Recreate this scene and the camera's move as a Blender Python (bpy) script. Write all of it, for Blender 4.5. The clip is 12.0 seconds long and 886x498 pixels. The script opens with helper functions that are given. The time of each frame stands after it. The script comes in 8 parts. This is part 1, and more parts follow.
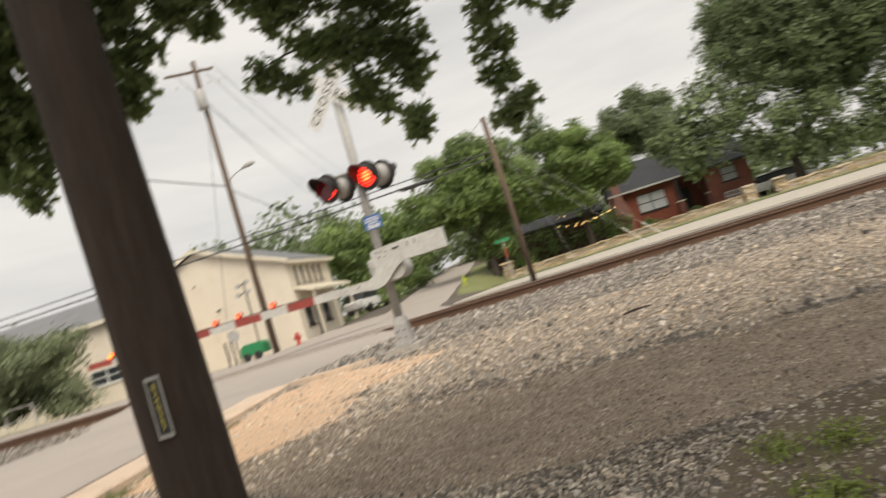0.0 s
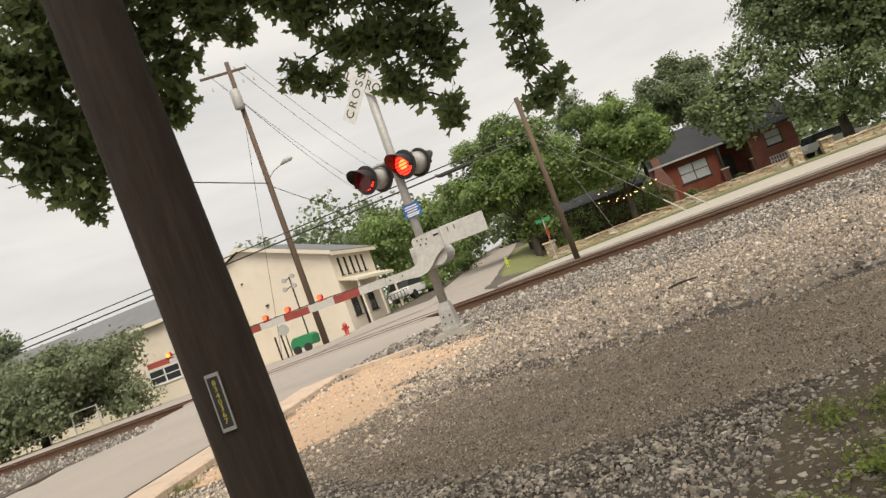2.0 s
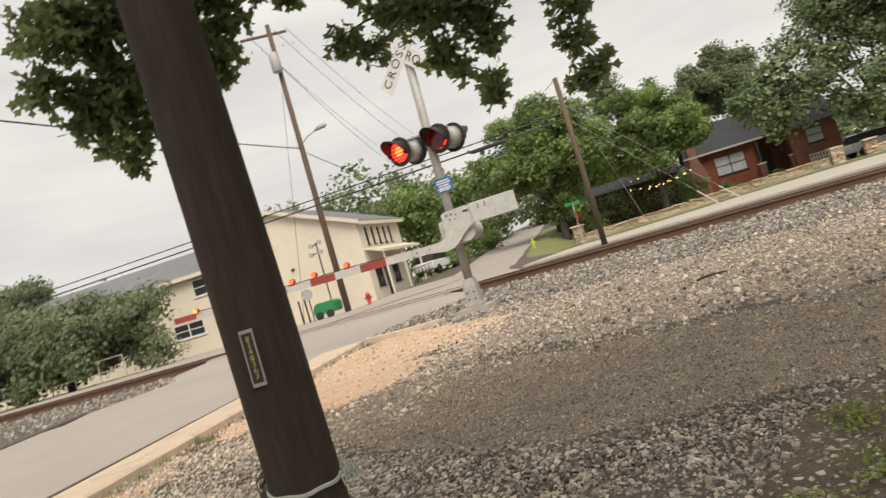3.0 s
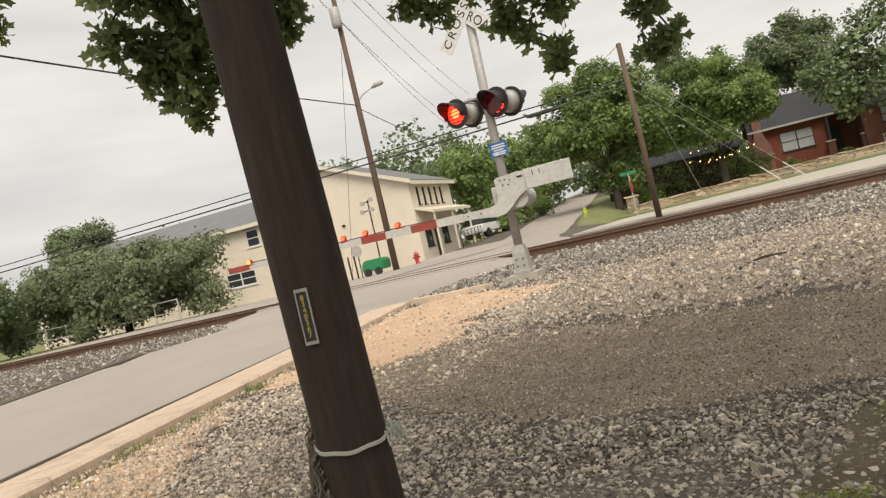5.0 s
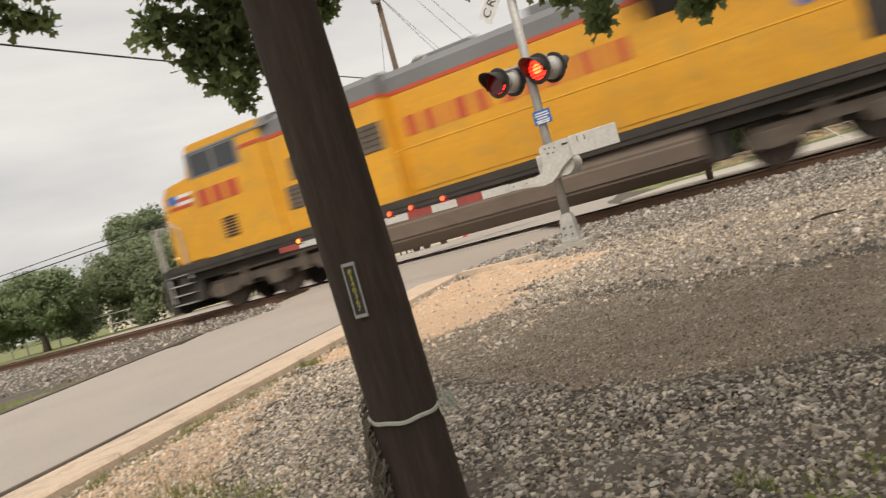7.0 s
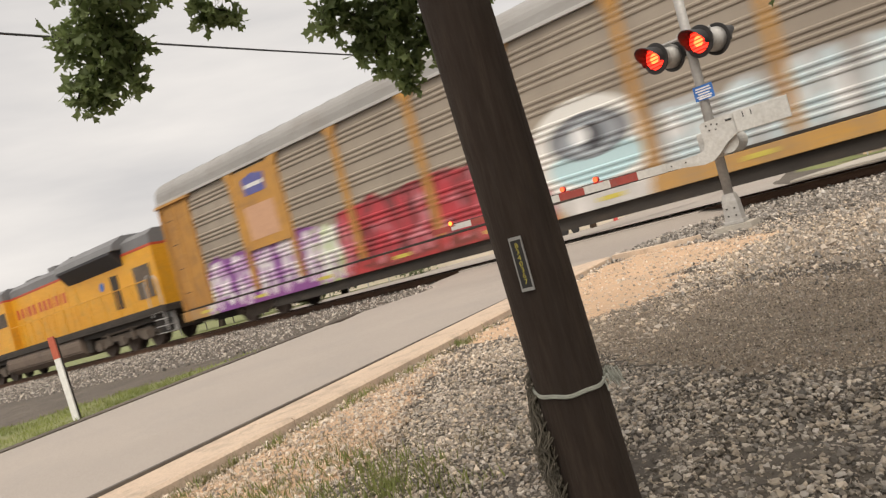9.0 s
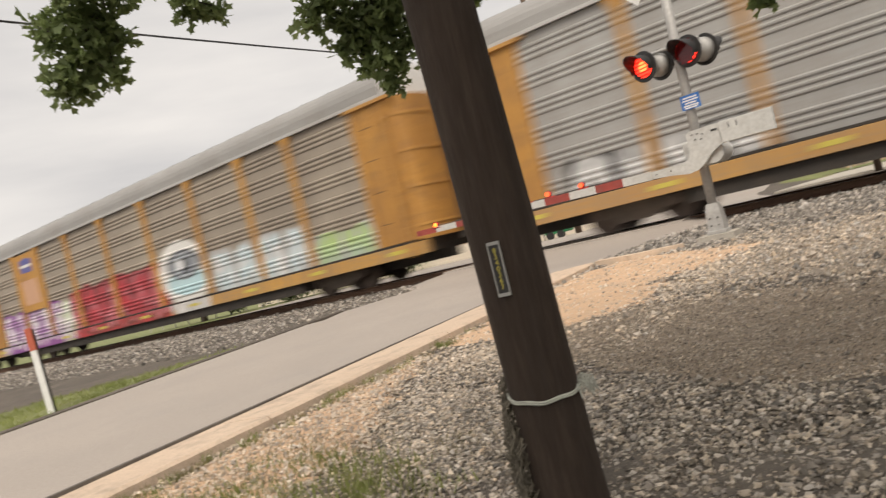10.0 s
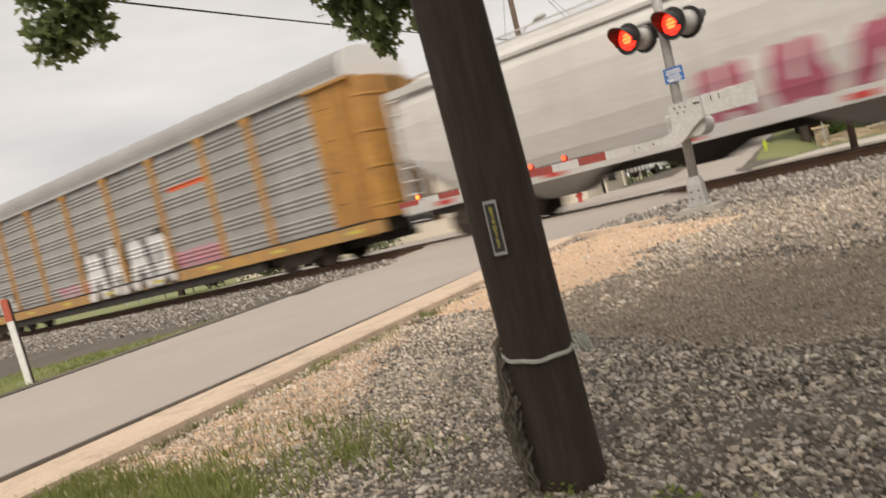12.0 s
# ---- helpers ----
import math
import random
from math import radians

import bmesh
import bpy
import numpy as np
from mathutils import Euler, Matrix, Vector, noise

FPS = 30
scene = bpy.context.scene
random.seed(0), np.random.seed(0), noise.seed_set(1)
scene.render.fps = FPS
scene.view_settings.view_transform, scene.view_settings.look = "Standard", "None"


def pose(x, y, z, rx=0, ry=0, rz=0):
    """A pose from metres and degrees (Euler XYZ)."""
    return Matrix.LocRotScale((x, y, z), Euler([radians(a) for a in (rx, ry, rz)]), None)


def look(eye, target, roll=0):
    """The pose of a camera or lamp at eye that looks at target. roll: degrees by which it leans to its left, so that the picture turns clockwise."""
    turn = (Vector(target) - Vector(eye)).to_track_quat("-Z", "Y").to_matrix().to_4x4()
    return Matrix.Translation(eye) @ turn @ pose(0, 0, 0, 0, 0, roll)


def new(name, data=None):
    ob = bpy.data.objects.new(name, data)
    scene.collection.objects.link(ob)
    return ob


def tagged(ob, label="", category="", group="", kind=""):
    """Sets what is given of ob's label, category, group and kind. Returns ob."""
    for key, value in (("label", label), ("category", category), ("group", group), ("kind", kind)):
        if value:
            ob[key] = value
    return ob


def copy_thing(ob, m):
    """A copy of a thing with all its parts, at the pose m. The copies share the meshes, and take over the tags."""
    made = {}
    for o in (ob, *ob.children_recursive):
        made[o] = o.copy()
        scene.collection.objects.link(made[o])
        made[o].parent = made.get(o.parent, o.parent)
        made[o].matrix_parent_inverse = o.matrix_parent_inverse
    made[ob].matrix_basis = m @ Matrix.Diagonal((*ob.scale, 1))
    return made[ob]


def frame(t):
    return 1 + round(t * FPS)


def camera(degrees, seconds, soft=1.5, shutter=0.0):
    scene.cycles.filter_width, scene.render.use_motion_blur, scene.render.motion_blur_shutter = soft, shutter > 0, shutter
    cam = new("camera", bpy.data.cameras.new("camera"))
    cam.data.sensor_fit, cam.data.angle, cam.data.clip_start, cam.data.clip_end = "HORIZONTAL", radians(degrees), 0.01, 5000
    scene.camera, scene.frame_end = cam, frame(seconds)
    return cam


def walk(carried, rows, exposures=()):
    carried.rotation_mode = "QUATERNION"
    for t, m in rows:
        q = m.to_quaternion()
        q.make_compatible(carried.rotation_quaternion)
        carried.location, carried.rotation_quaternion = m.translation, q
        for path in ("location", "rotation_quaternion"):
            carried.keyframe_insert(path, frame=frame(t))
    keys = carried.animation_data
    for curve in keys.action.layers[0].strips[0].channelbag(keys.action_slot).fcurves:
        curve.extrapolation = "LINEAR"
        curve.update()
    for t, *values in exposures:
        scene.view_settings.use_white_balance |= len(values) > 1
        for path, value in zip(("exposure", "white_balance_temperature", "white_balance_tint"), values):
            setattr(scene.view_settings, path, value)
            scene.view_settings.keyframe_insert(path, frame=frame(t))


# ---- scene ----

cam = camera(63.39, 12.0, soft=1.25, shutter=0.75)
PATH = [
    (0, pose(2.844, -10.024, 0.713, 92.89, 17.10, 11.75)),
    (0.5, pose(2.873, -10.057, 0.723, 94.64, 20.75, 8.15)),
    (1, pose(2.875, -10.074, 0.721, 95.32, 20.91, 10.76)),
    (1.5, pose(2.861, -10.072, 0.714, 93.99, 20.66, 13.77)),
    (2, pose(2.864, -10.075, 0.719, 92.80, 20.28, 15.41)),
    (2.5, pose(2.864, -10.085, 0.720, 92.27, 18.68, 15.98)),
    (3, pose(2.843, -10.110, 0.721, 91.51, 16.29, 17.43)),
    (5, pose(2.829, -10.110, 0.747, 89.52, 13.22, 21.45)),
    (5.5, pose(2.831, -10.106, 0.734, 89.65, 13.94, 22.78)),
    (6, pose(2.828, -10.089, 0.732, 88.96, 14.73, 23.40)),
    (6.5, pose(2.835, -10.098, 0.736, 88.57, 15.07, 23.69)),
    (8.5, pose(2.797, -10.139, 0.724, 88.96, 15.78, 35.27)),
    (9, pose(2.784, -10.166, 0.720, 90.31, 15.34, 37.42)),
    (9.5, pose(2.790, -10.162, 0.721, 90.16, 14.55, 37.68)),
    (10, pose(2.800, -10.138, 0.720, 90.10, 13.76, 36.27)),
    (10.5, pose(2.799, -10.158, 0.708, 90.50, 12.03, 33.01)),
    (11, pose(2.754, -10.194, 0.706, 92.09, 11.59, 34.13)),
    (11.5, pose(2.715, -10.203, 0.692, 90.45, 11.98, 36.06)),
    (12, pose(2.739, -10.174, 0.678, 87.76, 13.46, 34.52)),
]
walk(cam, PATH, exposures=[(0, 0.60, 7000, 10), (5, 0.60, 7000, 10), (6.5, 0.54, 7000, 10), (9, 0.57, 7000, 12), (11.5, 0.57, 7000, 12), (12, 0.53, 7000, 12)])

# ---------------------------------------------------------------- light: overcast sky, soft weak sun
SUN_ELEV, SUN_AZ = radians(52), radians(150)
world = bpy.data.worlds.new("overcast_sky")
scene.world = world
world.use_nodes = True
wn, wl = world.node_tree.nodes, world.node_tree.links
wn.clear()
w_out, w_bg, w_sky = wn.new("ShaderNodeOutputWorld"), wn.new("ShaderNodeBackground"), wn.new("ShaderNodeTexSky")
w_sky.sky_type, w_sky.sun_disc = "NISHITA", False
w_sky.sun_elevation, w_sky.sun_rotation = SUN_ELEV, SUN_AZ
w_sky.air_density, w_sky.dust_density = 1.0, 6.0
w_grey, w_mix, w_ramp, w_noise = wn.new("ShaderNodeHueSaturation"), wn.new("ShaderNodeMix"), wn.new("ShaderNodeValToRGB"), wn.new("ShaderNodeTexNoise")
w_co, w_map = wn.new("ShaderNodeTexCoord"), wn.new("ShaderNodeMapping")
w_grey.inputs["Saturation"].default_value = 0.12
w_map.inputs["Scale"].default_value = (1.0, 1.0, 5.0)
w_noise.inputs["Scale"].default_value, w_noise.inputs["Detail"].default_value, w_noise.inputs["Roughness"].default_value = 2.2, 5.0, 0.52
w_ramp.color_ramp.elements[0].position, w_ramp.color_ramp.elements[0].color = 0.30, (4.85, 4.97, 5.2, 1)
w_ramp.color_ramp.elements[1].position, w_ramp.color_ramp.elements[1].color = 0.70, (6.95, 6.95, 6.95, 1)
w_mix.data_type = "RGBA"
w_mix.inputs[0].default_value = 0.85
wl.new(w_co.outputs["Generated"], w_map.inputs["Vector"])
wl.new(w_map.outputs["Vector"], w_noise.inputs["Vector"])
wl.new(w_noise.outputs["Fac"], w_ramp.inputs["Fac"])
wl.new(w_sky.outputs["Color"], w_grey.inputs["Color"])
wl.new(w_grey.outputs["Color"], w_mix.inputs[6])
wl.new(w_ramp.outputs["Color"], w_mix.inputs[7])
wl.new(w_mix.outputs[2], w_bg.inputs["Color"])
w_bg.inputs["Strength"].default_value = 0.092
wl.new(w_bg.outputs["Background"], w_out.inputs["Surface"])
sun_data = bpy.data.lights.new("sun", "SUN")
sun_data.energy, sun_data.angle, sun_data.color = 1.9, radians(35), (1.0, 0.95, 0.87)
sun = new("sun", sun_data)
sun.matrix_world = look((0, 0, 30), (math.sin(SUN_AZ) * -20, math.cos(SUN_AZ) * -20, 30 - 25.6))

# ---------------------------------------------------------------- materials
def link(nt, a, b):
    nt.links.new(a, b)


def mth(nt, op, a, b=0.0, c=0.0):
    n = nt.nodes.new("ShaderNodeMath")
    n.operation = op
    for i, v in enumerate((a, b, c)):
        if isinstance(v, (int, float)):
            n.inputs[i].default_value = v
        else:
            nt.links.new(v, n.inputs[i])
    return n.outputs[0]


def mixc(nt, fac, a, b):
    n = nt.nodes.new("ShaderNodeMix")
    n.data_type = "RGBA"
    for i, v in ((0, fac), (6, a), (7, b)):
        if isinstance(v, (int, float)):
            n.inputs[i].default_value = v
        elif isinstance(v, tuple):
            n.inputs[i].default_value = (*v, 1) if len(v) == 3 else v
        else:
            nt.links.new(v, n.inputs[i])
    return n.outputs[2]


def noise_tex(nt, vec, scale, detail=4.0, rough=0.55, stretch=None):
    if stretch:
        m = nt.nodes.new("ShaderNodeMapping")
        m.inputs["Scale"].default_value = stretch
        nt.links.new(vec, m.inputs["Vector"])
        vec = m.outputs["Vector"]
    n = nt.nodes.new("ShaderNodeTexNoise")
    n.inputs["Scale"].default_value, n.inputs["Detail"].default_value, n.inputs["Roughness"].default_value = scale, detail, rough
    nt.links.new(vec, n.inputs["Vector"])
    return n.outputs["Fac"]


def remap(nt, v, a, b, c=0.0, d=1.0):
    n = nt.nodes.new("ShaderNodeMapRange")
    n.inputs[1].default_value, n.inputs[2].default_value, n.inputs[3].default_value, n.inputs[4].default_value = a, b, c, d
    nt.links.new(v, n.inputs[0])
    return n.outputs[0]


def base(name, rough=0.7, metal=0.0):
    m = bpy.data.materials.new(name)
    m.use_nodes = True
    nt = m.node_tree
    bs = nt.nodes["Principled BSDF"]
    bs.inputs["Roughness"].default_value, bs.inputs["Metallic"].default_value = rough, metal
    co = nt.nodes.new("ShaderNodeTexCoord").outputs["Object"]
    return m, nt, bs, co


def bump(nt, bs, height, strength, dist=0.01):
    n = nt.nodes.new("ShaderNodeBump")
    n.inputs["Strength"].default_value, n.inputs["Distance"].default_value = strength, dist
    nt.links.new(height, n.inputs["Height"])
    nt.links.new(n.outputs["Normal"], bs.inputs["Normal"])


def mat(name, c1, c2, rough=0.7, metal=0.0, big=0.6, fine=14.0, bumps=0.25, dist=0.01, dirt=None, stretch=None, island=0.0, random_ob=0.0):
    """Two colours broken up at a large and a fine scale, dirt in patches, fine relief."""
    m, nt, bs, co = base(name, rough, metal)
    n1 = remap(nt, noise_tex(nt, co, big, 3, 0.6, stretch), 0.32, 0.68)
    n2 = noise_tex(nt, co, fine, 6, 0.65, stretch)
    col = mixc(nt, n1, c1, c2)
    col = mixc(nt, remap(nt, n2, 0.3, 0.7, 0.0, 0.55), col, tuple(0.62 * (a + b) / 2 for a, b in zip(c1, c2)))
    if dirt:
        n3 = remap(nt, noise_tex(nt, co, big * 3.1, 6, 0.7, stretch), 0.50, 0.68)
        col = mixc(nt, mth(nt, "MULTIPLY", n3, dirt[3]), col, tuple(dirt[:3]))
    for amount, node, sock in ((island, "ShaderNodeNewGeometry", "Random Per Island"), (random_ob, "ShaderNodeObjectInfo", "Random")):
        if amount:
            h = nt.nodes.new("ShaderNodeHueSaturation")
            r = nt.nodes.new(node).outputs[sock]
            nt.links.new(remap(nt, r, 0, 1, 1 - amount, 1 + amount), h.inputs["Value"])
            nt.links.new(remap(nt, mth(nt, "FRACT", mth(nt, "MULTIPLY", r, 17.3)), 0, 1, 0.7, 1.25), h.inputs["Saturation"])
            nt.links.new(col, h.inputs["Color"])
            col = h.outputs["Color"]
    nt.links.new(col, bs.inputs["Base Color"])
    nt.links.new(remap(nt, n2, 0.25, 0.75, max(rough - 0.12, 0.05), min(rough + 0.12, 1.0)), bs.inputs["Roughness"])
    if bumps:
        bump(nt, bs, n2, bumps, dist)
    return m


def leaf_mat(name, c1, c2, island=0.35, thin=0.35, big=0.6):
    m, nt, bs, co = base(name, 0.55)
    r = nt.nodes.new("ShaderNodeNewGeometry").outputs["Random Per Island"]
    r = remap(nt, r, 0.0, 1.0, 0.2, 0.8)
    col = mixc(nt, r, c1, c2)
    n = remap(nt, noise_tex(nt, co, big, 3, 0.65), 0.3, 0.7, 1 - island, 1 + island)
    h = nt.nodes.new("ShaderNodeHueSaturation")
    nt.links.new(n, h.inputs["Value"])
    nt.links.new(col, h.inputs["Color"])
    nt.links.new(h.outputs["Color"], bs.inputs["Base Color"])
    tr = nt.nodes.new("ShaderNodeBsdfTranslucent")
    nt.links.new(h.outputs["Color"], tr.inputs["Color"])
    mx = nt.nodes.new("ShaderNodeMixShader")
    mx.inputs[0].default_value = thin
    nt.links.new(bs.outputs[0], mx.inputs[1])
    nt.links.new(tr.outputs[0], mx.inputs[2])
    nt.links.new(mx.outputs[0], nt.nodes["Material Output"].inputs["Surface"])
    return m


def glow_mat(name, color, strength):
    m, nt, bs, co = base(name, 0.4)
    bs.inputs["Base Color"].default_value = (*color, 1)
    bs.inputs["Emission Color"].default_value = (*color, 1)
    bs.inputs["Emission Strength"].default_value = strength
    return m


POLE_WOOD = mat("creosote_wood", (0.042, 0.025, 0.0155), (0.027, 0.0165, 0.011), 0.85, big=1.6, fine=9, bumps=0.5, dist=0.012, stretch=(5, 5, 0.55), dirt=(0.062, 0.042, 0.029, 0.5))
FAR_POLE = mat("weathered_pole_wood", (0.16, 0.11, 0.075), (0.10, 0.07, 0.05), 0.85, big=0.8, fine=8, stretch=(4, 4, 0.4), bumps=0.4)
ASPHALT = mat("worn_asphalt", (0.42, 0.368, 0.325), (0.365, 0.322, 0.286), 0.9, big=0.35, fine=60, bumps=0.35, dist=0.006, dirt=(0.31, 0.28, 0.255, 0.5))
ASPHALT_DARK = mat("dirty_joint_filler", (0.10, 0.085, 0.075), (0.16, 0.14, 0.12), 0.95, big=2.5, fine=40, bumps=0.6)
DRIVE = mat("gravelly_asphalt", (0.40, 0.315, 0.235), (0.285, 0.225, 0.168), 0.95, big=0.8, fine=110, bumps=1.0, dist=0.02, dirt=(0.30, 0.25, 0.20, 0.5))
SAND = mat("sandy_dirt", (0.68, 0.46, 0.30), (0.58, 0.39, 0.25), 0.95, big=1.0, fine=35, bumps=0.7, dist=0.015, dirt=(0.40, 0.33, 0.26, 0.5))
KERB = mat("kerb_concrete", (0.68, 0.53, 0.40), (0.60, 0.46, 0.35), 0.9, big=1.2, fine=40, bumps=0.4, dirt=(0.24, 0.20, 0.16, 0.55))
CONCRETE = mat("pale_concrete", (0.54, 0.49, 0.42), (0.46, 0.42, 0.36), 0.9, big=0.5, fine=30, bumps=0.3, dirt=(0.30, 0.28, 0.25, 0.5))
EARTH = mat("gravelly_earth", (0.095, 0.079, 0.065), (0.15, 0.126, 0.102), 0.95, big=0.7, fine=26, bumps=0.9, dist=0.02, dirt=(0.075, 0.064, 0.053, 0.7))
DUST = mat("pale_gravel_dust", (0.38, 0.318, 0.252), (0.24, 0.20, 0.16), 0.95, big=1.1, fine=60, bumps=0.9, dist=0.015, dirt=(0.22, 0.185, 0.15, 0.6))
LAWN = mat("lawn_soil", (0.16, 0.195, 0.065), (0.235, 0.24, 0.10), 0.95, big=0.3, fine=9, bumps=0.6, dist=0.03, dirt=(0.22, 0.18, 0.11, 0.5))
DRIVE_STONE = mat("driveway_pebble_stone", (0.56, 0.475, 0.38), (0.26, 0.213, 0.168), 0.9, big=6, fine=40, bumps=0.3, island=0.7)
BALLAST_STONE = mat("grey_ballast_stone", (0.455, 0.395, 0.325), (0.25, 0.214, 0.176), 0.85, big=6, fine=40, bumps=0.4, island=0.7)
TRACK_STONE = mat("dark_track_ballast_stone", (0.44, 0.395, 0.345), (0.22, 0.196, 0.17), 0.85, big=6, fine=40, bumps=0.4, island=0.75)
WARM_STONE = mat("warm_crushed_stone", (0.70, 0.59, 0.475), (0.46, 0.38, 0.30), 0.9, big=6, fine=40, bumps=0.4, island=0.5)
SOIL = mat("dark_weedy_soil", (0.105, 0.080, 0.050), (0.145, 0.112, 0.072), 0.95, big=2.2, fine=40, bumps=0.9, dist=0.015, dirt=(0.05, 0.04, 0.03, 0.5))
WEED = leaf_mat("weed_leaf", (0.13, 0.18, 0.03), (0.23, 0.27, 0.05), 0.3, 0.3, big=2.0)
GRASS = leaf_mat("grass_blade", (0.17, 0.21, 0.05), (0.26, 0.28, 0.09), 0.3, 0.3)
DRY_GRASS = leaf_mat("dry_grass_blade", (0.26, 0.22, 0.11), (0.20, 0.17, 0.09), 0.3, 0.25)
OAK_LEAF = leaf_mat("oak_leaf", (0.150, 0.203, 0.080), (0.225, 0.278, 0.110), 0.30, 0.50, big=3.0)
TREE_LEAF = leaf_mat("elm_leaf", (0.150, 0.225, 0.070), (0.225, 0.300, 0.095), 0.55, 0.35)
DARK_LEAF = leaf_mat("live_oak_leaf", (0.142, 0.192, 0.088), (0.188, 0.240, 0.110), 0.40, 0.32)
PALE_LEAF = leaf_mat("pale_live_oak_leaf", (0.150, 0.195, 0.100), (0.205, 0.250, 0.125), 0.30, 0.35)
FENCE_OAK_LEAF = leaf_mat("dusty_live_oak_leaf", (0.165, 0.200, 0.108), (0.212, 0.248, 0.132), 0.35, 0.35)
FAR_LEAF = leaf_mat("far_wood_leaf", (0.15, 0.20, 0.10), (0.19, 0.24, 0.12), 0.40, 0.3)
SHED_WOOD = mat("dark_stained_boards", (0.085, 0.050, 0.036), (0.055, 0.034, 0.026), 0.85, big=1.2, fine=10, bumps=0.4, stretch=(3, 3, 0.5), random_ob=0.2)
BARK = mat("tree_bark", (0.085, 0.066, 0.05), (0.055, 0.044, 0.036), 0.9, big=2, fine=14, bumps=0.9, dist=0.02, stretch=(3, 3, 0.6))
RUST_RAIL = mat("rusty_rail_steel", (0.16, 0.085, 0.05), (0.11, 0.062, 0.04), 0.75, 0.3, big=1.2, fine=30, bumps=0.3)
RAIL_HEAD = mat("worn_rail_head", (0.40, 0.36, 0.33), (0.32, 0.28, 0.25), 0.42, 0.7, big=2, fine=30, bumps=0.1)
TIE = mat("weathered_tie_wood", (0.13, 0.10, 0.08), (0.09, 0.07, 0.058), 0.9, big=1.4, fine=12, stretch=(3, 0.4, 3), bumps=0.6)
ALU = mat("weathered_aluminium", (0.47, 0.46, 0.44), (0.38, 0.37, 0.355), 0.6, 0.2, big=2.0, fine=20, bumps=0.1, dirt=(0.34, 0.33, 0.31, 0.5))
GATE_GREY = mat("grey_painted_steel", (0.60, 0.60, 0.575), (0.54, 0.54, 0.52), 0.55, 0.1, big=2.5, fine=22, bumps=0.12, dirt=(0.36, 0.34, 0.31, 0.5))
WHITE = mat("white_paint", (0.80, 0.80, 0.78), (0.74, 0.74, 0.72), 0.5, big=3, fine=20, bumps=0.08, dirt=(0.5, 0.48, 0.45, 0.35))
RED = mat("red_reflective_paint", (0.55, 0.055, 0.045), (0.46, 0.045, 0.04), 0.45, big=3, fine=20, bumps=0.08, dirt=(0.33, 0.06, 0.05, 0.4))
ARM_RED = mat("faded_red_reflective_band", (0.36, 0.060, 0.045), (0.27, 0.048, 0.04), 0.55, big=3, fine=20, bumps=0.1, dirt=(0.20, 0.09, 0.07, 0.6))
BLACK = mat("black_paint", (0.022, 0.021, 0.021), (0.035, 0.033, 0.032), 0.55, big=3, fine=20, bumps=0.12)
BLUE = mat("blue_sign_paint", (0.03, 0.16, 0.50), (0.03, 0.13, 0.42), 0.45, big=4, fine=20, bumps=0.05)
LIT_RED = glow_mat("lit_red_lens", (1.0, 0.022, 0.012), 3.2)
LIT_CORE = glow_mat("lit_lens_core", (1.0, 0.13, 0.035), 3.4)
LIT_ORANGE = glow_mat("lit_amber_lens", (1.0, 0.16, 0.025), 3.0)
DIM_ORANGE = glow_mat("dim_red_lens", (0.95, 0.09, 0.03), 1.5)
LIT_WARM = glow_mat("lit_warm_bulb", (1.0, 0.60, 0.20), 2.6)
CREAM = mat("cream_stucco", (0.80, 0.72, 0.60), (0.76, 0.68, 0.565), 0.9, big=0.3, fine=18, bumps=0.25, dirt=(0.56, 0.48, 0.36, 0.35))
CREAM_TRIM = mat("cream_trim_paint", (0.78, 0.71, 0.57), (0.73, 0.66, 0.53), 0.7, big=1, fine=16, bumps=0.1)
ROOF_GREY = mat("grey_shingle", (0.21, 0.215, 0.225), (0.17, 0.175, 0.185), 0.9, big=0.7, fine=20, bumps=0.4)
ROOF_DARK = mat("charcoal_shingle", (0.055, 0.058, 0.065), (0.04, 0.042, 0.048), 0.9, big=0.7, fine=20, bumps=0.5)
GLASS_DARK = mat("dark_window_glass", (0.035, 0.04, 0.045), (0.05, 0.055, 0.06), 0.12, big=1, fine=4, bumps=0.0)
GLASS_PALE = mat("curtained_window_glass", (0.55, 0.57, 0.57), (0.46, 0.48, 0.49), 0.18, big=1.2, fine=4, bumps=0.0)
BRICK = mat("red_brick_paintless", (0.27, 0.105, 0.075), (0.20, 0.078, 0.058), 0.9, big=1.2, fine=12, bumps=0.4, random_ob=0.18)
MORTAR = mat("brick_mortar", (0.27, 0.11, 0.08), (0.22, 0.09, 0.065), 0.95, big=1, fine=20, bumps=0.3)
LIMESTONE = mat("rough_limestone", (0.62, 0.50, 0.36), (0.46, 0.36, 0.26), 0.95, big=2.5, fine=12, bumps=0.7, dist=0.03, dirt=(0.25, 0.19, 0.14, 0.6), random_ob=0.3)
YELLOW = mat("locomotive_yellow", (0.76, 0.37, 0.025), (0.68, 0.32, 0.022), 0.45, big=0.7, fine=12, bumps=0.06, dirt=(0.42, 0.26, 0.06, 0.5))
RACK_YELLOW = mat("faded_railcar_yellow", (0.56, 0.29, 0.065), (0.44, 0.22, 0.06), 0.65, big=0.9, fine=14, bumps=0.1, dirt=(0.27, 0.155, 0.07, 0.75))
END_YELLOW = mat("grimy_railcar_yellow", (0.50, 0.25, 0.055), (0.37, 0.18, 0.05), 0.7, big=0.8, fine=12, bumps=0.12, dirt=(0.20, 0.11, 0.05, 0.8))
# browner than the end yellow: shade between coupled cars put into the colour
END_SHADE_BROWN = mat("shade_brown_end_steel", (0.36, 0.19, 0.07), (0.26, 0.14, 0.065), 0.75, big=0.8, fine=12, bumps=0.15, dirt=(0.16, 0.10, 0.06, 0.6))
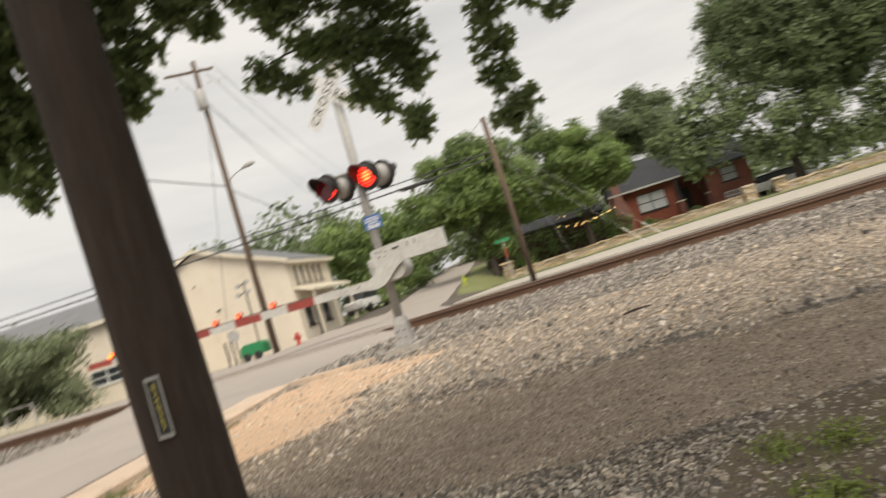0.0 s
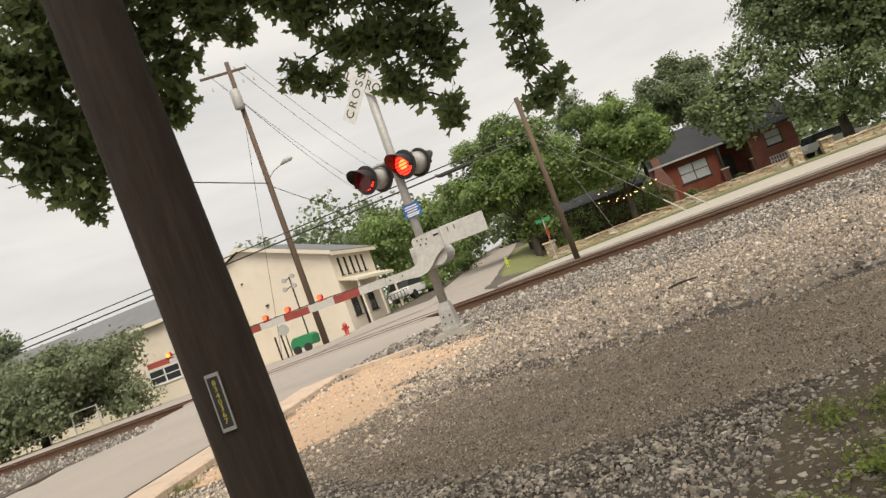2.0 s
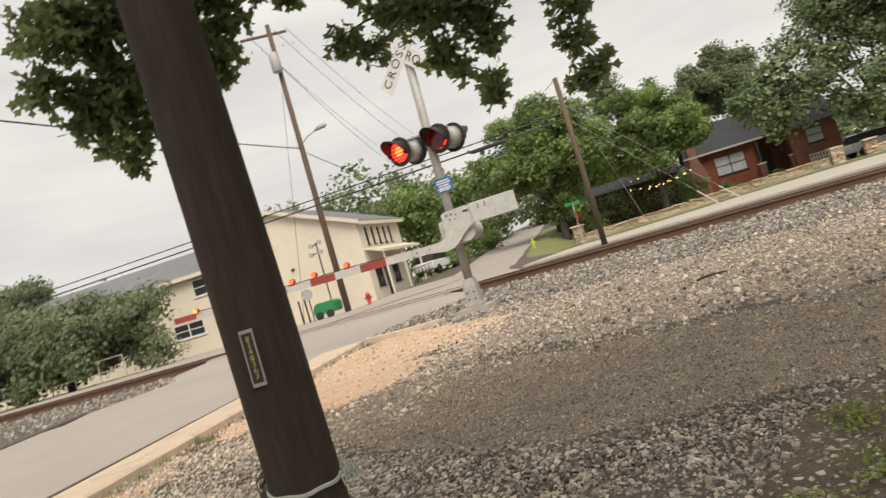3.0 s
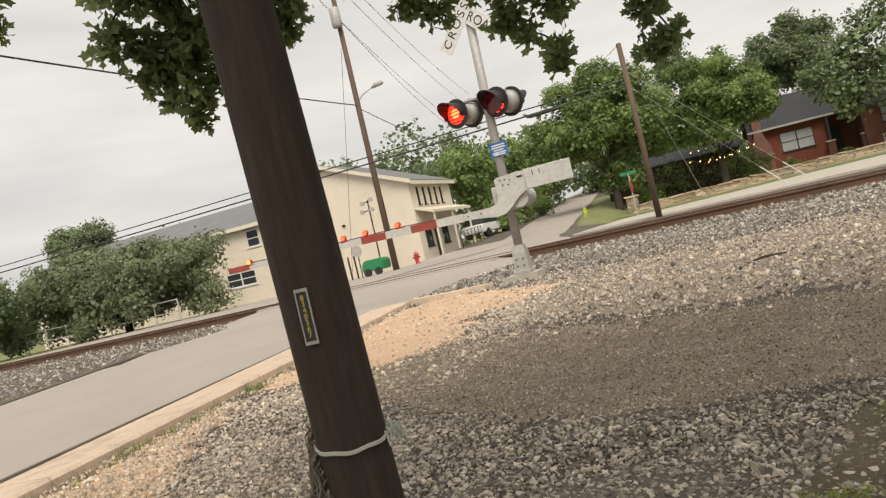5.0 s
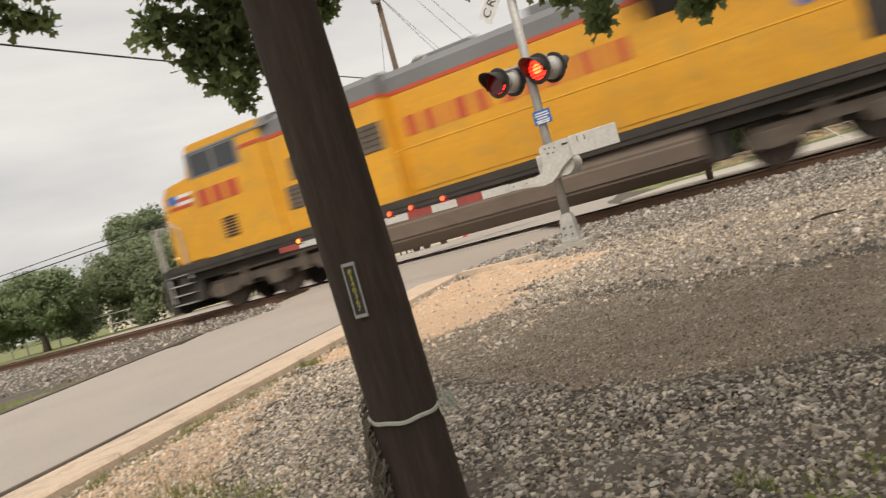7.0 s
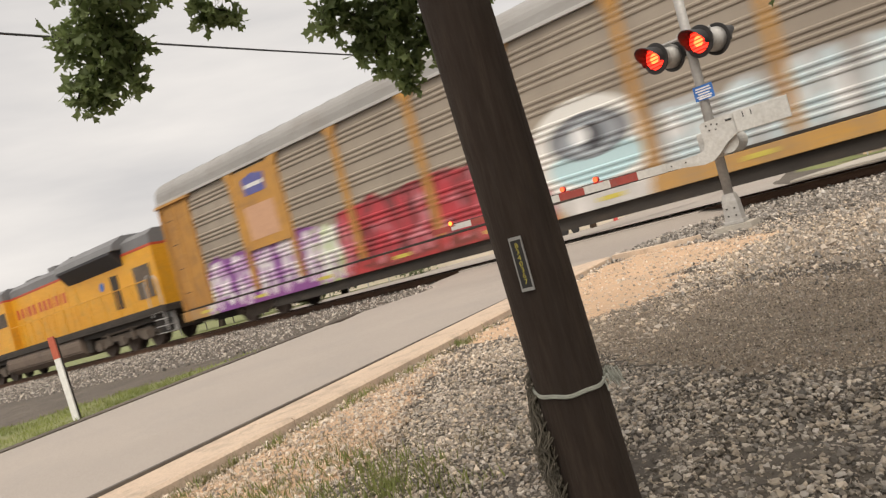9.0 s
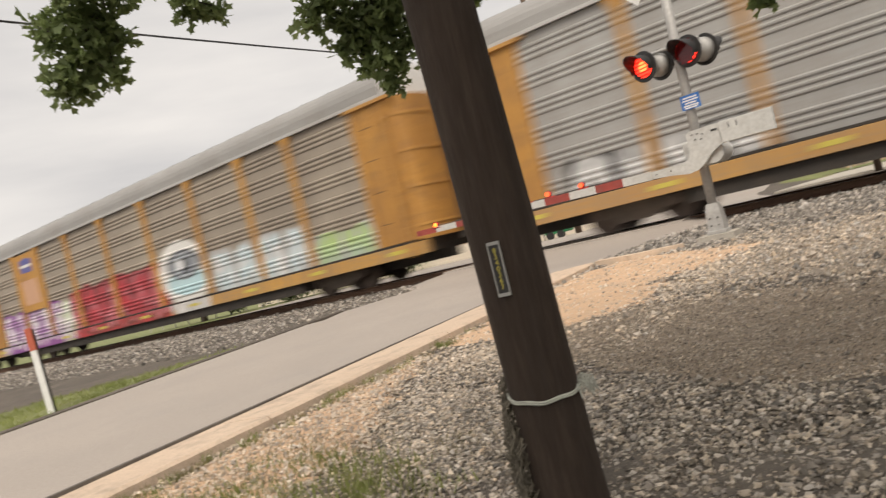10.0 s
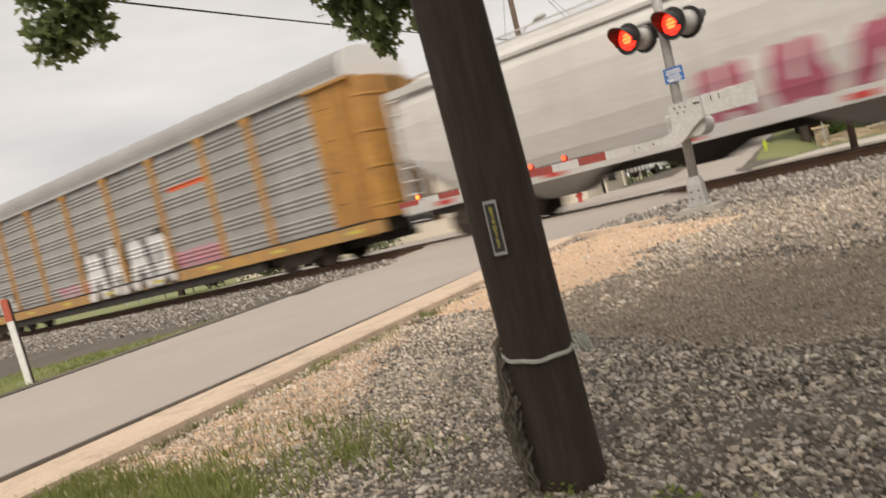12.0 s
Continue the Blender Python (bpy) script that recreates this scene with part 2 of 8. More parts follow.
LOCO_GREY = mat("locomotive_roof_grey", (0.20, 0.20, 0.205), (0.16, 0.16, 0.165), 0.6, big=0.7, fine=14, bumps=0.1)
LOCO_RED = mat("locomotive_red_stripe", (0.55, 0.085, 0.035), (0.48, 0.07, 0.03), 0.5, big=2, fine=14, bumps=0.05)
UNDER = mat("grimy_black_steel", (0.040, 0.035, 0.031), (0.060, 0.052, 0.045), 0.8, 0.2, big=1.2, fine=16, bumps=0.3, dirt=(0.10, 0.075, 0.055, 0.6))
TRUCK = mat("dusty_truck_steel", (0.15, 0.12, 0.095), (0.10, 0.082, 0.068), 0.85, 0.1, big=1.5, fine=16, bumps=0.4, dirt=(0.20, 0.14, 0.10, 0.5))
TANK = mat("dusty_fuel_tank", (0.20, 0.15, 0.115), (0.15, 0.115, 0.092), 0.75, big=0.6, fine=10, bumps=0.15, dirt=(0.09, 0.07, 0.06, 0.6))
WHEEL = mat("wheel_steel", (0.10, 0.075, 0.06), (0.16, 0.12, 0.10), 0.6, 0.5, big=3, fine=20, bumps=0.2)
GALV = mat("galvanised_roof_sheet", (0.50, 0.49, 0.475), (0.43, 0.42, 0.41), 0.6, 0.15, big=0.3, fine=8, bumps=0.1, dirt=(0.34, 0.31, 0.28, 0.6))
CAR_ROOF = mat("dusty_railcar_roof_sheet", (0.36, 0.352, 0.34), (0.29, 0.283, 0.272), 0.7, 0.1, big=0.3, fine=8, bumps=0.1, dirt=(0.24, 0.22, 0.20, 0.6))
HOPPER = mat("pale_grey_hopper_paint", (0.56, 0.54, 0.51), (0.48, 0.46, 0.435), 0.6, big=0.35, fine=8, bumps=0.06, dirt=(0.40, 0.36, 0.32, 0.55))
CABLE = mat("black_cable", (0.03, 0.03, 0.032), (0.045, 0.045, 0.048), 0.6, big=2, fine=20, bumps=0.0)
GREEN = mat("green_plastic", (0.02, 0.27, 0.10), (0.02, 0.22, 0.085), 0.5, big=3, fine=20, bumps=0.08)
CORD = mat("frayed_white_cord", (0.50, 0.50, 0.44), (0.36, 0.37, 0.32), 0.9, big=9, fine=60, bumps=0.5)
VINE = mat("dry_vine", (0.19, 0.165, 0.125), (0.11, 0.095, 0.075), 0.95, big=9, fine=60, bumps=0.5)
TAG_YELLOW = mat("tag_yellow", (0.62, 0.52, 0.10), (0.54, 0.45, 0.08), 0.5, big=9, fine=60, bumps=0.05)

# ---------------------------------------------------------------- mesh helpers
def part(name, bm, material, parent=None, label="", smooth=False):
    me = bpy.data.meshes.new(name)
    bm.to_mesh(me)
    bm.free()
    if smooth:
        me.polygons.foreach_set("use_smooth", [True] * len(me.polygons))
    me.materials.append(material)
    ob = new(name, me)
    ob.parent = parent
    if label:
        tagged(ob, label)
    return ob


def thing(name, label, category, m=None, group="", kind=""):
    ob = new(name)
    ob.empty_display_size = 0.1
    if m is not None:
        ob.matrix_world = m
    return tagged(ob, label, category, group, kind)


def box(bm, x0, x1, y0, y1, z0, z1, bevel=0.0, m=None):
    r = bmesh.ops.create_cube(bm, size=1)
    mm = Matrix.LocRotScale(((x0 + x1) / 2, (y0 + y1) / 2, (z0 + z1) / 2), None, (x1 - x0, y1 - y0, z1 - z0))
    bmesh.ops.transform(bm, verts=r["verts"], matrix=mm)
    if m is not None:
        bmesh.ops.transform(bm, verts=r["verts"], matrix=m)
    if bevel:
        es = list({e for v in r["verts"] for e in v.link_edges})
        bmesh.ops.bevel(bm, geom=es, offset=bevel, segments=2, affect="EDGES", profile=0.5)
    return bm


def tube(bm, pts, radii, seg=10, cap=True):
    """A round tube along points, with one radius for each."""
    rings = []
    pts = [Vector(p) for p in pts]
    side = None
    for i, p in enumerate(pts):
        d = (pts[min(i + 1, len(pts) - 1)] - pts[max(i - 1, 0)]).normalized()
        if side is None:
            side = d.orthogonal().normalized()
        else:
            side = (side - d * side.dot(d)).normalized()
        up = d.cross(side)
        rr = radii[i] if isinstance(radii, (list, tuple)) else radii
        rings.append([bm.verts.new(p + (side * math.cos(a) + up * math.sin(a)) * rr) for a in (2 * math.pi * k / seg for k in range(seg))])
    for a, b in zip(rings, rings[1:]):
        for k in range(seg):
            bm.faces.new((a[k], a[(k + 1) % seg], b[(k + 1) % seg], b[k]))
    if cap:
        bm.faces.new(rings[0][::-1])
        bm.faces.new(rings[-1])
    return bm


def prism(bm, outline, axis, a, b):
    """A flat outline pushed out along an axis from a to b. Axis x: outline of (y, z); y: (x, z); z: (x, y)."""
    def at(p, v):
        return {"x": (v, p[0], p[1]), "y": (p[0], v, p[1]), "z": (p[0], p[1], v)}[axis]
    lo, hi = [bm.verts.new(at(p, a)) for p in outline], [bm.verts.new(at(p, b)) for p in outline]
    n = len(outline)
    for k in range(n):
        bm.faces.new((lo[k], lo[(k + 1) % n], hi[(k + 1) % n], hi[k]))
    bm.faces.new(lo[::-1])
    bm.faces.new(hi)
    bmesh.ops.recalc_face_normals(bm, faces=bm.faces)
    return bm


def B():
    return bmesh.new()


def mesh_ob(name, verts, faces, material, parent=None, smooth=False):
    me = bpy.data.meshes.new(name)
    verts, faces = np.asarray(verts, dtype=np.float32), np.asarray(faces, dtype=np.int32)
    k = faces.shape[1]
    me.vertices.add(len(verts))
    me.vertices.foreach_set("co", verts.ravel())
    me.loops.add(faces.size)
    me.loops.foreach_set("vertex_index", faces.ravel())
    me.polygons.add(len(faces))
    me.polygons.foreach_set("loop_start", np.arange(0, faces.size, k, dtype=np.int32))
    me.polygons.foreach_set("loop_total", np.full(len(faces), k, dtype=np.int32))
    me.polygons.foreach_set("use_smooth", np.full(len(faces), smooth, dtype=bool))
    me.update(calc_edges=True)
    me.validate()
    me.materials.append(material)
    ob = new(name, me)
    ob.parent = parent
    return ob


rng = np.random.default_rng(7)


def turns(n, tilt=math.pi):
    """Random rotation matrices; tilt limits how far they lean from upright."""
    a, b, c = rng.uniform(0, 2 * math.pi, n), rng.uniform(-tilt, tilt, n), rng.uniform(-tilt, tilt, n)
    ca, sa, cb, sb, cc, sc = np.cos(a), np.sin(a), np.cos(b), np.sin(b), np.cos(c), np.sin(c)
    z, o = np.zeros(n), np.ones(n)
    rz = np.stack([ca, -sa, z, sa, ca, z, z, z, o], 1).reshape(n, 3, 3)
    ry = np.stack([cb, z, sb, z, o, z, -sb, z, cb], 1).reshape(n, 3, 3)
    rx = np.stack([o, z, z, z, cc, -sc, z, sc, cc], 1).reshape(n, 3, 3)
    return rz @ ry @ rx


def facing(out):
    """Rotation matrices whose third axis points along the given ways, turned at random about them."""
    z = out / np.linalg.norm(out, axis=1)[:, None]
    x = np.cross(z, rng.normal(0, 1, z.shape))
    x /= np.linalg.norm(x, axis=1)[:, None]
    return np.stack([x, np.cross(z, x), z], 2)


def scatter(name, variants, at, size, material, tilt=math.pi, parent=None, out=None):
    """One mesh of many small copies of the variants (verts, faces)."""
    n = len(at)
    pick = rng.integers(0, len(variants), n)
    rot = turns(n, tilt) if out is None else facing(out)
    vs, fs, start = [], [], 0
    for k, (v, f) in enumerate(variants):
        i = np.flatnonzero(pick == k)
        if not len(i):
            continue
        p = np.einsum("nij,vj->nvi", rot[i], v) * size[i][:, None, None] + at[i][:, None, :]
        vs.append(p.reshape(-1, 3))
        fs.append((f[None] + (start + np.arange(len(i)) * len(v))[:, None, None]).reshape(-1, f.shape[1]))
        start += len(i) * len(v)
    return mesh_ob(name, np.concatenate(vs), np.concatenate(fs), material, parent)


def pebble_variants(count):
    """Eight-sided stones for the middle distance."""
    out = []
    v0 = np.array([(1, 0, 0), (-1, 0, 0), (0, 1, 0), (0, -1, 0), (0, 0, 1), (0, 0, -1)]) * 0.55
    f = np.array([(0, 2, 4), (2, 1, 4), (1, 3, 4), (3, 0, 4), (2, 0, 5), (1, 2, 5), (3, 1, 5), (0, 3, 5)])
    for k in range(count):
        out.append((v0 * rng.uniform(0.6, 1.2, 3) + rng.normal(0, 0.09, (6, 3)), f))
    return out


def rock_variants(count):
    out = []
    for k in range(count):
        bm = B()
        bmesh.ops.create_icosphere(bm, subdivisions=1, radius=0.5)
        s = np.array([rng.uniform(0.85, 1.25), rng.uniform(0.65, 1.0), rng.uniform(0.32, 0.58)])
        v = np.array([list(x.co) for x in bm.verts]) * s * rng.uniform(0.68, 1.18, (12, 1)) + rng.normal(0, 0.035, (12, 3))
        f = np.array([[x.index for x in fc.verts] for fc in bm.faces])
        bm.free()
        out.append((v, f))
    return out


def grit_variants(count):
    """Four-sided chips for the finest gravel."""
    f = np.array([(0, 1, 2), (0, 3, 1), (1, 3, 2), (2, 3, 0)])
    v0 = np.array([(0.5, 0.4, -0.2), (-0.5, 0.35, -0.2), (0, -0.55, -0.2), (0, 0, 0.4)])
    return [(v0 * rng.uniform(0.7, 1.25, 3) + rng.normal(0, 0.10, (4, 3)), f) for k in range(count)]


ROCKS = rock_variants(11)
GRIT = grit_variants(12)
PEBBLES = pebble_variants(12)

# ---------------------------------------------------------------- the lie of the land
def sstep(a, b, v):
    t = np.clip((v - a) / (b - a), 0, 1)
    return t * t * (3 - 2 * t)


def ground_z(x, y):
    x, y = np.asarray(x, dtype=float), np.asarray(y, dtype=float)
    near = 0.036 * np.clip(y, -14, 0)
    far = sstep(9, 39, y) * (-0.32 + 0.32 * sstep(-3, 13, x))
    hill = 0.055 * np.clip(y - 26, 0, 60) * sstep(-17, -13, x) * (1 - sstep(-6, -2.5, x)) + 0.012 * np.clip(y - 50, 0, 90)
    return near + far + hill


def gz(x, y):
    return float(ground_z(x, y))


TRACK_Y, RAIL_Z = 6.50, 0.153
KERB_IN, KERB_OUT = -2.31, -1.66
ROAD_FAR = -7.35


def sheet(name, xs, ys, lift, material, rough_amp=0.0):
    """A sheet that follows the land, lifted by a little."""
    gx, gy = np.meshgrid(xs, ys, indexing="ij")
    z = ground_z(gx, gy) + lift
    if rough_amp:
        z = z + rng.normal(0, rough_amp, z.shape)
    nx, ny = gx.shape
    v = np.stack([gx, gy, z], -1).reshape(-1, 3)
    i = np.arange(nx * ny).reshape(nx, ny)
    f = np.stack([i[:-1, :-1], i[1:, :-1], i[1:, 1:], i[:-1, 1:]], -1).reshape(-1, 4)
    return mesh_ob(name, v, f, material, smooth=True)


def patch(name, edge, lift, material, step=0.12, wobble=0.0):
    """A patch of ground inside an outline of (x, y) points, on a fine grid, with a ragged rim."""
    e = np.array(edge)
    xs, ys = np.arange(e[:, 0].min(), e[:, 0].max() + step, step), np.arange(e[:, 1].min(), e[:, 1].max() + step, step)
    gx, gy = np.meshgrid(xs, ys, indexing="ij")
    cx, cy = (gx[:-1, :-1] + gx[1:, 1:]) / 2, (gy[:-1, :-1] + gy[1:, 1:]) / 2
    inside = poly_inside(e, cx + rng.normal(0, wobble, cx.shape) if wobble else cx, cy)
    i = np.arange(gx.size).reshape(gx.shape)
    f = np.stack([i[:-1, :-1], i[1:, :-1], i[1:, 1:], i[:-1, 1:]], -1)[inside]
    v = np.stack([gx, gy, ground_z(gx, gy) + lift], -1).reshape(-1, 3)
    rim = np.bincount(f.ravel(), minlength=gx.size) < 4
    v[rim, 2] -= lift + 0.034
    used, f2 = np.unique(f, return_inverse=True)
    return mesh_ob(name, v[used], f2.reshape(f.shape), material, smooth=True)


def poly_inside(e, x, y):
    inside = np.zeros(np.shape(x), bool)
    for (x0, y0), (x1, y1) in zip(e, np.roll(e, -1, 0)):
        c = ((y0 > y) != (y1 > y)) & (x < (x1 - x0) * (y - y0) / (y1 - y0 + 1e-12) + x0)
        inside ^= c
    return inside


def in_poly_points(edge, n):
    e = np.array(edge)
    p = rng.uniform(e.min(0), e.max(0), (n * 3, 2))
    p = p[poly_inside(e, p[:, 0], p[:, 1])]
    return p[:n]


def graded(lo, hi, fine_lo, fine_hi, step, growth=1.35):
    a = list(np.arange(fine_lo, fine_hi + 1e-6, step))
    s = step
    while a[-1] < hi:
        s *= growth
        a.append(a[-1] + s)
    s = step
    while a[0] > lo:
        s *= growth
        a.insert(0, a[0] - s)
    return np.array(a)

# ---------------------------------------------------------------- setting: ground, road, kerb, track bed
ground = tagged(sheet("ground", graded(-400, 400, -12, 9, 0.25), graded(-60, 500, -11, 9, 0.25), -0.03, EARTH, 0.004), "grey-brown gravelly earth around the crossing", "ground", kind="structure")
lawn = tagged(sheet("lawn", np.linspace(-3.4, 70, 90), np.linspace(32.0, 110, 90), 0.06, LAWN), "green lawn in front of the brick house", "lawn", kind="structure")
field = tagged(sheet("field", np.linspace(-200, -18, 60), np.linspace(12.5, 150, 50), 0.0, LAWN), "grass beyond the track and the fence", "lawn", kind="structure")


def road_mesh():
    # straight over the track, then a gentle bend away uphill
    ys = np.concatenate([np.linspace(-40, 9, 50), np.linspace(10, 150, 60)])
    v, f = [], []
    for y in ys:
        c = -5.275 - 0.098 * max(y - 9, 0)
        half = 2.9 - 0.8 * float(sstep(13, 28, y))
        c -= 0.3 * float(sstep(13, 28, y))
        w0, w1 = (KERB_IN, ROAD_FAR) if y < 4 else (c + half + 0.9 * math.exp(-abs(y - 10) / 4), c - half - 0.8 * math.exp(-abs(y - 10) / 4))
        hump = 0.105 * float(1 - sstep(1.3, 4.6, abs(y - TRACK_Y)))
        for k in range(9):
            x = w0 + (w1 - w0) * k / 8
            v.append((x, y, gz(x, y) + 0.012 + hump))
        if y > -1.0:
            # shoulders slope down to the ground beside the track
            edge = 0.9 - 0.65 * float(sstep(12, 20, y))
            v[-9] = (w0 + edge, y, gz(w0, y) - 0.06)
            v[-8] = (w0 - 0.05, y, v[-8][2])
            v[-1] = (w1 - edge, y, gz(w1, y) - 0.06)
            v[-2] = (w1 + 0.05, y, v[-2][2])
    n = len(ys)
    for i in range(n - 1):
        for k in range(8):
            f.append((i * 9 + k, i * 9 + 9 + k, i * 9 + 10 + k, i * 9 + k + 1))
    return mesh_ob("road", np.array(v), np.array(f), ASPHALT, smooth=True)


road = tagged(road_mesh(), "worn grey asphalt street over the railway track", "road", kind="structure")
edge_bm = B()
for k in range(41):
    xa = -2.2 + 3 * k
    box(edge_bm, xa, xa + 3, 15.08, 15.2, gz(xa, 15.2) - 0.2, gz(xa + 1.5, 15.2) + 0.024)
tagged(part("street_edge", edge_bm, CONCRETE), "concrete edge of the street along the track", "kerb", kind="structure")
street = tagged(sheet("street", np.linspace(-2.2, 120, 120), np.linspace(15.2, 32.0, 16), 0.03, CONCRETE), "pale concrete street beside the track", "road", kind="structure")
corner_verge = tagged(patch("corner_verge", [(-2.3, 31.0), (-5.0, 30.6), (-5.5, 33.5), (-6.6, 43), (-8.0, 57), (-3.45, 57), (-3.45, 32.05), (-2.3, 32.0)], 0.045, LAWN, 0.25, 0.1), "green grass verge at the street corner", "lawn", kind="structure")
yard = tagged(sheet("yard_pavement", np.linspace(-27, -8.2, 40), np.linspace(10.5, 31.9, 24), 0.03, ASPHALT), "pale paved yard before the cream building", "pavement", kind="structure")
gravel_bed = tagged(patch("gravel_bed", [(0.3, -3.9), (1.0, -3.6), (2.0, -4.2), (4.2, -4.6), (17, -4.4), (17, -0.6), (8, -0.4), (3, -0.2), (1.2, -0.6), (0.4, -1.8)], -0.023, DUST, 0.15, 0.2), "pale dusty bed under the crushed stone", "gravel bed", kind="structure")
DRIVE_EDGE = [(-0.55, -4.95), (-0.1, -4.35), (0.5, -4.1), (1.2, -4.2), (2.0, -4.35), (3.0, -4.55), (4.2, -4.7), (14, -4.4), (14, -6.4), (4.5, -6.5), (2.9, -6.6), (2.0, -6.65), (1.3, -6.4), (0.6, -5.9), (0.0, -5.5)]
driveway = tagged(patch("driveway", DRIVE_EDGE, -0.018, DRIVE, 0.10, 0.06), "dark gravelly driveway beside the track", "driveway", kind="structure")
SAND_EDGE = [(-1.64, -4.0), (-1.64, -1.2), (-1.5, -0.6), (-1.0, -0.45), (0.2, -0.9), (0.9, -1.35), (0.6, -2.1), (0.1, -2.7), (0.25, -3.3), (0.45, -3.9), (0.0, -4.4), (-0.6, -4.75), (-1.64, -4.6)]
sand = tagged(patch("sand_patch", SAND_EDGE, -0.012, SAND, 0.08, 0.08), "orange sandy dirt patch beside the kerb", "dirt", kind="structure")
SAND2_EDGE = [(-1.62, -8.3), (-1.62, -5.0), (-1.25, -5.1), (-1.0, -5.9), (-0.55, -6.6), (-0.15, -7.2), (-0.2, -7.8), (-0.8, -8.4)]
sand2 = tagged(patch("sand_patch_small", SAND2_EDGE, -0.014, SAND, 0.07, 0.08), "orange sandy dirt by the street kerb", "dirt", kind="structure")


def kerb_piece(y0, y1):
    bm = B()
    prof = [(KERB_IN, -0.12), (KERB_IN, 0.026), (KERB_IN + 0.10, 0.030), (KERB_OUT - 0.16, 0.052), (KERB_OUT - 0.03, 0.056), (KERB_OUT, 0.035), (KERB_OUT, -0.12)]
    lo, hi = [bm.verts.new((x, y0, z + gz(x, y0))) for x, z in prof], [bm.verts.new((x, y1, z + gz(x, y1))) for x, z in prof]
    n = len(prof)
    for k in range(n):
        bm.faces.new((lo[k], lo[(k + 1) % n], hi[(k + 1) % n], hi[k]))
    bm.faces.new(lo[::-1])
    bm.faces.new(hi)
    bmesh.ops.recalc_face_normals(bm, faces=bm.faces)
    return bm


kerb = thing("kerb", "sand-coloured concrete street kerb with joints", "kerb", kind="structure")
y = -16.3
while y < -0.6:
    part("kerb_stone", kerb_piece(y + 0.006, min(y + 2.4, -0.55) - 0.006), KERB, kerb)
    y += 2.4


def far_kerb():
    bm = B()
    prof = [(ROAD_FAR - 0.01, -0.1), (ROAD_FAR - 0.01, 0.03), (ROAD_FAR - 0.22, 0.035), (ROAD_FAR - 0.22, -0.1)]
    for y0 in np.arange(-16, -1.2, 2.0):
        lo, hi = [bm.verts.new((x, y0, z + gz(x, y0))) for x, z in prof], [bm.verts.new((x, y0 + 2, z + gz(x, y0 + 2))) for x, z in prof]
        for k in range(4):
            bm.faces.new((lo[k], lo[(k + 1) % 4], hi[(k + 1) % 4], hi[k]))
    bmesh.ops.recalc_face_normals(bm, faces=bm.faces)
    return bm


crack = B()
box(crack, KERB_IN - 0.045, KERB_IN - 0.001, -16, -0.7, -0.2, 0.0)
for v in crack.verts:
    v.co.z += gz(v.co.x, v.co.y) + 0.0175
tagged(part("kerb_joint", crack, ASPHALT_DARK), "dark dirty joint between street and kerb", "joint", kind="structure")
tagged(part("road_edge", far_kerb(), EARTH), "crumbling earth edge of the street", "kerb", kind="structure")
slab = thing("concrete_slab", "thin broken concrete slab edge at the crossing", "slab", kind="structure")
bm = B()
prism(bm, [(-1.67, -0.5), (-1.1, -0.62), (-0.5, -0.45), (-0.42, -0.28), (-1.1, -0.40), (-1.67, -0.30)], "z", -0.1, 0.035)
part("slab", bm, KERB, slab)

# rails, ties, crossing panel
def rail(yc, name):
    bm = B()
    prof = [(-0.070, -0.172), (0.070, -0.172), (0.070, -0.158), (0.012, -0.140), (0.010, -0.045), (0.036, -0.035), (0.036, -0.004), (0.030, 0.0), (-0.030, 0.0), (-0.036, -0.004), (-0.036, -0.035), (-0.010, -0.045), (-0.012, -0.140), (-0.070, -0.158)]
    prism(bm, [(yc + p, RAIL_Z + q) for p, q in prof], "x", -230, 190)
    ob = part(name, bm, RUST_RAIL)
    bm = B()
    box(bm, -230, 190, yc - 0.029, yc + 0.029, RAIL_Z - 0.002, RAIL_Z + 0.003)
    part("rail_head", bm, RAIL_HEAD, ob, "polished rail head")
    return tagged(ob, "rusty steel rail with a polished head", "rail", "rails of the track", "structure")


rail(TRACK_Y - 0.7175, "rail_near")
rail(TRACK_Y + 0.7175, "rail_far")
tie_bm = B()
box(tie_bm, -0.115, 0.115, TRACK_Y - 1.3, TRACK_Y + 1.3, RAIL_Z - 0.35, RAIL_Z - 0.174, 0.012)
tie = tagged(part("railway_tie", tie_bm, TIE), "weathered grey wooden railway tie", "railway tie", "ties of the track", "structure")
k = 0
for x in np.arange(-44, 26, 0.52):
    if -8.4 < x < -2.0:
        continue
    if k:
        copy_thing(tie, pose(x, rng.normal(0, 0.02), rng.normal(0, 0.006), 0, 0, rng.normal(0, 0.5)))
    else:
        tie.matrix_world = pose(x, 0, 0)
    k += 1
cross = thing("crossing_panel", "worn timber and asphalt crossing panel between the rails", "crossing panel", kind="structure")
for y0, y1 in ((TRACK_Y - 0.64, TRACK_Y + 0.64), (TRACK_Y - 1.35, TRACK_Y - 0.80), (TRACK_Y + 0.80, TRACK_Y + 1.35)):
    bm = B()
    box(bm, -8.6, -2.1, y0, y1, -0.05, RAIL_Z - 0.012, 0.01)
    part("panel", bm, ASPHALT, cross)


def ballast_z(x, y):
    """Top of the stone bed round the track."""
    d = np.abs(y - TRACK_Y)
    return ground_z(x, y) - 0.03 + (RAIL_Z - 0.185 + 0.03) * (1 - sstep(1.5, 2.8, d))


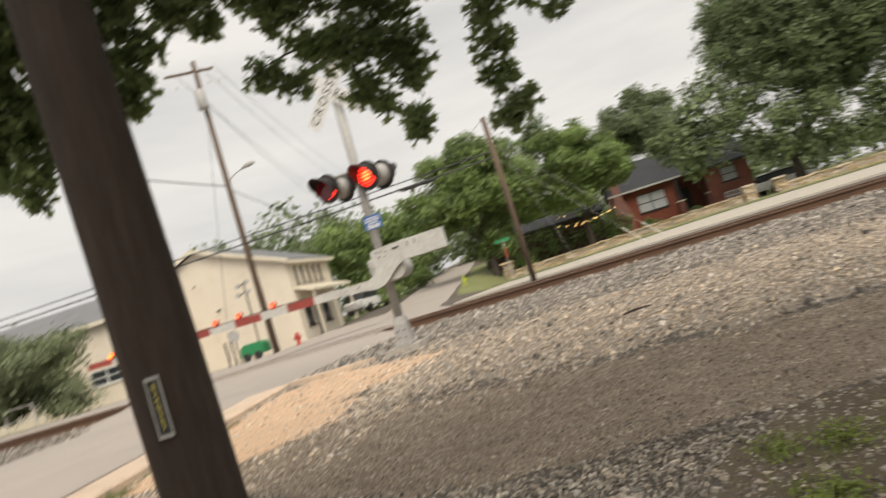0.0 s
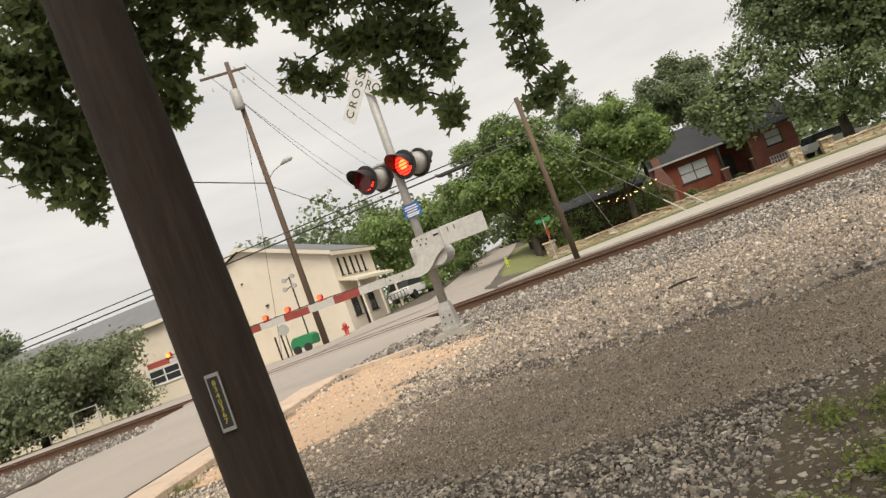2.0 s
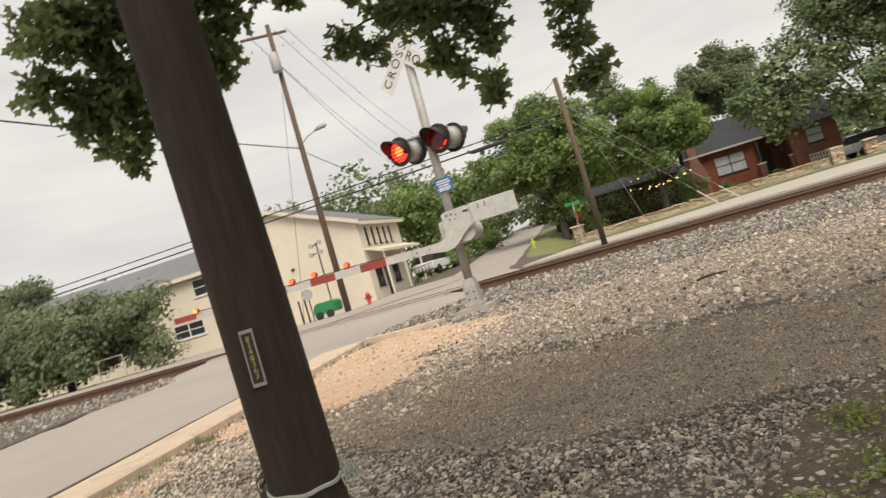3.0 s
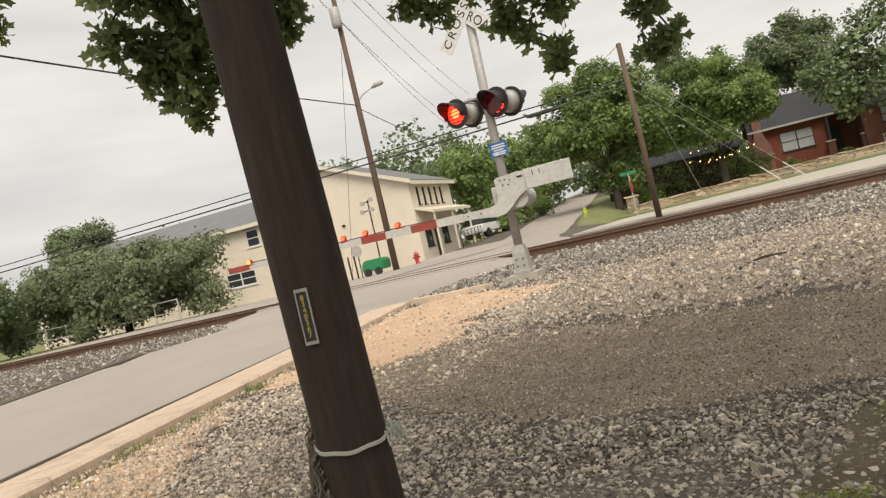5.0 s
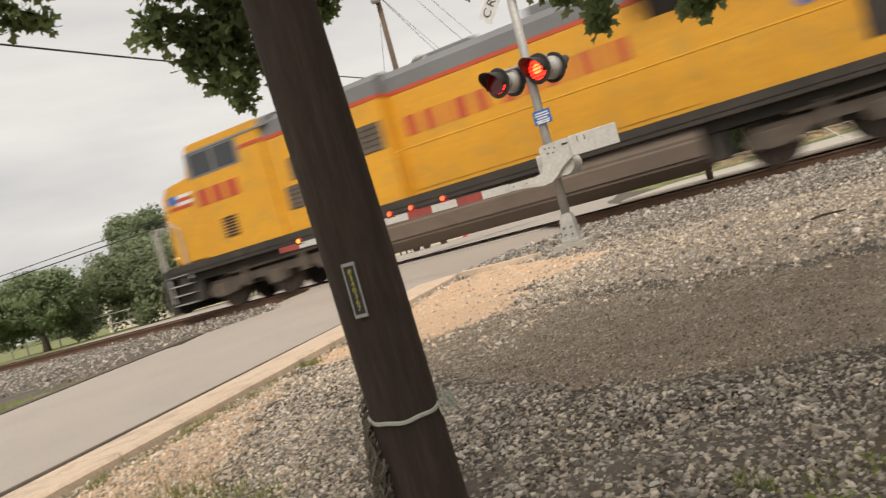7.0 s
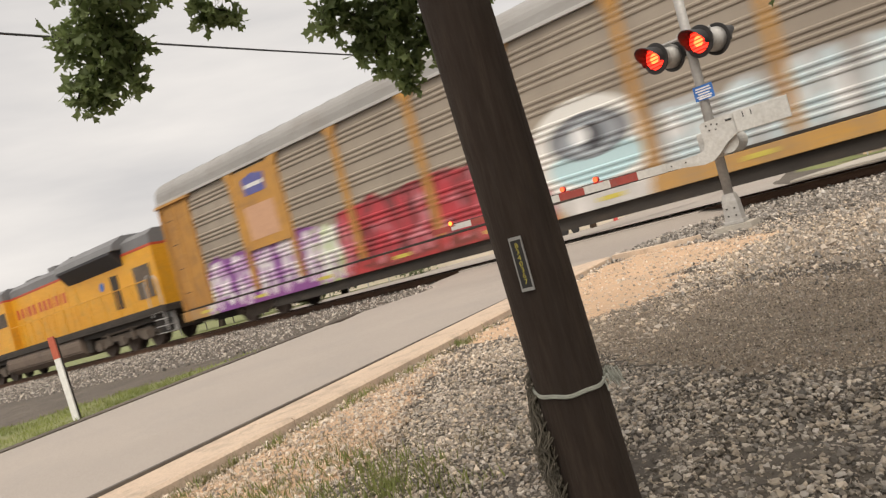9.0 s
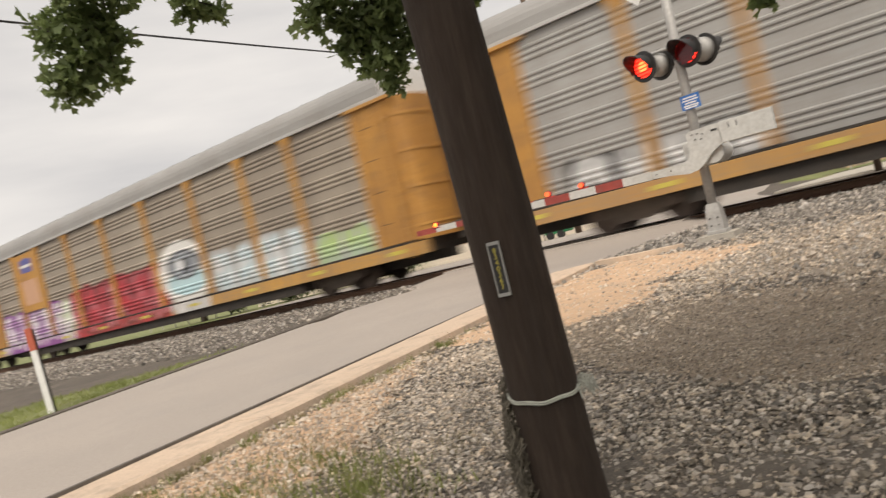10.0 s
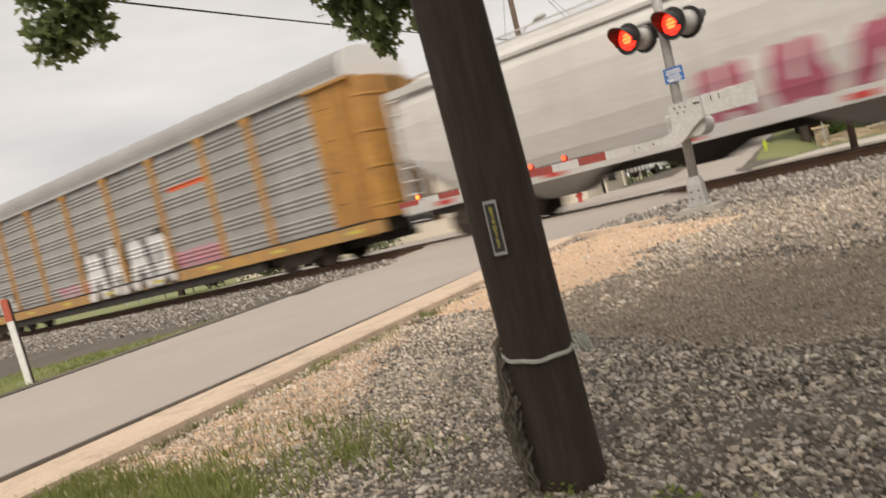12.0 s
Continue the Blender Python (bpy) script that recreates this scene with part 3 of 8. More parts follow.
bed = B()
prism(bed, [(TRACK_Y - 3.2, -0.05), (TRACK_Y - 1.6, RAIL_Z - 0.22), (TRACK_Y + 1.6, RAIL_Z - 0.22), (TRACK_Y + 3.2, -0.05), (TRACK_Y + 3.0, -0.3), (TRACK_Y - 3.0, -0.3)], "x", -230, 190)
tagged(part("track_bed", bed, EARTH), "grey crushed-stone track bed", "track bed", kind="structure")

# ---------------------------------------------------------------- stones and grass
def stones(name, pts, size, material, label, sink=0.25, zf=None, kinds=None, tilt=math.pi):
    z = (zf or (lambda a, b: ground_z(a, b) - 0.03))(pts[:, 0], pts[:, 1])
    at = np.column_stack([pts, z + size * (0.5 - sink) * 0.8])
    return tagged(scatter(name, kinds or PEBBLES, at, size, material, tilt), label, "gravel", kind="stuff")


def dense(x0, x1, y0, y1, n):
    return rng.uniform((x0, y0), (x1, y1), (n, 2))


# coarse grey stones between the driveway and the lens, round the pole
p = np.concatenate([dense(-0.6, 4.2, -9.0, -6.2, 38000), dense(-1.4, 1.2, -7.6, -4.9, 14000)])
drive = np.array(DRIVE_EDGE)
on_drive = poly_inside(drive, p[:, 0] + rng.normal(0, 0.16, len(p)), p[:, 1] + rng.normal(0, 0.16, len(p))) & (rng.uniform(0, 1, len(p)) < 0.88)
keep = ~on_drive & ~poly_inside(np.array(SAND2_EDGE), p[:, 0] + rng.normal(0, 0.12, len(p)), p[:, 1]) & (p[:, 0] > KERB_OUT + 0.25 + 0.25 * np.sin(p[:, 1] * 3) + rng.normal(0, 0.12, len(p)))
p = p[keep]
big_one = rng.uniform(0, 1, len(p)) < 0.36
soil_part = sstep(2.5, 3.2, p[:, 0] + rng.normal(0, 0.15, len(p)))
big_one &= rng.uniform(0, 1, len(p)) > 0.40 * soil_part
fines = ~big_one & (rng.uniform(0, 1, len(p)) > 0.15 * soil_part)
warm_side = p[:, 0] + rng.normal(0, 0.45, len(p)) < 0.35
pale = fines & warm_side
fines &= ~warm_side
stones("kerbside_gravel", p[pale], np.clip(rng.lognormal(-3.9, 0.36, pale.sum()), 0.008, 0.036), WARM_STONE, "pale tan gravel between kerb and pole", tilt=0.9)
stones("near_gravel", p[big_one], np.clip(rng.lognormal(-3.78, 0.30, big_one.sum()), 0.016, 0.05), BALLAST_STONE, "coarse grey gravel stones round the pole", kinds=ROCKS, tilt=0.38)
stones("near_gravel_fines", p[fines], np.clip(rng.lognormal(-3.95, 0.36, fines.sum()), 0.008, 0.036), BALLAST_STONE, "small grey gravel stones round the pole", tilt=0.9)
p = dense(-1.9, 0.9, -5.6, -1.2, 7500)
p = p[~poly_inside(np.array(SAND_EDGE), p[:, 0] + rng.normal(0, 0.25, len(p)), p[:, 1] + rng.normal(0, 0.25, len(p)))]
stones("kerb_gravel", p, np.clip(rng.lognormal(-3.7, 0.4, len(p)), 0.010, 0.06), WARM_STONE, "pale tan gravel beside the kerb")
p = dense(0.0, 17, -4.9, 3.6, 74000)
p = p[rng.uniform(0, 1, len(p)) < np.clip(1.25 - 0.06 * p[:, 0], 0.35, 1)]
p = p[~(poly_inside(drive, p[:, 0] + rng.normal(0, 0.3, len(p)), p[:, 1] + rng.normal(0, 0.3, len(p))) & (rng.uniform(0, 1, len(p)) < 0.93))]
warm = (rng.uniform(0, 1, len(p)) < 0.66 * (1 - sstep(-2.6, 1.4, p[:, 1])) + 0.06)
inside = poly_inside(np.array(SAND_EDGE), p[:, 0] + rng.normal(0, 0.2, len(p)), p[:, 1] + rng.normal(0, 0.2, len(p))) & (rng.uniform(0, 1, len(p)) < 0.85)
for w, name, m_, lab in ((True, "tan_gravel", WARM_STONE, "pale tan crushed stone beside the track"), (False, "grey_gravel", TRACK_STONE, "grey crushed stone beside the track")):
    q = p[(warm == w) & ~inside]
    stones(name, q, np.clip(rng.lognormal(-3.85, 0.46, len(q)), 0.010, 0.09), m_, lab, zf=lambda a, b: np.maximum(ground_z(a, b) - 0.03 + 0.011 * sstep(0.2, -0.6, b), ballast_z(a, b)))
p = np.concatenate([dense(-2.0, 24, 2.4, 8.6, 14000), dense(-40, -7.4, -2.2, 4.6, 12000), dense(-40, -8.1, 4.6, 8.6, 3000)])
stones("ballast", p, np.clip(rng.lognormal(-3.0, 0.3, len(p)), 0.03, 0.10), TRACK_STONE, "grey crushed-stone ballast of the track", zf=lambda a, b: np.maximum(ground_z(a, b) - 0.03, ballast_z(a, b)))
p = dense(-1.9, 0.2, -2.0, 2.6, 4600)
p = p[~poly_inside(np.array(SAND_EDGE), p[:, 0], p[:, 1])]
stones("mast_gravel", p, np.clip(rng.lognormal(-3.2, 0.38, len(p)), 0.02, 0.09), TRACK_STONE, "grey crushed stone round the signal mast")
p = in_poly_points(SAND_EDGE, 2600)
stones("sand_pebbles", p, np.clip(rng.lognormal(-4.1, 0.5, len(p)), 0.006, 0.05), WARM_STONE, "tan pebbles on the sandy dirt", zf=lambda a, b: ground_z(a, b) - 0.016)
p = in_poly_points(SAND2_EDGE, 5200)
stones("sand_pebbles_small", p, np.clip(rng.lognormal(-4.0, 0.5, len(p)), 0.006, 0.04), WARM_STONE, "tan pebbles on the sandy dirt", zf=lambda a, b: ground_z(a, b) - 0.016)
p = in_poly_points([(-0.55, -4.95), (-0.1, -4.35), (0.5, -4.1), (2.0, -4.35), (4.2, -4.7), (7.5, -4.6), (7.5, -6.4), (4.5, -6.5), (2.0, -6.65), (0.6, -5.9), (0.0, -5.5)], 11000)
stones("driveway_pebbles", p, np.clip(rng.lognormal(-4.95, 0.50, len(p)), 0.004, 0.035), DRIVE_STONE, "loose pebbles on the dark driveway", zf=lambda a, b: ground_z(a, b) - 0.016)
p = in_poly_points([(-0.55, -4.95), (-0.1, -4.35), (0.5, -4.1), (2.0, -4.35), (4.2, -4.7), (5.6, -4.6), (5.6, -6.4), (4.5, -6.5), (2.0, -6.65), (0.6, -5.9), (0.0, -5.5)], 44000)
stones("driveway_grit", p, np.clip(rng.lognormal(-4.75, 0.35, len(p)), 0.005, 0.02), DRIVE_STONE, "fine grit on the driveway", kinds=GRIT, zf=lambda a, b: ground_z(a, b) - 0.017)
p = np.concatenate([dense(-1.5, 6.0, -12.5, -8.8, 1500), dense(3.8, 8.0, -9.2, -6.4, 2500)])
stones("loose_gravel", p, np.clip(rng.lognormal(-3.9, 0.4, len(p)), 0.010, 0.045), BALLAST_STONE, "loose grey stones on the earth under the oak")
p = dense(0.3, 9.0, -4.4, -0.4, 24000)
p = p[~poly_inside(np.array(SAND_EDGE), p[:, 0], p[:, 1])]
stones("tan_grit", p, np.clip(rng.lognormal(-4.2, 0.35, len(p)), 0.008, 0.03), WARM_STONE, "fine pale grit between the crushed stones", kinds=GRIT, zf=lambda a, b: ground_z(a, b) - 0.021)
p = dense(-0.6, 4.0, -8.9, -6.3, 20000)
stones("near_grit", p, np.clip(rng.lognormal(-4.6, 0.35, len(p)), 0.006, 0.02), BALLAST_STONE, "fine grit between the grey stones", kinds=GRIT)


def blade_variants(count, bend=0.5):
    out = []
    for k in range(count):
        w, b = rng.uniform(0.03, 0.06), rng.uniform(0.1, bend)
        v = np.array([(-w, 0, 0), (w, 0, 0), (-w * 0.7, b * 0.3, 0.55), (w * 0.7, b * 0.3, 0.55), (0, b, 1.0)])
        out.append((v, np.array([(0, 1, 3), (0, 3, 2), (2, 3, 4)])))
    return out


BLADES = blade_variants(6)


def grass(name, pts, lo, hi, material, label, lift=-0.03):
    at = np.column_stack([pts, ground_z(pts[:, 0], pts[:, 1]) + lift])
    return tagged(scatter(name, BLADES, at, rng.uniform(lo, hi, len(pts)), material, 0.45), label, "grass", kind="stuff")


def clumped(x0, x1, y0, y1, clumps, each, spread):
    c = rng.uniform((x0, y0), (x1, y1), (clumps, 2))
    return (c[:, None, :] + rng.normal(0, spread, (clumps, each, 2))).reshape(-1, 2)


tagged(patch("weedy_soil", [(2.55, -8.9), (2.75, -7.7), (2.95, -7.0), (3.3, -6.55), (4.1, -6.45), (4.9, -6.7), (4.9, -8.9)], -0.020, SOIL, 0.06, 0.10), "dark soil under the weeds", "soil", kind="structure")
grass("near_grass", np.concatenate([clumped(2.5, 4.6, -8.5, -7.75, 34, 36, 0.05), clumped(3.1, 4.4, -7.6, -6.7, 20, 30, 0.05), clumped(1.3, 2.2, -8.8, -8.2, 26, 40, 0.06)] ), 0.025, 0.075, GRASS, "green weeds among the stones")
grass("kerb_grass", np.concatenate([clumped(-1.6, 0.1, -9.6, -8.05, 290, 64, 0.09), clumped(-1.55, -1.38, -8.0, -4.0, 22, 26, 0.035), clumped(-0.9, 0.7, -8.4, -7.4, 40, 40, 0.08)]), 0.03, 0.10, GRASS, "short green grass beside the kerb")
grass("kerb_dry_grass", np.concatenate([clumped(-1.58, -1.4, -8.6, -2.5, 70, 30, 0.035), clumped(-1.4, 0.5, -8.6, -7.0, 60, 40, 0.10)]), 0.02, 0.07, DRY_GRASS, "dry trampled grass beside the kerb")
grass("verge_grass", np.array([q for q in clumped(-13, -7.55, -9.5, -2.2, 760, 34, 0.14) if q[1] < 0.865 * q[0] + 4.3]), 0.04, 0.12, GRASS, "green grass verge across the street")
WEEDS = []
for k in range(8):
    v, f = [], []
    for j in range(5):
        c = rng.normal(0, 0.30, 3) * np.array([1, 1, 0.5]) + np.array([0, 0, 0.35])
        a = rng.normal(0, 1, 3) * np.array([1, 1, 0.35])
        a /= np.linalg.norm(a)
        b = np.cross(a, np.array([0, 0, 1]) + rng.normal(0, 0.3, 3))
        b /= np.linalg.norm(b)
        i = len(v)
        v += [c, c + a * 0.22 + b * 0.16, c + a * 0.5, c + a * 0.22 - b * 0.16]
        f += [(i, i + 1, i + 2), (i, i + 2, i + 3)]
    WEEDS.append((np.array(v), np.array(f)))
wp = np.concatenate([clumped(3.2, 4.6, -8.5, -6.85, 24, 44, 0.055), clumped(2.6, 3.1, -8.4, -7.75, 9, 40, 0.05), clumped(1.5, 2.4, -8.9, -8.2, 22, 50, 0.06), clumped(3.3, 4.6, -8.2, -7.0, 7, 50, 0.07)])
tagged(scatter("weeds", WEEDS, np.column_stack([wp, ground_z(wp[:, 0], wp[:, 1]) - 0.022 + rng.uniform(0, 0.03, len(wp))]), rng.uniform(0.022, 0.05, len(wp)), WEED, 0.5), "low bright green leafy weeds among the stones", "weeds", kind="stuff")
verge = tagged(patch("verge", [(ROAD_FAR - 0.2, -16), (ROAD_FAR - 0.2, -2.1), (-8.3, -2.7), (-10.2, -4.3), (-14, -7.6), (-22, -14.5), (-22, -16)], 0.0, LAWN, 0.22, 0.12), "grass strip across the street", "lawn", kind="structure")

# ---------------------------------------------------------------- near utility pole
def text_mesh(body, size, m, material, parent, name="lettering", spacing=1.0, apart=1.0):
    cu = bpy.data.curves.new(name, "FONT")
    cu.body, cu.size, cu.align_x, cu.align_y, cu.space_line = body, size, "CENTER", "CENTER", spacing
    cu.extrude, cu.space_character = 0.0015, apart
    tmp = new(name, cu)
    me = bpy.data.meshes.new_from_object(tmp.evaluated_get(bpy.context.evaluated_depsgraph_get()))
    bpy.data.objects.remove(tmp)
    bpy.data.curves.remove(cu)
    me.transform(m)
    me.materials.clear()
    me.materials.append(material)
    ob = new(name, me)
    ob.parent = parent
    return ob


def rough_tube(bm, pts, radii, seg, amp, seed):
    tube(bm, pts, radii, seg)
    for v in bm.verts:
        n = noise.noise(Vector((v.co.x * 9 + seed, v.co.y * 9, v.co.z * 1.3)))
        c = min(pts, key=lambda p: abs(p[2] - v.co.z))
        c = Vector((c[0], c[1], v.co.z))
        d = v.co - c
        d.z = 0
        v.co += d.normalized() * n * amp
    return bm


PX, PY = 1.475, -8.00
pole = thing("utility_pole", "dark creosoted wooden utility pole with a number tag", "utility pole", pose(PX, PY, gz(PX, PY) - 0.03))
ZP = gz(PX, PY) - 0.03
bm = B()
zs = [i * 0.12 - 0.1 for i in range(60)] + [7.5, 8.3, 9.0]
def pole_axis(z):
    """The pole leans a little to the street."""
    d = 0.0446 - 0.027 * z
    return Vector((0.84 * d, 0.54 * d, z))


rough_tube(bm, [pole_axis(z) for z in zs], [0.124 - 0.0012 * z for z in zs], 28, 0.005, 3)
part("shaft", bm, POLE_WOOD, pole, smooth=True)
tagpose = pose(0.045, -0.113, 0.615 - ZP, 90, 0, 13)
bm = B()
tagpose = tagpose @ Matrix.Scale(0.93, 4)
box(bm, -0.021, 0.021, -0.097, 0.097, -0.003, 0.003, 0.002, tagpose)
tag = part("number_tag", bm, BLACK, pole, "black tag with yellow digits in a pale frame")
bm = B()
for x0, x1, y0, y1 in ((-0.024, -0.020, -0.1, 0.1), (0.020, 0.024, -0.1, 0.1), (-0.020, 0.020, 0.088, 0.1), (-0.020, 0.020, -0.1, -0.088)):
    box(bm, x0, x1, y0, y1, -0.003, 0.006, 0, tagpose)
part("tag_frame", bm, ALU, tag)
text_mesh("8\n3\n4\n0\n3\n6\n7", 0.027, tagpose @ pose(0, 0.0, 0.0045), TAG_YELLOW, tag, "digits", 0.82)
for z in (0.093, -0.093):
    bm = B()
    r = bmesh.ops.create_icosphere(bm, subdivisions=1, radius=0.004)
    bmesh.ops.transform(bm, verts=r["verts"], matrix=tagpose @ pose(0, z, 0.006))
    part("nail", bm, ALU, tag)
bm = B()
CORD_Z = 0.165 - ZP
for dz in (0, 0.006):
    ca = pole_axis(CORD_Z)
    pts = [(ca.x + 0.129 * math.cos(a), ca.y + 0.129 * math.sin(a), CORD_Z + dz + 0.018 * math.sin(a - 0.6) + 0.003 * math.sin(7 * a)) for a in (2 * math.pi * k / 40 for k in range(41))]
    tube(bm, pts, 0.0045, 6)
part("cord", bm, CORD, pole, "frayed white cord tied round the pole")
bm = B()
for k in range(44):
    a, l = random.uniform(-0.9, 1.6), random.uniform(0.02, 0.05)
    p0 = Vector((ca.x + 0.118 + random.uniform(-.010, .012), ca.y + 0.045 + random.uniform(-.03, .03), CORD_Z + 0.008))
    p1 = p0 + Vector((math.cos(a) * l * 0.7, math.sin(a) * l * 0.6, random.uniform(-0.5, 0.45) * l))
    p2 = p1 + Vector((math.cos(a) * l * 0.3, math.sin(a) * l * 0.3, -l * 0.7))
    tube(bm, [p0, p1, p2], [0.005, 0.0035, 0.002], 4)
part("cord_knot", bm, CORD, pole, "loose knotted cord ends")
bm = B()
for k in range(190):
    a = radians(random.gauss(207, 13))
    z0 = random.uniform(0.02, CORD_Z + 0.08)
    p = pole_axis(z0) + Vector((0.125 * math.cos(a), 0.125 * math.sin(a), 0))
    pts = [p]
    for j in range(6):
        a += random.gauss(0, 0.06)
        z0 -= random.uniform(0.01, 0.05)
        rr = 0.128 + random.uniform(0, 0.028) + 0.045 * max(0.0, math.sin((z0 / CORD_Z) * 3.1)) * random.random()
        ax = pole_axis(max(z0, 0.0))
        pts.append(Vector((ax.x + rr * math.cos(a), ax.y + rr * math.sin(a), ax.z)))
    tube(bm, pts, random.uniform(0.0015, 0.0036), 4)
part("dry_vine", bm, VINE, pole, "dry grey vine strands clinging to the pole")

stub = thing("pipe_stub", "short brown and teal pipe stubs at the pole foot", "pipe", pose(1.28, -8.52, gz(1.28, -8.52) - 0.03))
for name, dx, r, h, m_ in (("brown_pipe", -0.03, 0.022, 0.12, RUST_RAIL), ("teal_pipe", 0.03, 0.014, 0.10, mat("teal_plastic", (0.10, 0.36, 0.36), (0.08, 0.30, 0.31), 0.5, big=6, fine=40)), ("grey_cap", 0.055, 0.024, 0.125, CABLE)):
    bm = B()
    tube(bm, [(dx, 0, -0.05), (dx, 0, h - 0.02), (dx, 0, h)], [r, r, r * 0.75], 10)
    part(name, bm, m_, stub)

# ---------------------------------------------------------------- crossing signal with gate
signal = thing("crossing_signal", "grey railway crossing signal with red flashing lamps and lowered gate", "crossing signal", pose(0, 0, 0))
bm = B()
prism(bm, [(-0.24, -0.24), (0.24, -0.24), (0.24, 0.24), (-0.24, 0.24)], "z", -0.15, 0.05)
part("foundation", bm, CONCRETE, signal, "weathered concrete footing")
bm = B()
box(bm, -0.13, 0.13, -0.13, 0.13, 0.05, 0.10, 0.008)
for v0, v1, r0, r1 in ((0.10, 0.36, 0.112, 0.098), (0.36, 0.47, 0.098, 0.075)):
    lo, hi = [(-r0, -r0), (r0, -r0), (r0, r0), (-r0, r0)], [(-r1, -r1), (r1, -r1), (r1, r1), (-r1, r1)]
    a, b = [bm.verts.new((*p, v0)) for p in lo], [bm.verts.new((*p, v1)) for p in hi]
    for k in range(4):
        bm.faces.new((a[k], a[(k + 1) % 4], b[(k + 1) % 4], b[k]))
    bm.faces.new(b)
part("base_casting", bm, ALU, signal, "bolted aluminium base casting")
for sx in (-1, 1):
    for sz in (0.17, 0.27):
        bm = B()
        tube(bm, [(sx * 0.05, -0.122, sz), (sx * 0.05, -0.098, sz)], 0.012, 6)
        part("bolt", bm, UNDER, signal)
bm = B()
tube(bm, [(0, 0, 0.42), (0.02, 0, 2.4), (0.06, 0, 4.35)], 0.066, 18)
part("mast", bm, ALU, signal, "aluminium pipe mast", smooth=True)
bm = B()
tube(bm, [(0.06, 0, 4.35), (0.06, 0, 4.38), (0.06, 0, 4.42)], [0.074, 0.072, 0.02], 14)
part("mast_cap", bm, ALU, signal)
# crossbuck blades
for ang, words, dy in ((47, (("CROSSING", 0.0),), -0.085), (-43, (("RAIL", -0.37), ("ROAD", 0.37)), -0.075)):
    bl = pose(0.01, dy, 3.92, 90, 0, 0) @ pose(0, 0, 0, 0, 0, ang)
    bl = pose(0, 0, 0, 0, 0, -13) @ bl
    bm = B()
    box(bm, -0.62, 0.62, -0.114, 0.114, -0.003, 0.003, 0.0, bl)
    blade = part("crossbuck_blade", bm, WHITE, signal, "white crossbuck blade with black letters")
    for word, off in words:
        text_mesh(word, 0.19, bl @ pose(off, 0, 0.0045), BLACK, blade, "lettering", 1.0, 1.32 if ang > 0 else 1.05)
bm = B()
box(bm, -0.03, 0.13, -0.070, 0.0, 3.82, 3.98, 0.004)
part("crossbuck_bracket", bm, ALU, signal)
# crossarm and lamps
LZ = 2.53
bm = B()
tube(bm, [(-0.42, 0, LZ + 0.16), (0.34, 0, LZ + 0.16)], 0.022, 8)
tube(bm, [(-0.36, 0, LZ + 0.16), (-0.36, 0, LZ)], 0.02, 8)
tube(bm, [(0.26, 0, LZ + 0.16), (0.26, 0, LZ)], 0.02, 8)
box(bm, -0.09, 0.09, -0.08, 0.08, LZ + 0.11, LZ + 0.21, 0.01)
part("crossarm", bm, ALU, signal)
LAMP_DIR = math.degrees(math.atan2(-0.38, 0.92))  # lamps look down the street towards the near side, a little to the street
DARK_RED = mat("unlit_red_glass", (0.16, 0.010, 0.012), (0.11, 0.008, 0.010), 0.15, big=6, fine=30, bumps=0.05)
blink_slats = {}


def lamp(x, facing, lit):
    """A round flasher: black target and hood, silver housing, red lens; its glowing face lies behind added dark slats
    that turn to blink it.
    """
    m = pose(x, 0, LZ, 0, 0, facing)  # local -y is the way it looks
    L = new("flasher")
    L.parent = signal
    L.matrix_basis = m
    bm = B()
    tube(bm, [(0, -0.17, 0), (0, -0.155, 0)], [0.215, 0.215], 32)
    part("target", bm, BLACK, L, "round black target plate", smooth=False)
    bm = B()
    tube(bm, [(0, -0.155, 0), (0, -0.06, 0), (0, -0.01, 0), (0, 0.0, 0)], [0.165, 0.16, 0.13, 0.05], 24)
    part("housing", bm, ALU, L, "silver lamp housing", smooth=True)
    bm = B()
    n, r0 = 22, 0.162
    ang = [radians(-25 + 230 * k / n) for k in range(n + 1)]
    ln = [0.10 + 0.19 * max(0, math.sin(a)) ** 0.7 for a in ang]
    prev = None
    for a, l in zip(ang, ln):
        c, s_ = math.cos(a), math.sin(a)
        cur = [bm.verts.new((r * c, yy, r * s_)) for r, yy in ((r0, -0.17), (r0 * 1.02, -0.17 - l), (r0 * 1.02 - 0.004, -0.17 - l), (r0 - 0.004, -0.17))]
        if prev:
            for k in range(4):
                bm.faces.new((prev[k], cur[k], cur[(k + 1) % 4], prev[(k + 1) % 4]))
        prev = cur
    bmesh.ops.recalc_face_normals(bm, faces=bm.faces)
    part("hood", bm, BLACK, L, "black hood over the lens")
    bm = B()
    tube(bm, [(0, -0.172, 0), (0, -0.178, 0), (0, -0.186, 0)], [0.150, 0.148, 0.10], 28)
    part("lens", bm, LIT_RED if lit else DARK_RED, L, "lit red lens" if lit else "dark red lens", smooth=True)
    slats = []
    if lit:
        bm = B()
        tube(bm, [(0, -0.183, 0), (0, -0.1875, 0)], 0.072, 24)
        part("lens_core", bm, LIT_CORE, L, "bright orange lens centre")
        # added slats, not part of the lamp, stand in for switching it off
        for z in (-0.125, -0.075, -0.025, 0.025, 0.075, 0.125):
            w = math.sqrt(0.152 ** 2 - (abs(z) - 0.012) ** 2)
            bm = B()
            box(bm, -w, w, -0.0012, 0.0012, -0.0262, 0.0262)
            sl = part("blackout_slat", bm, DARK_RED, L, "added dark red slat that hides the lit lens")
            sl.matrix_basis = pose(0, -0.213, z)
            slats.append((sl, z))
    return slats


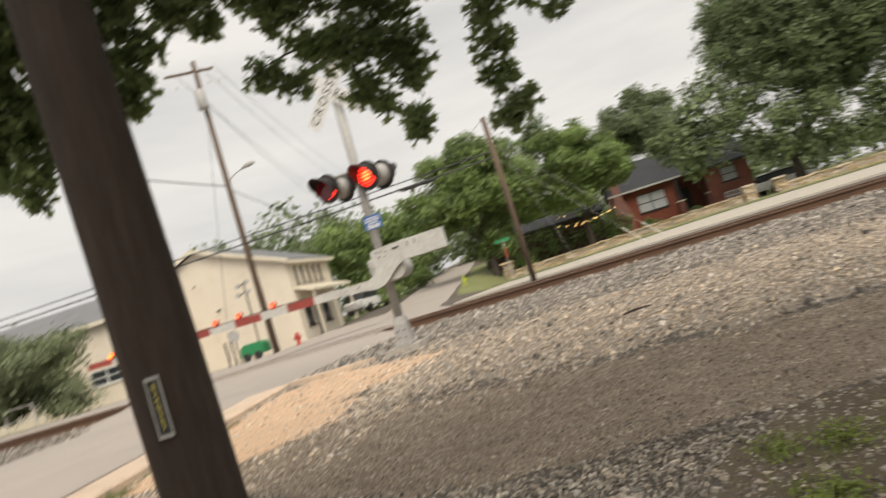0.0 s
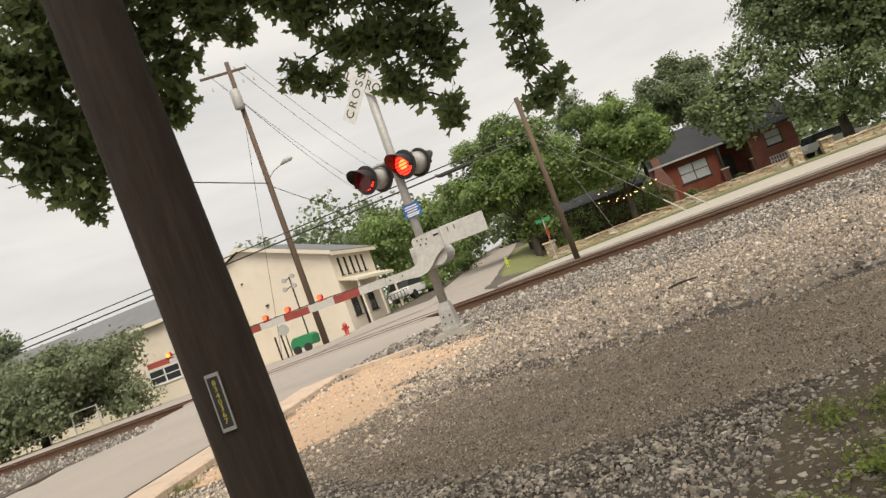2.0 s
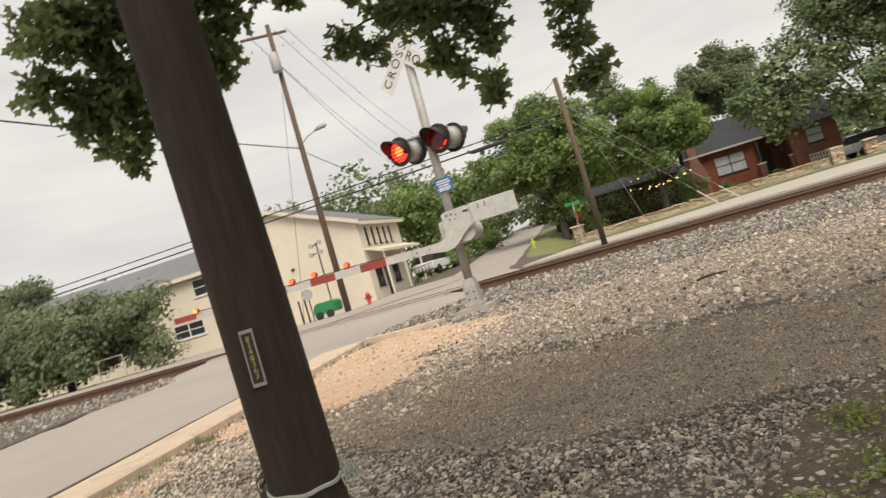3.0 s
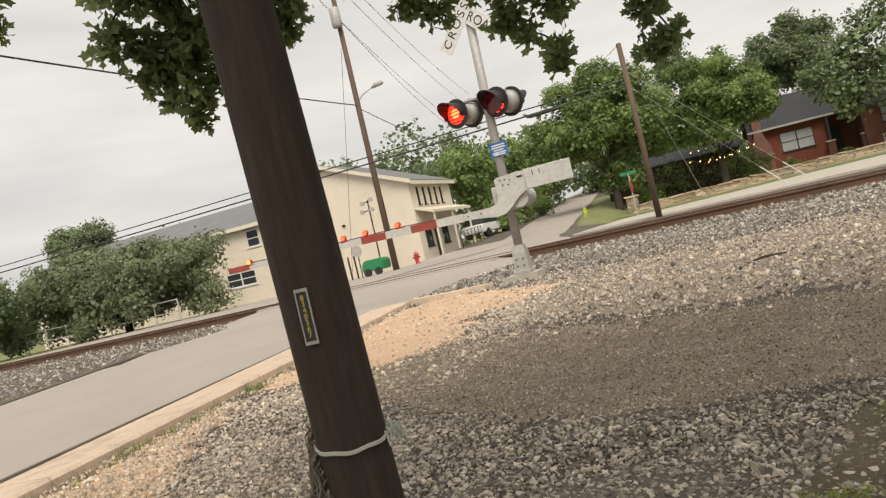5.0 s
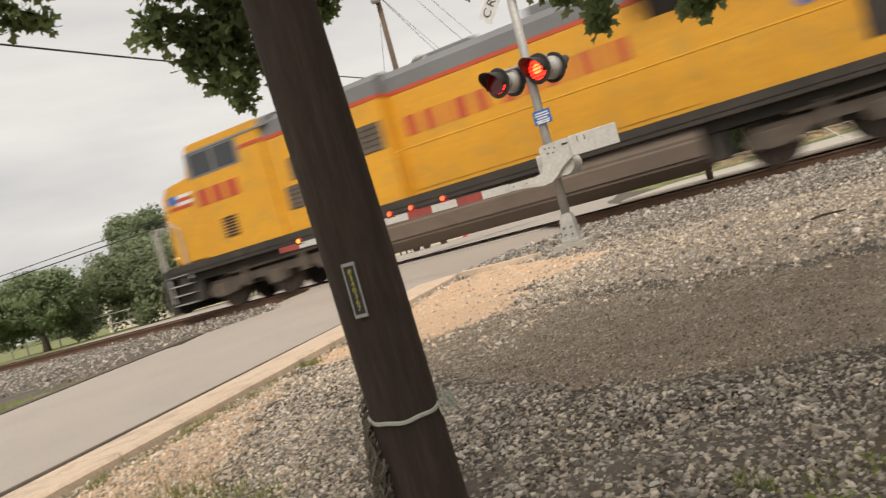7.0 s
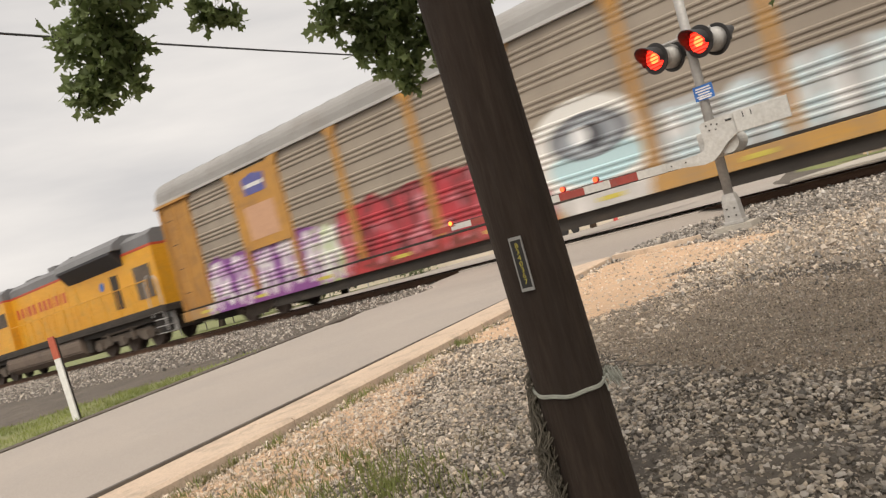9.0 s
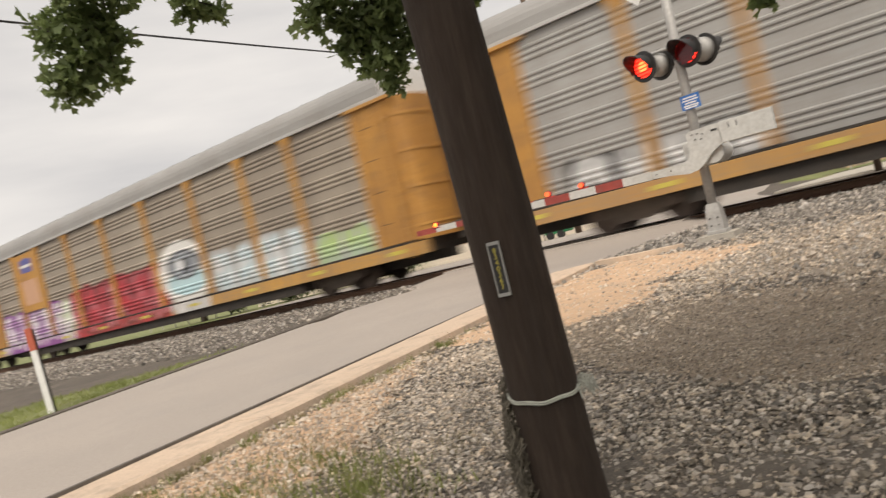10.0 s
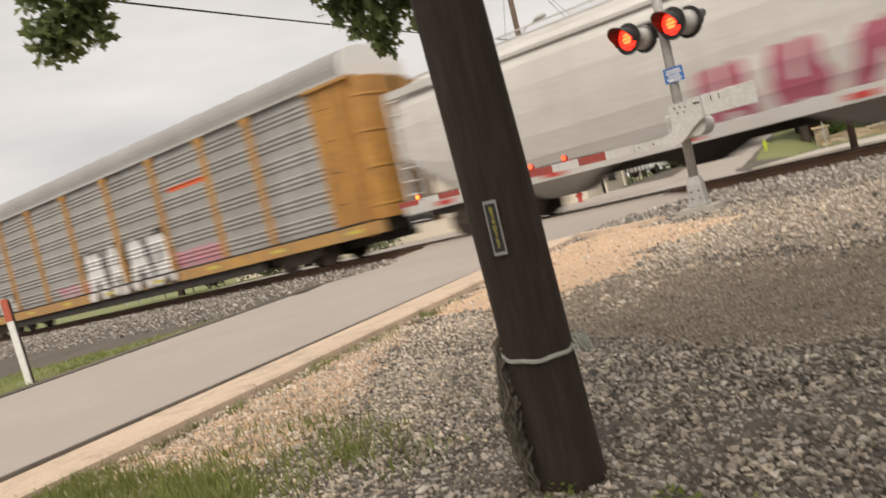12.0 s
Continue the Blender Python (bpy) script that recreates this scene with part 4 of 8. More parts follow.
blink_slats["R"] = lamp(0.26, -22, True)
blink_slats["L"] = lamp(-0.36, -22, True)
lamp(0.26 + 0.02, 158, False)
lamp(-0.36 + 0.02, 158, False)
# blue information plate
bm = B()
sp = pose(0.06, -0.085, 1.88, 90, 0, -6)
box(bm, -0.135, 0.135, -0.10, 0.10, -0.002, 0.002, 0, sp)
ens = part("information_sign", bm, BLUE, signal, "small blue sign with white lines of writing")
bm = B()
for r, (w, yy) in enumerate(((0.20, 0.060), (0.22, 0.025), (0.16, -0.012), (0.21, -0.048), (0.18, -0.075))):
    box(bm, -w / 2, w / 2, yy - 0.010, yy + 0.010, 0.002, 0.004, 0, sp)
part("writing_bars", bm, WHITE, ens)
bm = B()
tube(bm, [(0, 0, 1.84), (0, 0, 1.92)], 0.066, 14)
part("sign_band", bm, ALU, signal)
# gate mechanism
bm = B()
box(bm, -0.17, 0.17, -0.17, 0.20, 0.98, 1.36, 0.02)
part("mechanism_box", bm, GATE_GREY, signal, "grey gate mechanism case")
bm = B()
tube(bm, [(0.22, -0.24, 1.14), (0.22, 0.24, 1.14)], 0.15, 24)
part("mechanism_drum", bm, GATE_GREY, signal, "round grey mechanism cover", smooth=False)
gate = new("gate")
gate.parent = signal
PLATE = [(-0.66, 1.085), (-0.66, 0.985), (-0.40, 0.97), (-0.12, 0.93), (0.02, 0.95), (0.12, 1.02), (0.24, 1.13), (0.36, 1.20), (0.44, 1.215), (0.44, 1.475), (0.30, 1.49), (-0.02, 1.47), (-0.055, 1.44), (-0.05, 1.20), (-0.09, 1.11), (-0.20, 1.085)]
for y0 in (-0.30,):
    bm = B()
    prism(bm, PLATE, "y", y0, y0 + 0.025)
    part("gate_plate", bm, GATE_GREY, gate, "pale grey bent gate casting")
    bm = B()
    box(bm, 0.40, 1.06, y0 - 0.045, y0 + 0.0, 1.21, 1.49, 0.008)
    cw = part("counterweight", bm, GATE_GREY, gate, "grey counterweight plate")
    for xx in (0.62, 0.52):
        bm = B()
        box(bm, xx - 0.006, xx + 0.006, y0 - 0.048, y0 - 0.0455, 1.385, 1.455)
        part("slot", bm, BLACK, cw)
    for bx, bz in ((0.03, 1.42), (0.10, 1.42), (0.17, 1.40), (0.06, 1.35), (0.14, 1.34), (0.98, 1.36), (-0.35, 1.03), (-0.55, 1.035)):
        bm = B()
        tube(bm, [(bx, y0 - 0.012, bz), (bx, y0, bz)], 0.011, 6)
        part("bolt", bm, UNDER, gate)
bm = B()
box(bm, 0.28, 0.36, -0.306, -0.3005, 1.40, 1.425)
part("slot", bm, BLACK, gate)
# striped arm
n = 10
x0, x1 = -0.62, -4.86
for k in range(n):
    a, b = x0 + (x1 - x0) * k / n, x0 + (x1 - x0) * (k + 1) / n
    za, zb = 1.035 + 0.006 * k, 1.035 + 0.006 * (k + 1)
    bm = B()
    h = 0.060 - 0.0015 * k
    prism(bm, [(a, za - h), (b, zb - h + 0.001), (b, zb + h - 0.001), (a, za + h)], "y", -0.325, -0.29)
    part("arm_stripe", bm, ARM_RED if k % 2 == 1 else GATE_GREY, gate, "red band of the gate arm" if k % 2 else "pale grey band of the gate arm")
bm = B()
tube(bm, [(-0.7, -0.30, 1.09), (-1.7, -0.30, 1.125), (-2.3, -0.30, 1.12), (-3.2, -0.30, 1.13), (-4.4, -0.30, 1.15)], 0.007, 6)
part("arm_cable", bm, CABLE, gate)
for lx, zz in ((-1.67, 1.165), (-2.23, 1.165), (-2.62, 1.165), (-4.42, 1.165)):
    bm = B()
    box(bm, lx - 0.06, lx + 0.10, -0.325, -0.285, 1.10, 1.125, 0.004)
    al = part("arm_lamp", bm, RED, gate, "small lamp on the gate arm")
    bm = B()
    tube(bm, [(lx, -0.345, zz), (lx, -0.265, zz)], 0.036, 14)
    part("lamp_lens", bm, LIT_ORANGE if lx < -4 else DIM_ORANGE, al, "lit amber lamp lens" if lx < -4 else "dimly lit red lamp lens")
    bm = B()
    tube(bm, [(lx, -0.335, zz), (lx, -0.275, zz)], 0.043, 14)
    part("lamp_rim", bm, RED, al)

# ---------------------------------------------------------------- marker posts across the street
def marker(x, y, tall):
    t = thing("marker_post", "white flat marker post with a red reflective top", "marker post", pose(x, y, gz(x, y), 0, -3, 25), "marker posts by the street")
    bm = B()
    box(bm, -0.05, 0.05, -0.012, 0.012, -0.05, tall * 0.74, 0.003)
    part("post", bm, WHITE, t)
    bm = B()
    box(bm, -0.051, 0.051, -0.014, 0.013, tall * 0.74, tall, 0.003)
    part("reflector", bm, mat("faded_orange_reflector", (0.52, 0.13, 0.075), (0.44, 0.10, 0.06), 0.5, big=4, fine=20, bumps=0.05), t, "faded red reflective top")
    bm = B()
    box(bm, 0.02, 0.05, 0.02, 0.05, -0.05, tall * 0.98, 0.002)
    part("stake", bm, UNDER, t, "dark steel stake")
    return t


marker(-7.95, -5.47, 1.24)

# ---------------------------------------------------------------- far utility poles, wires, street lamp
def catenary(a, b, sag, n=14):
    a, b = Vector(a), Vector(b)
    return [a.lerp(b, k / n) - Vector((0, 0, sag * 4 * (k / n) * (1 - k / n))) for k in range(n + 1)]


def wire(a, b, sag, r, label="black overhead cable between poles"):
    bm = B()
    tube(bm, catenary(a, b, sag), r, 5)
    return tagged(part("overhead_cable", bm, CABLE), label, "cable", "overhead cables")


lp = (-15.0, 27.2)
lpole = thing("utility_pole", "tall weathered utility pole with transformer and street lamp", "utility pole", pose(*lp, gz(*lp)))
bm = B()
tube(bm, [(0, 0, -0.3), (0, 0, 8), (0.08, -0.1, 17.1)], [0.19, 0.165, 0.13], 14)
part("shaft", bm, FAR_POLE, lpole, smooth=True)
bm = B()
box(bm, -1.7, 1.0, -0.06, 0.06, 16.5, 16.63, 0.01, pose(0, 0, 0, 0, 0, 25))
part("crossarm", bm, FAR_POLE, lpole, "wooden crossarm")
bm = B()
tube(bm, [(0.1, -0.42, 14.2), (0.1, -0.42, 14.25), (0.1, -0.42, 15.25), (0.1, -0.42, 15.35)], [0.25, 0.29, 0.29, 0.2], 16)
part("transformer", bm, GALV, lpole, "pale grey transformer can", smooth=True)
bm = B()
tube(bm, [(0, 0, 9.9), (0.5, 0.1, 10.3), (1.05, 0.2, 10.5)], 0.035, 6)
arm = part("lamp_arm", bm, GALV, lpole)
bm = B()
tube(bm, [(1.0, 0.19, 10.48), (1.25, 0.23, 10.58), (1.6, 0.29, 10.63), (1.75, 0.31, 10.61)], [0.06, 0.14, 0.15, 0.04], 10)
part("lamp_head", bm, GALV, arm, "pale cobra-head street lamp", smooth=True)
for k in (-1.2, -0.6, 0.6, 1.2):
    bm = B()
    c, s_ = math.cos(radians(25)), math.sin(radians(25))
    tube(bm, [(k * c, k * s_, 15.73), (k * c, k * s_, 15.93)], [0.05, 0.03], 8)
    part("insulator", bm, CONCRETE, lpole)

fp = (0.82, 14.55)
fpole = thing("utility_pole", "weathered leaning wooden pole with guy wires", "utility pole", pose(*fp, gz(*fp)))
bm = B()
tube(bm, [(0, 0, -0.3), (0, 0, 3), (-0.03, 0, 5.85)], [0.105, 0.095, 0.085], 12)
part("shaft", bm, FAR_POLE, fpole, smooth=True)
for gx, gy, gtop in ((1.55, 3.2, 5.6), (4.4, 6.0, 4.4), (5.3, 6.8, 4.9)):
    bm = B()
    base_z = gz(fp[0] + gx, fp[1] + gy) - gz(*fp)
    tube(bm, [(0, 0, gtop), (gx, gy, base_z)], 0.007, 5)
    gw = part("guy_wire", bm, GALV, fpole)
    if gx > 2:
        bm = B()
        e, d = Vector((gx, gy, base_z)), Vector((-gx, -gy, gtop - base_z)).normalized()
        tube(bm, [e, e + d * 1.7], 0.022, 6)
        part("guy_guard", bm, WHITE, gw, "pale guy wire guard")

wire((lp[0], lp[1], 9.55), (-13.3, -22, 8.0), 0.35, 0.030)
wire((-95, 13.4, 4.9), (fp[0], fp[1], 4.62), 0.25, 0.022)
wire((-95, 13.4, 4.6), (fp[0], fp[1], 4.40), 0.30, 0.030)
bm = B()
tube(bm, [(-2.75, 14.48, 4.33), (-2.6, 14.49, 4.33), (-1.55, 14.50, 4.345), (-1.4, 14.50, 4.345)], [0.03, 0.075, 0.075, 0.03], 10)
tagged(part("cable_splice_case", bm, BLACK), "black splice case hanging on the cable", "splice case")
wire((lp[0], lp[1], 9.4), (-12.5, 50, 6.9), 0.9, 0.022, "black service cable from the pole")
for k, (dx, z) in enumerate(((0.9, 16.6), (0.3, 16.6), (-1.1, 16.6))):
    wire((lp[0] + dx, lp[1] + dx * 0.45, z), (-24.2 + dx * 2, 74, 17.6 - 0.5 * k), 0.4, 0.016, "thin power line from the crossarm")
wire((lp[0], lp[1], 14.7), (-25.8, 74, 14.6), 0.5, 0.018, "thin power line from the transformer")
wire((lp[0] - 0.2, lp[1], 13.0), (lp[0] - 2.6, lp[1] - 0.6, gz(lp[0] - 2.6, lp[1] - 0.6)), 0.0, 0.012, "guy wire down to the ground")
wire((fp[0] - 0.02, fp[1], 5.8), (lp[0] + 3, 62, 12), 0.5, 0.010, "thin wire to the pole beyond the track")

# ---------------------------------------------------------------- cream two-storey building
def wall_with_holes(bm, along, fixed, a0, a1, z0, z1, holes, thick, axis):
    """A wall in the x-z (axis 'y') or y-z (axis 'x') plane, made of blocks round its rectangular openings."""
    cuts_a = sorted({a0, a1, *[h[0] for h in holes], *[h[1] for h in holes]})
    for lo, hi in zip(cuts_a, cuts_a[1:]):
        mid = (lo + hi) / 2
        col = sorted([(h[2], h[3]) for h in holes if h[0] < mid < h[1]])
        z = z0
        spans = []
        for b, t in col:
            if b > z:
                spans.append((z, b))
            z = t
        if z < z1:
            spans.append((z, z1))
        for b, t in spans:
            if axis == "y":
                box(bm, lo, hi, fixed, fixed + thick, b, t)
            else:
                box(bm, fixed - thick, fixed, lo, hi, b, t)
    bmesh.ops.remove_doubles(bm, verts=bm.verts, dist=0.0005)
    return bm


def window(parent, axis, fixed, a0, a1, z0, z1, glass, trim, mullions=1, name="window", out=-1):
    """Frame, sill, panes; set a hand's width back in the opening."""
    w = new(name)
    w.parent = parent
    def bx(bm, p, q, zz0, zz1, d0, d1):
        if axis == "y":
            box(bm, p, q, min(fixed + d0, fixed + d1), max(fixed + d0, fixed + d1), zz0, zz1)
        else:
            box(bm, min(fixed - d0, fixed - d1), max(fixed - d0, fixed - d1), p, q, zz0, zz1)
    f = 0.06
    bm = B()
    bx(bm, a0, a0 + f, z0, z1, 0.02, 0.10)
    bx(bm, a1 - f, a1, z0, z1, 0.02, 0.10)
    bx(bm, a0 + f, a1 - f, z1 - f, z1, 0.02, 0.10)
    bx(bm, a0 + f, a1 - f, z0, z0 + f, 0.02, 0.10)
    bx(bm, a0 + f, a1 - f, (z0 + z1) / 2 - 0.03, (z0 + z1) / 2 + 0.03, 0.03, 0.09)
    for k in range(1, mullions):
        c = a0 + (a1 - a0) * k / mullions
        bx(bm, c - 0.04, c + 0.04, z0 + f, z1 - f, 0.021, 0.099)
    part("window_frame", bm, trim, w)
    bm = B()
    bx(bm, a0 - 0.08, a1 + 0.08, z0 - 0.07, z0, -0.06, 0.12)
    part("window_sill", bm, trim, w)
    for k in range(mullions):
        p, q = a0 + (a1 - a0) * k / mullions, a0 + (a1 - a0) * (k + 1) / mullions
        bm = B()
        bx(bm, p + 0.03, q - 0.03, z0 + 0.03, z1 - 0.03, 0.06, 0.075)
        part("pane", bm, glass, w)
    return w


hall = thing("cream_building", "two-storey cream stucco building with a gable and grey roof", "building")
GX0, GX1, GY0, GY1, EAVE, APEX = -26.8, -15.15, 32.0, 39.2, 5.15, 7.45
Z0 = gz(-20, 32) - 0.3
bm = B()
GM = (GX0 + GX1) / 2
prism(bm, [(GX0, Z0), (GX1, Z0), (GX1, EAVE), (GM, APEX - 0.12), (GX0, EAVE)], "y", GY0, GY0 + 0.25)
part("front_wall", bm, CREAM, hall, "blank cream stucco gable wall")
side_w = [(33.05 + 1.05 * k, 33.47 + 1.05 * k, 3.55, 4.72) for k in range(5)]
low_w = [(33.0, 34.2, 0.75, 2.05), (36.0, 37.3, 0.75, 2.05), (34.6, 35.6, Z0 + 0.3, 2.15)]
bm = B()
wall_with_holes(bm, "y", GX1, GY0 + 0.25, GY1, Z0, EAVE, side_w + low_w, 0.25, "x")
part("side_wall", bm, CREAM, hall)
bm = B()
box(bm, GX0, GX1, GY1, GY1 + 0.2, Z0, EAVE)
box(bm, GX0, GX0 + 0.2, GY0 + 0.25, GY1, Z0, EAVE)
part("back_wall", bm, CREAM, hall)
for h in side_w:
    window(hall, "x", GX1, *h, GLASS_DARK, UNDER)
for h in low_w[:2]:
    window(hall, "x", GX1, *h, GLASS_DARK, UNDER, 2)
bm = B()
box(bm, GX1 - 0.16, GX1 - 0.10, 34.62, 35.58, Z0 + 0.3, 2.13)
part("door", bm, BLACK, hall, "dark entrance door")
bm = B()
for sx in (-1, 1):
    x_out = GM + sx * (GX1 - GM + 0.35)
    zo = EAVE - 0.35 * (APEX - EAVE) / (GX1 - GM)
    prism(bm, [(x_out, zo), (x_out, zo + 0.14), (GM, APEX + 0.14), (GM, APEX)], "y", GY0 - 0.35, GY1 + 0.5)
part("roof", bm, ROOF_GREY, hall, "grey shingle gable roof")
bm = B()
for sx in (-1, 1):
    x_out = GM + sx * (GX1 - GM + 0.37)
    zo = EAVE - 0.37 * (APEX - EAVE) / (GX1 - GM)
    prism(bm, [(x_out, zo - 0.10), (x_out, zo + 0.16), (GM, APEX + 0.16), (GM, APEX - 0.10)], "y", GY0 - 0.40, GY0 - 0.352)
part("barge_board", bm, CREAM_TRIM, hall, "cream board along the gable")
bm = B()
box(bm, GX1 + 0.33, GX1 + 0.40, GY0 - 0.3, GY1 + 0.5, EAVE - 0.32, EAVE - 0.08)
part("gutter", bm, CREAM_TRIM, hall)
bm = B()
prism(bm, [(GX1 + 0.01, 3.22), (GX1 + 0.01, 3.34), (GX1 + 1.25, 2.98), (GX1 + 1.25, 2.80)], "y", 32.2, 39.4)
part("porch_roof", bm, CREAM_TRIM, hall, "sloping cream porch roof")
for yy in (32.5, 35.8, 39.1):
    bm = B()
    box(bm, GX1 + 1.05, GX1 + 1.17, yy - 0.06, yy + 0.06, gz(GX1 + 1.1, yy) - 0.1, 2.85)
    part("porch_post", bm, CREAM_TRIM, hall)
railing = thing("porch_railing", "dark pipe railing beside the building entrance", "railing")
for yy in np.arange(34.2, 41.0, 0.75):
    bm = B()
    box(bm, GX1 + 1.9, GX1 + 1.94, yy - 0.02, yy + 0.02, gz(GX1 + 1.9, yy) - 0.05, gz(GX1 + 1.9, yy) + 1.0)
    part("post", bm, UNDER, railing)
for z in (0.5, 1.0):
    bm = B()
    tube(bm, [(GX1 + 1.92, yy, gz(GX1 + 1.9, yy) + z) for yy in np.arange(34.2, 41.0, 0.75)], 0.022, 5)
    part("rail", bm, UNDER, railing)
bm = B()
box(bm, -20.4, -20.2, GY0 - 0.12, GY0 + 0.01, 3.3, 3.42)
part("wall_lamp", bm, BLACK, hall)
bm = B()
box(bm, -21.6, -21.5, GY0 - 0.08, GY0 + 0.01, 5.2, 5.32)
part("wall_vent", bm, BLACK, hall)

wing = thing("siding_wing", "long cream clapboard wing with grey roof", "building")
WX0, WX1, WY0, WY1, WE, WR = -46.0, -23.4, 29.0, 37.0, 4.80, 6.55
WZ = -0.6
wh = [(-25.95, -24.95, 3.35, 4.45), (-28.2, -25.85, 0.98, 1.92), (-33.5, -32.3, 3.35, 4.45), (-38.5, -37.3, 3.35, 4.45), (-34.5, -32.0, 0.98, 1.92)]
n = 34
for k in range(n):
    za, zb = WZ + (WE - WZ) * k / n, WZ + (WE - WZ) * (k + 1) / n
    cuts = sorted({WX0, WX1, *[c for h in wh if h[2] < (za + zb) / 2 < h[3] for c in h[:2]]})
    for lo, hi in zip(cuts, cuts[1:]):
        if any(h[0] < (lo + hi) / 2 < h[1] and h[2] < (za + zb) / 2 < h[3] for h in wh):
            continue
        bm = B()
        prism(bm, [(WY0, za), (WY0 + 0.022, zb), (WY0 + 0.12, zb), (WY0 + 0.12, za)], "x", lo, hi)
        part("board", bm, CREAM, wing)
for h in wh:
    window(wing, "y", WY0, *h, GLASS_DARK, WHITE, 2 if h[1] - h[0] > 1.5 else 1)
bm = B()
box(bm, WX0, WX1, WY1, WY1 + 0.2, WZ, WE)
box(bm, WX1 - 0.2, WX1, WY0 + 0.13, WY1, WZ, WE)
box(bm, WX0, WX0 + 0.2, WY0 + 0.13, WY1, WZ, WE)
part("side_wall", bm, CREAM, wing)
bm = B()
prism(bm, [(WY0 - 0.4, WE - 0.15), (WY0 - 0.4, WE), ((WY0 + WY1) / 2, WR + 0.14), (WY1 + 0.4, WE), (WY1 + 0.4, WE - 0.15), ((WY0 + WY1) / 2, WR)], "x", WX0 - 0.4, WX1 + 0.3)
part("roof", bm, ROOF_GREY, wing, "grey metal-like shingle roof")
bm = B()
box(bm, WX0 - 0.4, WX1 + 0.3, WY0 - 0.44, WY0 - 0.402, WE - 0.22, WE + 0.02)
part("fascia", bm, CREAM_TRIM, wing)

# yard things before the building
hyd = thing("fire_hydrant", "small red fire hydrant by the street", "fire hydrant", pose(-13.95, 28.0, gz(-13.95, 28.0)))
bm = B()
tube(bm, [(0, 0, 0), (0, 0, 0.06), (0, 0, 0.061), (0, 0, 0.52), (0, 0, 0.54), (0, 0, 0.58), (0, 0, 0.68), (0, 0, 0.74)], [0.17, 0.17, 0.12, 0.12, 0.16, 0.15, 0.10, 0.03], 14)
part("barrel", bm, RED, hyd, smooth=True)
bm = B()
tube(bm, [(-0.22, 0, 0.42), (0.22, 0, 0.42)], 0.06, 10)
tube(bm, [(0, -0.24, 0.38), (0, 0, 0.38)], 0.075, 10)
part("nozzle", bm, RED, hyd)

tower = thing("light_tower", "green trailer light tower with a raised lamp mast", "light tower", pose(-16.55, 27.9, gz(-16.55, 27.9)))
bm = B()
prism(bm, [(-0.75, 0.30), (0.72, 0.30), (0.75, 0.80), (0.55, 0.98), (-0.50, 0.98), (-0.72, 0.72)], "y", -0.5, 0.5)
bmesh.ops.bevel(bm, geom=bm.edges[:], offset=0.05, segments=2, affect="EDGES")
part("hood", bm, GREEN, tower, "bright green engine hood")
for sx in (-0.35, 0.35):
    bm = B()
    tube(bm, [(sx, -0.62, 0.24), (sx, -0.5, 0.24)], 0.24, 14)
    part("wheel", bm, BLACK, tower)
bm = B()
tube(bm, [(0.3, 0.1, 0.9), (0.34, 0.1, 4.45)], 0.045, 8)
mast = part("lamp_mast", bm, UNDER, tower)
for dx, dz in ((-0.30, 4.30), (0.28, 4.42), (-0.42, 3.25 + 0.55), (0.22, 3.85)):
    bm = B()
    tube(bm, [(0.34 + dx, -0.12, dz), (0.34 + dx, 0.02, dz), (0.34 + dx, 0.12, dz)], [0.14, 0.13, 0.05], 12)
    part("floodlight", bm, GALV, mast, "round white floodlight")
for dx, dz in ((-0.1, 4.3), (-0.1, 3.8)):
    bm = B()
    tube(bm, [(0.0, 0.02, dz), (0.6, 0.02, dz + 0.1)], 0.03, 6)
    part("lamp_bar", bm, UNDER, mast)
for x, y in ((-17.9, 27.9), (-18.6, 28.4)):
    st = thing("sign_post", "plain steel post in the yard", "post", pose(x, y, gz(x, y)), "steel posts in the yard")
    bm = B()
    box(bm, -0.04, 0.04, -0.04, 0.04, -0.2, 1.45, 0.005)
    part("post", bm, UNDER, st)
sg = thing("round_sign", "grey back of a round sign on a post", "sign", pose(-17.55, 27.8, gz(-17.55, 27.8)))
bm = B()
tube(bm, [(0, 0, -0.2), (0, 0, 1.7)], 0.035, 8)
part("post", bm, UNDER, sg)
bm = B()
tube(bm, [(0, -0.06, 1.65), (0, -0.04, 1.65)], 0.36, 8)
part("plate", bm, GALV, sg)

# fence far beyond the track
fence = thing("pipe_fence", "pale metal pipe fence on the grass", "fence")
for k in range(15):
    x = -46 + 1.6 * k
    bm = B()
    tube(bm, [(x, 19, gz(x, 19) - 0.2), (x, 19, gz(x, 19) + 1.2)], 0.035, 6)
    part("post", bm, GALV, fence)
for z in (0.55, 1.15):
    bm = B()
    tube(bm, [(x, 19, gz(x, 19) + z) for x in np.linspace(-46, -23.6, 15)], 0.025, 5)
    part("rail", bm, GALV, fence)

# ---------------------------------------------------------------- brick house and its stone wall
house = thing("brick_house", "low red-brick house with dark shingle roof and chimney", "house")
HY, HB = 50.5, -0.6
front_holes = [(7.75, 10.05, 1.50, 3.0)]
bm = B()
wall_with_holes(bm, "x", HY, 5.9, 10.9, HB, 3.5, front_holes, 0.3, "y")
part("front_wall", bm, BRICK, house, "red brick front wall")
bm = B()
box(bm, 5.9, 6.2, HY + 0.3, HY + 8, HB, 3.5)
prism(bm, [(HY, 3.5), (HY + 8, 3.5), (HY + 4, 5.85)], "x", 5.9, 6.2)
part("side_wall", bm, BRICK, house)
bm = B()
box(bm, 10.6, 10.9, HY + 0.3, HY + 3, HB, 3.5)
box(bm, 10.9, 13.2, HY + 2.7, HY + 3.0, HB, 3.5)
part("side_wall", bm, BRICK, house)
bm = B()
